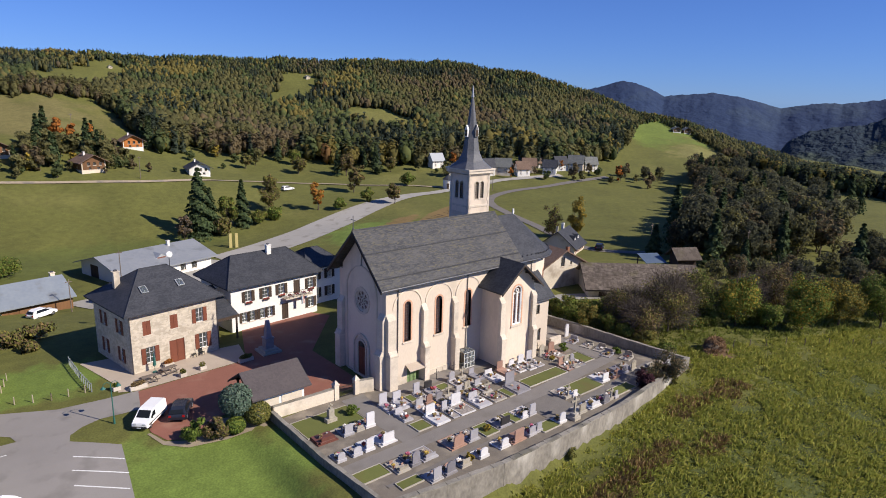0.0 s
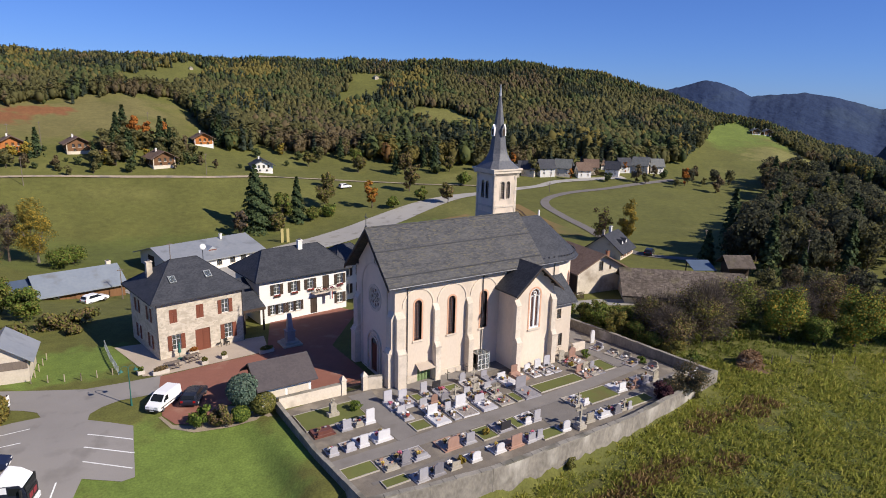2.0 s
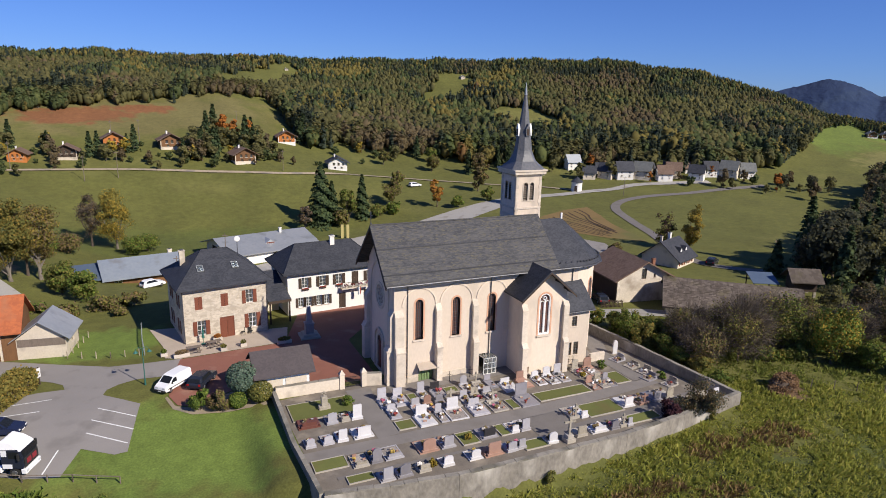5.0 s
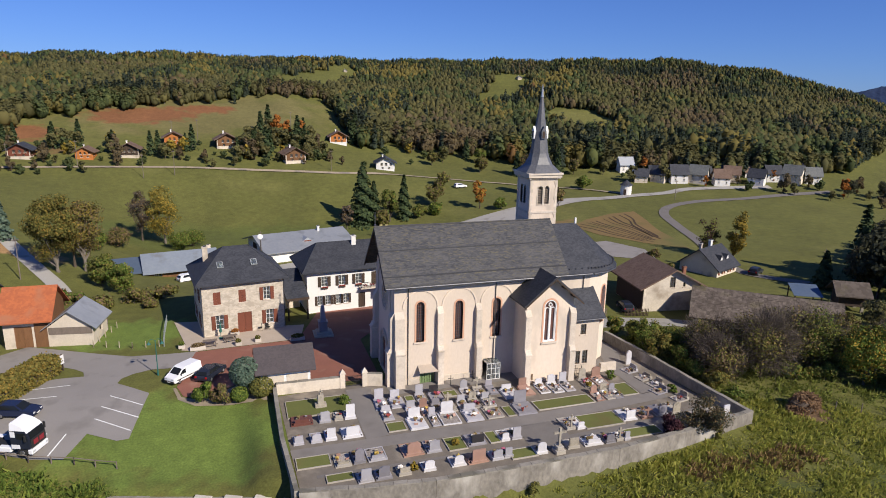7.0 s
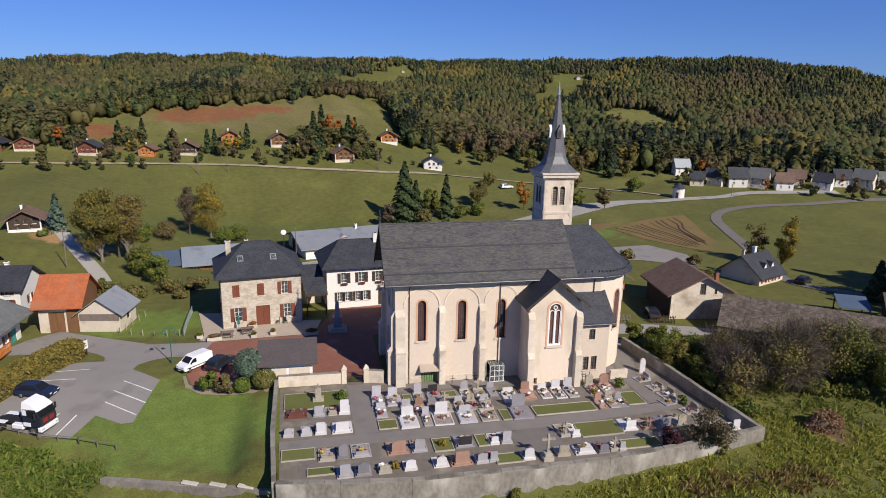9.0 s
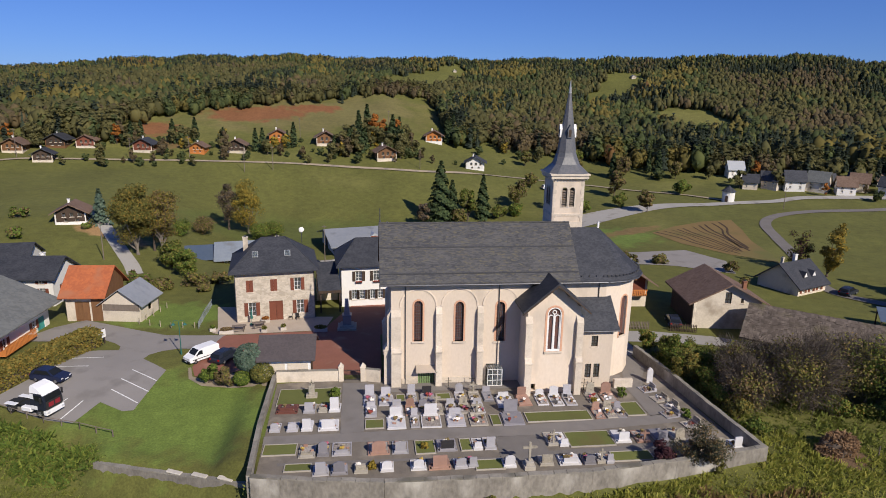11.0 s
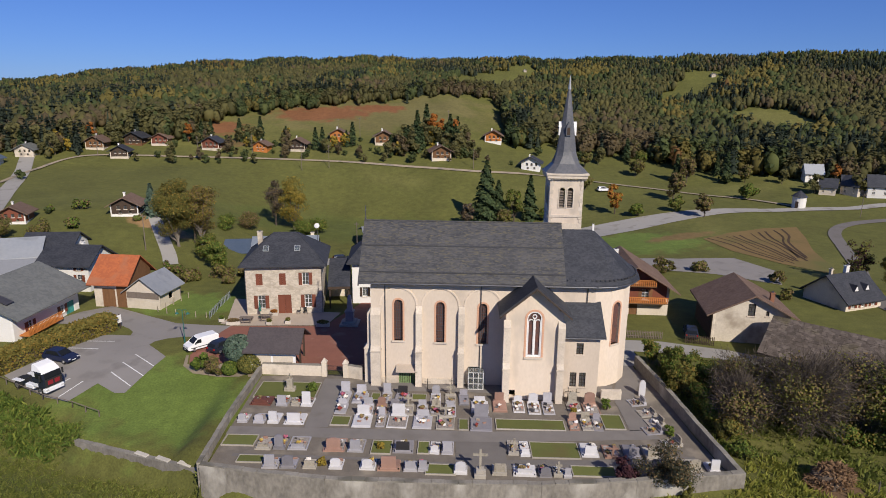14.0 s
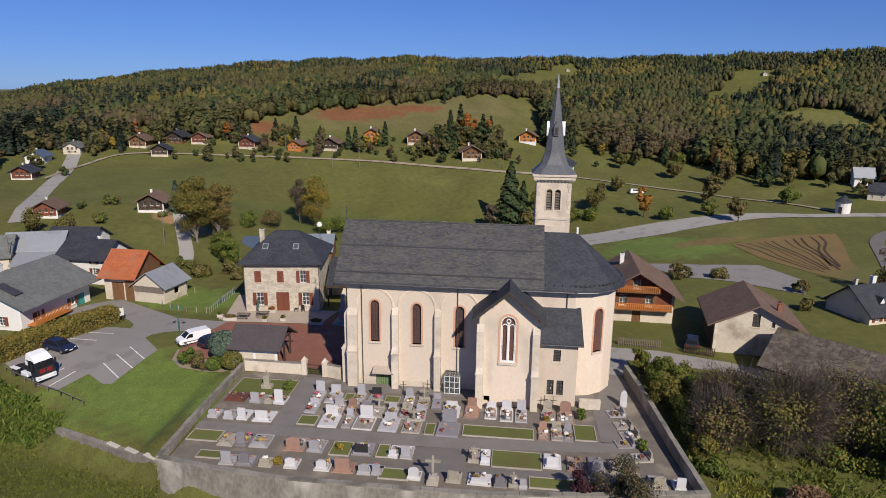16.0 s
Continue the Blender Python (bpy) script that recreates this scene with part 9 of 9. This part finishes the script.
def glass_quad(parent, pts, name="window"):
    bm = bmesh.new()
    bm.faces.new([bm.verts.new(p) for p in pts])
    return part(name, bm, DARK_GLASS, parent)


def van(m):
    ob = thing("delivery_van", m, "white panel van parked on the brick paving", "van")
    side = [(-2.4, 0.35, 0), (2.25, 0.32, 0), (2.42, 0.55, 0.2), (2.36, 0.95, 0.25), (1.55, 1.22, 0.2), (0.75, 1.92, 0.75), (0.3, 2.02, 0.8), (-2.15, 2.02, 0.8), (-2.38, 1.85, 0.6), (-2.42, 0.6, 0)]
    part("body", body_mesh(side, 0.95), CAR_WHITE, ob)
    glass_quad(ob, [(1.56, -0.78, 1.27), (1.56, 0.78, 1.27), (0.83, 0.72, 1.87), (0.83, -0.72, 1.87)], "windscreen")
    for s in (-1, 1):
        glass_quad(ob, [(1.42, s * 0.935, 1.22), (0.35, s * 0.945, 1.22), (0.35, s * 0.895, 1.78), (0.85, s * 0.895, 1.78)], "side_window")
        part("headlight", boxes((2.22, s * 0.55 - 0.2, 0.72, 2.42, s * 0.55 + 0.2, 0.92), bevel=0.03), LAMP_GLASS, ob)
        part("tail_light", boxes((-2.46, s * 0.82 - 0.08, 0.8, -2.4, s * 0.82 + 0.08, 1.4)), TAIL_RED, ob)
        part("mirror", boxes((1.2, s * 1.02 - 0.09, 1.15, 1.32, s * 1.02 + 0.09, 1.4), bevel=0.02), BLACK, ob)
        part("rubbing_strip", boxes((-2.1, s * 0.955 - 0.012, 0.62, 2.0, s * 0.955 + 0.012, 0.72)), BLACK, ob)
        for x in (1.5, -1.45):
            wheel(ob, x, s * 0.82, 0.34, 0.24)
    part("bumper", boxes((2.3, -0.85, 0.32, 2.5, 0.85, 0.58), bevel=0.04), BLACK, ob)
    part("number_plate", boxes((2.5, -0.26, 0.4, 2.515, 0.26, 0.51)), FRAME_WHITE, ob)
    return ob


def car(m, paint, label):
    ob = thing("car", m, label, "car")
    side = [(-2.0, 0.3, 0), (2.0, 0.28, 0), (2.1, 0.5, 0.3), (2.0, 0.75, 0.3), (1.1, 0.92, 0.1), (-1.9, 0.95, 0.1), (-2.1, 0.7, 0.2)]
    part("body", body_mesh(side, 0.87), paint, ob)
    top = [(-1.95, 0.93, 0), (1.0, 0.9, 0), (0.25, 1.42, 1.6), (-1.2, 1.46, 1.6), (-1.75, 1.3, 1.4)]
    part("cabin", body_mesh(top, 0.82), paint, ob)
    glass_quad(ob, [(1.0, -0.68, 0.98), (1.0, 0.68, 0.98), (0.34, 0.6, 1.41), (0.34, -0.6, 1.41)], "windscreen")
    glass_quad(ob, [(-1.98, -0.66, 1.0), (-1.98, 0.66, 1.0), (-1.76, 0.6, 1.33), (-1.76, -0.6, 1.33)], "rear_window")
    for s in (-1, 1):
        glass_quad(ob, [(0.75, s * 0.83, 1.0), (-1.5, s * 0.83, 1.0), (-1.25, s * 0.70, 1.38), (0.2, s * 0.70, 1.38)], "side_window")
        part("headlight", boxes((1.92, s * 0.6 - 0.15, 0.55, 2.08, s * 0.6 + 0.15, 0.7), bevel=0.03), LAMP_GLASS, ob)
        part("tail_light", boxes((-2.1, s * 0.65 - 0.12, 0.65, -2.02, s * 0.65 + 0.12, 0.85)), TAIL_RED, ob)
        for x in (1.3, -1.25):
            wheel(ob, x, s * 0.76, 0.31, 0.2)
    part("number_plate", boxes((2.09, -0.26, 0.38, 2.105, 0.26, 0.49)), FRAME_WHITE, ob)
    return ob


def tractor_unit(m):
    ob = thing("lorry_tractor", m, "white and dark lorry tractor unit with red front", "lorry")
    part("chassis", boxes((-3.2, -0.45, 0.7, 2.6, 0.45, 0.95)), BLACK, ob)
    side = [(0.9, 1.0, 0), (2.85, 1.0, 0), (2.95, 1.3, 0.2), (2.85, 2.2, 0.2), (2.55, 2.95, 0.6), (0.9, 2.95, 0.4)]
    part("cab", body_mesh(side, 1.22, 0.06), CAR_DARK, ob)
    roof = [(0.85, 2.75, 0), (2.75, 2.75, 0.2), (2.55, 3.0, 0.5), (1.9, 3.5, 1.2), (1.0, 3.75, 1.5), (0.8, 3.65, 1.5)]
    part("roof_fairing", body_mesh(roof, 1.18), CAR_WHITE, ob)
    glass_quad(ob, [(2.97, -1.02, 2.12), (2.97, 1.02, 2.12), (2.78, 0.98, 2.72), (2.78, -0.98, 2.72)], "windscreen")
    part("grille", boxes((2.93, -1.05, 1.05, 3.0, 1.05, 2.05), bevel=0.02), BLACK, ob)
    part("emblem", boxes((3.002, -0.75, 1.35, 3.03, -0.1, 1.85), (3.002, 0.1, 1.35, 3.03, 0.75, 1.85)), TRUCK_RED, ob)
    part("bumper", boxes((2.6, -1.2, 0.45, 3.1, 1.2, 0.98), bevel=0.06), CAR_WHITE, ob)
    for s in (-1, 1):
        glass_quad(ob, [(2.7, s * 1.225, 2.1), (1.6, s * 1.225, 2.1), (1.6, s * 1.215, 2.75), (2.5, s * 1.215, 2.75)], "side_window")
        part("side_panel", boxes((1.0, s * 1.232 - 0.008, 1.05, 1.9, s * 1.232 + 0.008, 1.5), (1.0, s * 1.232 - 0.008, 2.3, 1.5, s * 1.232 + 0.008, 2.9)), CAR_WHITE, ob)
        part("headlight", boxes((2.9, s * 0.95 - 0.2, 0.65, 3.12, s * 0.95 + 0.2, 0.9), bevel=0.03), LAMP_GLASS, ob)
        part("mirror", boxes((2.55, s * 1.45 - 0.08, 2.0, 2.75, s * 1.45 + 0.08, 2.7), bevel=0.03), BLACK, ob)
        part("fuel_tank", boxes((-0.6, s * 0.85 - 0.3, 0.5, 0.8, s * 0.85 + 0.3, 1.05), bevel=0.08), CAR_WHITE, ob)
        part("mudguard", boxes((-2.9, s * 0.92 - 0.3, 1.05, -1.4, s * 0.92 + 0.3, 1.13), bevel=0.02), CAR_WHITE, ob)
        wheel(ob, 1.95, s * 0.98, 0.5, 0.32)
        wheel(ob, -2.15, s * 0.92, 0.5, 0.55)
    part("coupling_plate", boxes((-2.7, -0.5, 0.96, -1.6, 0.5, 1.08)), BLACK, ob)
    return ob


def stand(x, y, rot, lift=0.05):
    return pose(x, y, ground(x, y) + lift, 0, 0, rot)


van(stand(16.2, 63.6, 226) @ Matrix.Diagonal((0.85, 0.85, 0.85, 1)))
car(stand(19.2, 63.3, 60), CAR_DARK, "dark blue estate car parked behind the shrubs")
tractor_unit(stand(1.6, 53.3, -22) @ Matrix.Diagonal((0.93, 0.93, 0.93, 1)))
car(stand(0.6, 59.3, -17), CAR_BLUE, "blue hatchback parked in a bay")
car(stand(80.8, 71.5, 75), CAR_DARK, "dark car parked beside the old barn")
car(stand(117.5, 83, 30), CAR_DARK, "dark car parked beside the small house")
car(stand(24.5, 117.3, 20), CAR_DARK, "dark car parked near the metal-roofed hall")
car(stand(14.2, 111.2, 30), CAR_WHITE, "white car parked near the workshop")
car(stand(92.6, 183, 10), CAR_WHITE, "white vehicle parked in the meadow")

# ---- street furniture and garden things ----
lampost = thing("street_lamp", stand(13.3, 65.3, 0, 0), "green double-armed street lamp on the grass", "street lamp")
LAMP_GREEN = mat("lamp_green_paint", (0.03, 0.13, 0.11), (0.025, 0.11, 0.09), 0.5, 2, 10, 0.05, vary=0)
bm = bmesh.new()
cyl(bm, (0, 0, -0.1), (0, 0, 0.7), 0.11, 0.09, 10)
cyl(bm, (0, 0, 0.7), (0, 0, 4.3), 0.06, 0.045, 10)
part("pole", bm, LAMP_GREEN, lampost)
for s in (-1, 1):
    bm = bmesh.new()
    prev = Vector((0, 0, 4.2))
    for i in range(1, 7):
        a = math.pi * i / 6
        q = Vector((s * (0.35 - 0.35 * math.cos(a)), 0, 4.2 + 0.35 * math.sin(a)))
        cyl(bm, prev, q, 0.025, n=6)
        prev = q
    arm = part("arm", bm, LAMP_GREEN, lampost)
    bm = bmesh.new()
    cyl(bm, prev - Vector((0, 0, 0.25)), prev, 0.26, 0.06, 12)
    part("shade", bm, LAMP_GREEN, arm)
sign = thing("notice_board", stand(2.2, 69.0, 60, 0), "white notice board on two posts beside the hedge", "sign")
for x in (-0.7, 0.7):
    part("post", boxes((x - 0.06, -0.06, -0.1, x + 0.06, 0.06, 2.1)), WOOD_DARK, sign)
part("board", boxes((-0.9, -0.09, 0.9, 0.9, -0.062, 2.0)), FRAME_WHITE, sign)


def fence(name, pts, label, h=1.0, step_=2.0, rails=(0.45, 0.9), material=WOOD_GREY, slats=0.0):
    ob = thing(name, pose(0, 0, 0), label, "fence")
    for a, b in zip(pts, pts[1:]):
        a, b = Vector(a), Vector(b)
        n = max(1, round((b - a).length / step_))
        for i in range(n + 1):
            p = a.lerp(b, i / n)
            z = ground(p.x, p.y)
            bm = bmesh.new()
            cyl(bm, (p.x, p.y, z - 0.3), (p.x, p.y, z + h), 0.065, 0.055, 6)
            part("post", bm, material, ob)
            if i < n:
                q = a.lerp(b, (i + 1) / n)
                zq = ground(q.x, q.y)
                for r in rails:
                    bm = bmesh.new()
                    cyl(bm, (p.x, p.y, z + h * r), (q.x, q.y, zq + h * r), 0.045, n=6)
                    part("rail", bm, material, ob)
                if slats:
                    k = int((q - p).length / slats)
                    for j in range(1, k):
                        w = p.lerp(q, j / k)
                        zz = ground(w.x, w.y)
                        bm = bmesh.new()
                        box(bm, w.x - 0.04, w.y - 0.04, zz, w.x + 0.04, w.y + 0.04, zz + h)
                        part("slat", bm, material, ob)
    return ob


fence("timber_rail", [(-4.5, 54.9), (-0.6, 53.0), (3.4, 51.2), (7.4, 50.0), (11.2, 48.4)], "low timber rail beside the car park", 0.75, 2.0, (0.93,))
fence("garden_fence", [(4.6, 76.4), (6.4, 83.0)], "pale wooden post fence in the grass", 0.9, 1.6, (), WOOD_PALE)
fence("garden_fence", [(4.6, 76.4), (9.4, 74.6), (12.6, 74.4)], "pale wooden post fence beside the lane", 0.9, 1.6, (), WOOD_PALE)
fence("picket_fence", [(13.2, 74.2), (12.9, 78.5), (12.8, 83.5)], "grey-blue picket fence beside the terrace", 1.1, 1.4, (0.8,), FENCE_GREY, 0.55)
fence("board_fence", [(71.2, 70.4), (76.4, 69.9)], "weathered board fence beside the lane", 1.1, 1.7, (0.3, 0.8), WOOD_GREY, 0.2)
fence("board_fence", [(79.2, 68.9), (82.6, 68.0)], "short dark board fence beside the barn", 1.2, 1.6, (0.3, 0.8), WOOD_DARK, 0.2)
fence("meadow_fence", [(84.5, 36.5), (89, 34.0), (94.5, 31.0), (101, 27.0), (108, 22)], "thin wire fence posts along the meadow", 1.1, 3.2, (), WOOD_GREY)


def planter(x, y, rot, L, flowers, label):
    ob = thing("planter", stand(x, y, rot, 0.05), label, "planter", "terrace planters")
    part("box", boxes((-L / 2, -0.25, 0, L / 2, 0.25, 0.45), bevel=0.03), KERB2, ob)
    pts = blob_points(int(260 * L), (0, 0, 0.65), (L * 0.45, 0.32, 0.32), 0.5)
    raw_mesh("foliage", *leaf_quads(pts, 0.12), flowers, ob)


planter(17.4, 71.9, 8, 1.9, LEAF_BROWN, "long pale planter with dry reddish shrub")
planter(15.4, 72.9, 8, 0.8, LEAF_GREEN, "square pale planter with green bush")
planter(22.4, 72.1, 8, 0.8, LEAF_OLIVE, "small pale planter with trailing plants")
planter(24.9, 72.7, 8, 0.8, LEAF_OLIVE, "small pale planter with olive foliage")
planter(30.0, 71.9, 4, 1.9, LEAF_OLIVE, "long pale planter with red flowers")
planter(22.0, 75.9, 8, 1.2, LEAF_ORANGE, "terrace flower trough with autumn plants")


def picnic(x, y, rot):
    ob = thing("picnic_table", stand(x, y, rot, 0.06), "weathered wooden picnic table with benches", "table", "picnic tables")
    for i in range(4):
        part("top_board", boxes((-0.9, -0.38 + i * 0.19, 0.72, 0.9, -0.21 + i * 0.19, 0.76)), WOOD_GREY, ob)
    for s in (-1, 1):
        part("bench", boxes((-0.9, s * 0.75 - 0.13, 0.42, 0.9, s * 0.75 + 0.13, 0.46)), WOOD_GREY, ob)
        bm = bmesh.new()
        for k in (-1, 1):
            cyl(bm, (s * 0.65, k * 0.65, 0), (s * 0.65, k * 0.2, 0.72), 0.045, n=5)
        box(bm, s * 0.65 - 0.04, -0.82, 0.34, s * 0.65 + 0.04, 0.82, 0.42)
        part("leg_frame", bm, WOOD_GREY, ob)


picnic(21.4, 74.0, 15)
picnic(18.9, 72.9, 5)
ob = thing("parasol", stand(20.2, 75.2, 0, 0.05), "closed green parasol on a stand", "parasol")
bm = bmesh.new()
cyl(bm, (0, 0, 0), (0, 0, 2.4), 0.03)
cyl(bm, (0, 0, 0), (0, 0, 0.12), 0.3, 0.28, 12)
part("pole", bm, LAMP_GREEN, ob)
bm = bmesh.new()
cyl(bm, (0, 0, 0.9), (0, 0, 2.3), 0.2, 0.05, 10)
part("canopy", bm, LAMP_GREEN, ob)
for i, x in enumerate((25.4, 26.4)):
    ob = thing("garden_chair", stand(x, 76.9, 20 * i, 0.05), "dark metal garden chair on the terrace", "chair", "terrace chairs")
    part("seat", boxes((-0.25, -0.25, 0.42, 0.25, 0.25, 0.46)), BLACK, ob)
    part("backrest", boxes((-0.25, 0.22, 0.5, 0.25, 0.26, 0.95)), BLACK, ob)
    for a in (-0.22, 0.22):
        for b in (-0.22, 0.22):
            part("leg", boxes((a - 0.02, b - 0.02, 0, a + 0.02, b + 0.02, 0.42)), BLACK, ob)

# dish on the stone house's roof seen against the field, poles, posts
dish = thing("satellite_dish", pose(26.3, 86.8, 0), "white satellite dish on a tall pole", "dish")
bm = bmesh.new()
cyl(bm, (0, 0, 0), (0, 0, 11.0), 0.05)
part("pole", bm, ZINC, dish)
bm = bmesh.new()
bmesh.ops.create_uvsphere(bm, u_segments=16, v_segments=8, radius=0.42, matrix=pose(0, -0.15, 11.2, 70, 0, 0) @ Matrix.Diagonal((1, 1, 0.25, 1)))
part("reflector", bm, FRAME_WHITE, dish)
for x, y in ((57.6, 143.6), (58.9, 143.2)):
    ob = thing("roadside_pylon", stand(x, y, 0, 0), "pale yellowish roadside post", "post", "roadside posts")
    part("post", boxes((-0.35, -0.12, -0.3, 0.35, 0.12, 3.4)), POST_YELLOW, ob)


def pole(x, y, h, label="wooden utility pole in the fields"):
    ob = thing("utility_pole", stand(x, y, 0, 0), label, "pole", "utility poles")
    bm = bmesh.new()
    cyl(bm, (0, 0, -0.5), (0, 0, h), 0.10, 0.06, 7)
    part("shaft", bm, WOOD_GREY, ob)
    part("crossarm", boxes((-0.5, -0.05, h - 0.5, 0.5, 0.05, h - 0.38)), WOOD_GREY, ob)


for x, y, h in ((6.7, 193, 7.5), (-10.6, 104.5, 7.0), (-1.5, 190.5, 7.0), (12.5, 221, 8), (4.5, 222, 7.0), (44, 232, 8), (126, 54.5, 8.5), (125, 75, 6.5), (27.5, 118, 8.5), (-19.5, 198, 7.5), (-35.5, 193, 7.5), (53, 195, 6.5), (150, 150, 6), (-66, 189, 9), (18.5, 112.5, 5.5), (-58, 96, 6), (-26.5, 84.5, 7.5)):
    pole(x, y, h)

# heap of dry brush and earth
def blades(pts, up, length, width, spread=0.5):
    """Thin tapering blades that grow from the points along up, each with a lean of its own."""
    n = len(pts)
    d = up + rng.normal(0, spread, (n, 3))
    d /= np.linalg.norm(d, axis=1)[:, None] + 1e-9
    s = np.cross(d, rng.normal(size=(n, 3)))
    s /= np.linalg.norm(s, axis=1)[:, None] + 1e-9
    ln = (length * rng.uniform(0.6, 1.4, n))[:, None]
    w = (width * rng.uniform(0.6, 1.4, n) * 0.5)[:, None]
    verts = np.stack([pts - s * w, pts + s * w, pts + d * ln + s * w * 0.4, pts + d * ln - s * w * 0.4], 1).reshape(-1, 3)
    return verts, np.arange(n * 4).reshape(-1, 4)


heap = thing("brush_heap", stand(81.0, 37.6, 0, 0) @ Matrix.Diagonal((1.35, 1.2, 1.1, 1)), "shaggy heap of dry straw-brown brush", "heap")
pts = np.concatenate([blob_points(3000, (0.2, 0, 0.7), (1.25, 1.0, 1.05), 0.75), blob_points(1200, (-0.8, -0.3, 0.3), (0.9, 0.8, 0.6), 0.7)])
pts[:, 2] = np.maximum(pts[:, 2], 0.03)
out = pts - np.array([0, 0, 0.2])
out /= np.linalg.norm(out, axis=1)[:, None]
raw_mesh("brush", *blades(pts, out * 0.25 + np.array([0.2, 0, -0.25]), 0.24, 0.12, 0.9), LEAF_HEAP, heap)
bm = bmesh.new()
bmesh.ops.create_icosphere(bm, subdivisions=3, radius=1.0, matrix=Matrix.Translation((0, 0, 0.4)) @ Matrix.Diagonal((1.25, 0.95, 1.1, 1)))
for v in bm.verts:
    v.co += v.co.normalized() * 0.2 * noise.noise(v.co * 2.5)
part("earth", bm, BARK, heap)

# far hillside cabin roofs
for x, y, w in ((*polar(24.0, 342), 2.4), (*polar(8.9, 345), 1.8)):
    chalet(x, y, 0, w, CREAM, CREAM, GREY_TILE, "tiny pale cabin on a hillside clearing")
for a, r in ((56.6, 341), (57.5, 343)):
    x, y = polar(a, r)
    chalet(x, y, -40, 4.5, WHITE, WOOD, GREY_TILE, "small chalet on the green slope")


# ---- grass tufts ----
def tufts(name, n, within, size, material, label, box_, bare=-0.55, each=9, wide=0.2):
    """Rough grass: clumps of leaning blades with gaps between, taller where the ground is rich."""
    x, y = rng.uniform(box_[0], box_[2], n), rng.uniform(box_[1], box_[3], n)
    keep = np.array([within(a, b) for a, b in zip(x, y)])
    x, y = x[keep], y[keep]
    f = np.array([noise.noise(Vector((a * 0.22, b * 0.22, 2.0))) + 0.7 * noise.noise(Vector((a * 0.9, b * 0.9, 7.0))) for a, b in zip(x, y)])
    k = f + rng.normal(0, 0.2, len(x)) > bare
    x, y, f = x[k], y[k], f[k]
    z = np.array([ground(a, b) for a, b in zip(x, y)])
    tall = size * (1 + 0.7 * np.clip(f, -0.5, 1.0)) * rng.uniform(0.6, 1.5, len(x))
    lean = rng.normal(0, 0.25, (len(x), 3)) + np.array([0.28, -0.22, 0.6])
    pts = np.repeat(np.stack([x, y, z], 1), each, 0)
    pts[:, :2] += rng.normal(0, wide, (len(pts), 2))
    ob = raw_mesh(name, *blades(pts, np.repeat(lean, each, 0), np.repeat(tall, each), np.repeat(tall, each) * 0.32, 0.5), material)
    tagged(ob, label, "grass", kind="stuff")


def in_meadow(x, y):
    wall_y = np.interp(x, [26, 38, 60, 73.5, 76, 84, 120], [36.2, 34.6, 34.9, 36.6, 42, 37.5, 24])
    return y < wall_y and ((x - 81.0) / 2.4) ** 2 + ((y - 36.6) / 2.0) ** 2 > 0.6 + 0.4 * math.sin(x * 2.1 + y * 1.3) and math.hypot(x - CX, y - CY) > 20


def in_dry(x, y):
    return in_meadow(x, y) and any(((x - cx) / rx) ** 2 + ((y - cy) / ry) ** 2 < 1 + 0.5 * math.sin(x * 1.7 + y) for cx, cy, rx, ry in DRY)


DRY = [(73, 31.5, 3.4, 1.6), (66, 32.5, 4.2, 1.2), (53, 29.5, 4.5, 1.4), (46, 29, 5.0, 1.5), (60, 27, 3.0, 1.2)]
tufts("meadow_grass", 40000, in_meadow, 0.33, LEAF_MEADOW, "rough tufted meadow grass below the wall", (24, 8, 118, 44), -0.42, 7)
tufts("meadow_herbs", 7000, in_dry, 0.36, LEAF_HERB, "brown dry herbs in the rough meadow", (38, 24, 80, 36), -0.4)
tufts("lower_grass", 24000, lambda x, y: y < 44.5 - (x - 10.8) * 0.34 - 0.9 if x > 10 else y < 47.5, 0.2, LEAF_GRASS, "rough grass below the lawn wall", (-25, 22, 27, 50), -0.6, 7)
NETTLES = [(-14, 55), (-3, 52.2), (4, 49.6), (10, 46.8), (11.5, 44.6), (6, 44.4), (-1, 46), (-14, 49)]
tufts("nettle_bank", 3600, lambda x, y: inside(x, y, NETTLES), 0.42, LEAF_GREEN, "dense dark green nettles on the bank", (-14, 44, 12, 55), -0.8, 10, 0.25)
tufts("bank_grass", 6000, lambda x, y: y > np.interp(x, [73, 76, 84, 120], [43, 42, 38, 24]) and y < 62 - 0.5 * max(0, x - 84), 0.36, LEAF_GRASS, "rough grass under the orchard trees", (73, 24, 120, 62), -0.4)
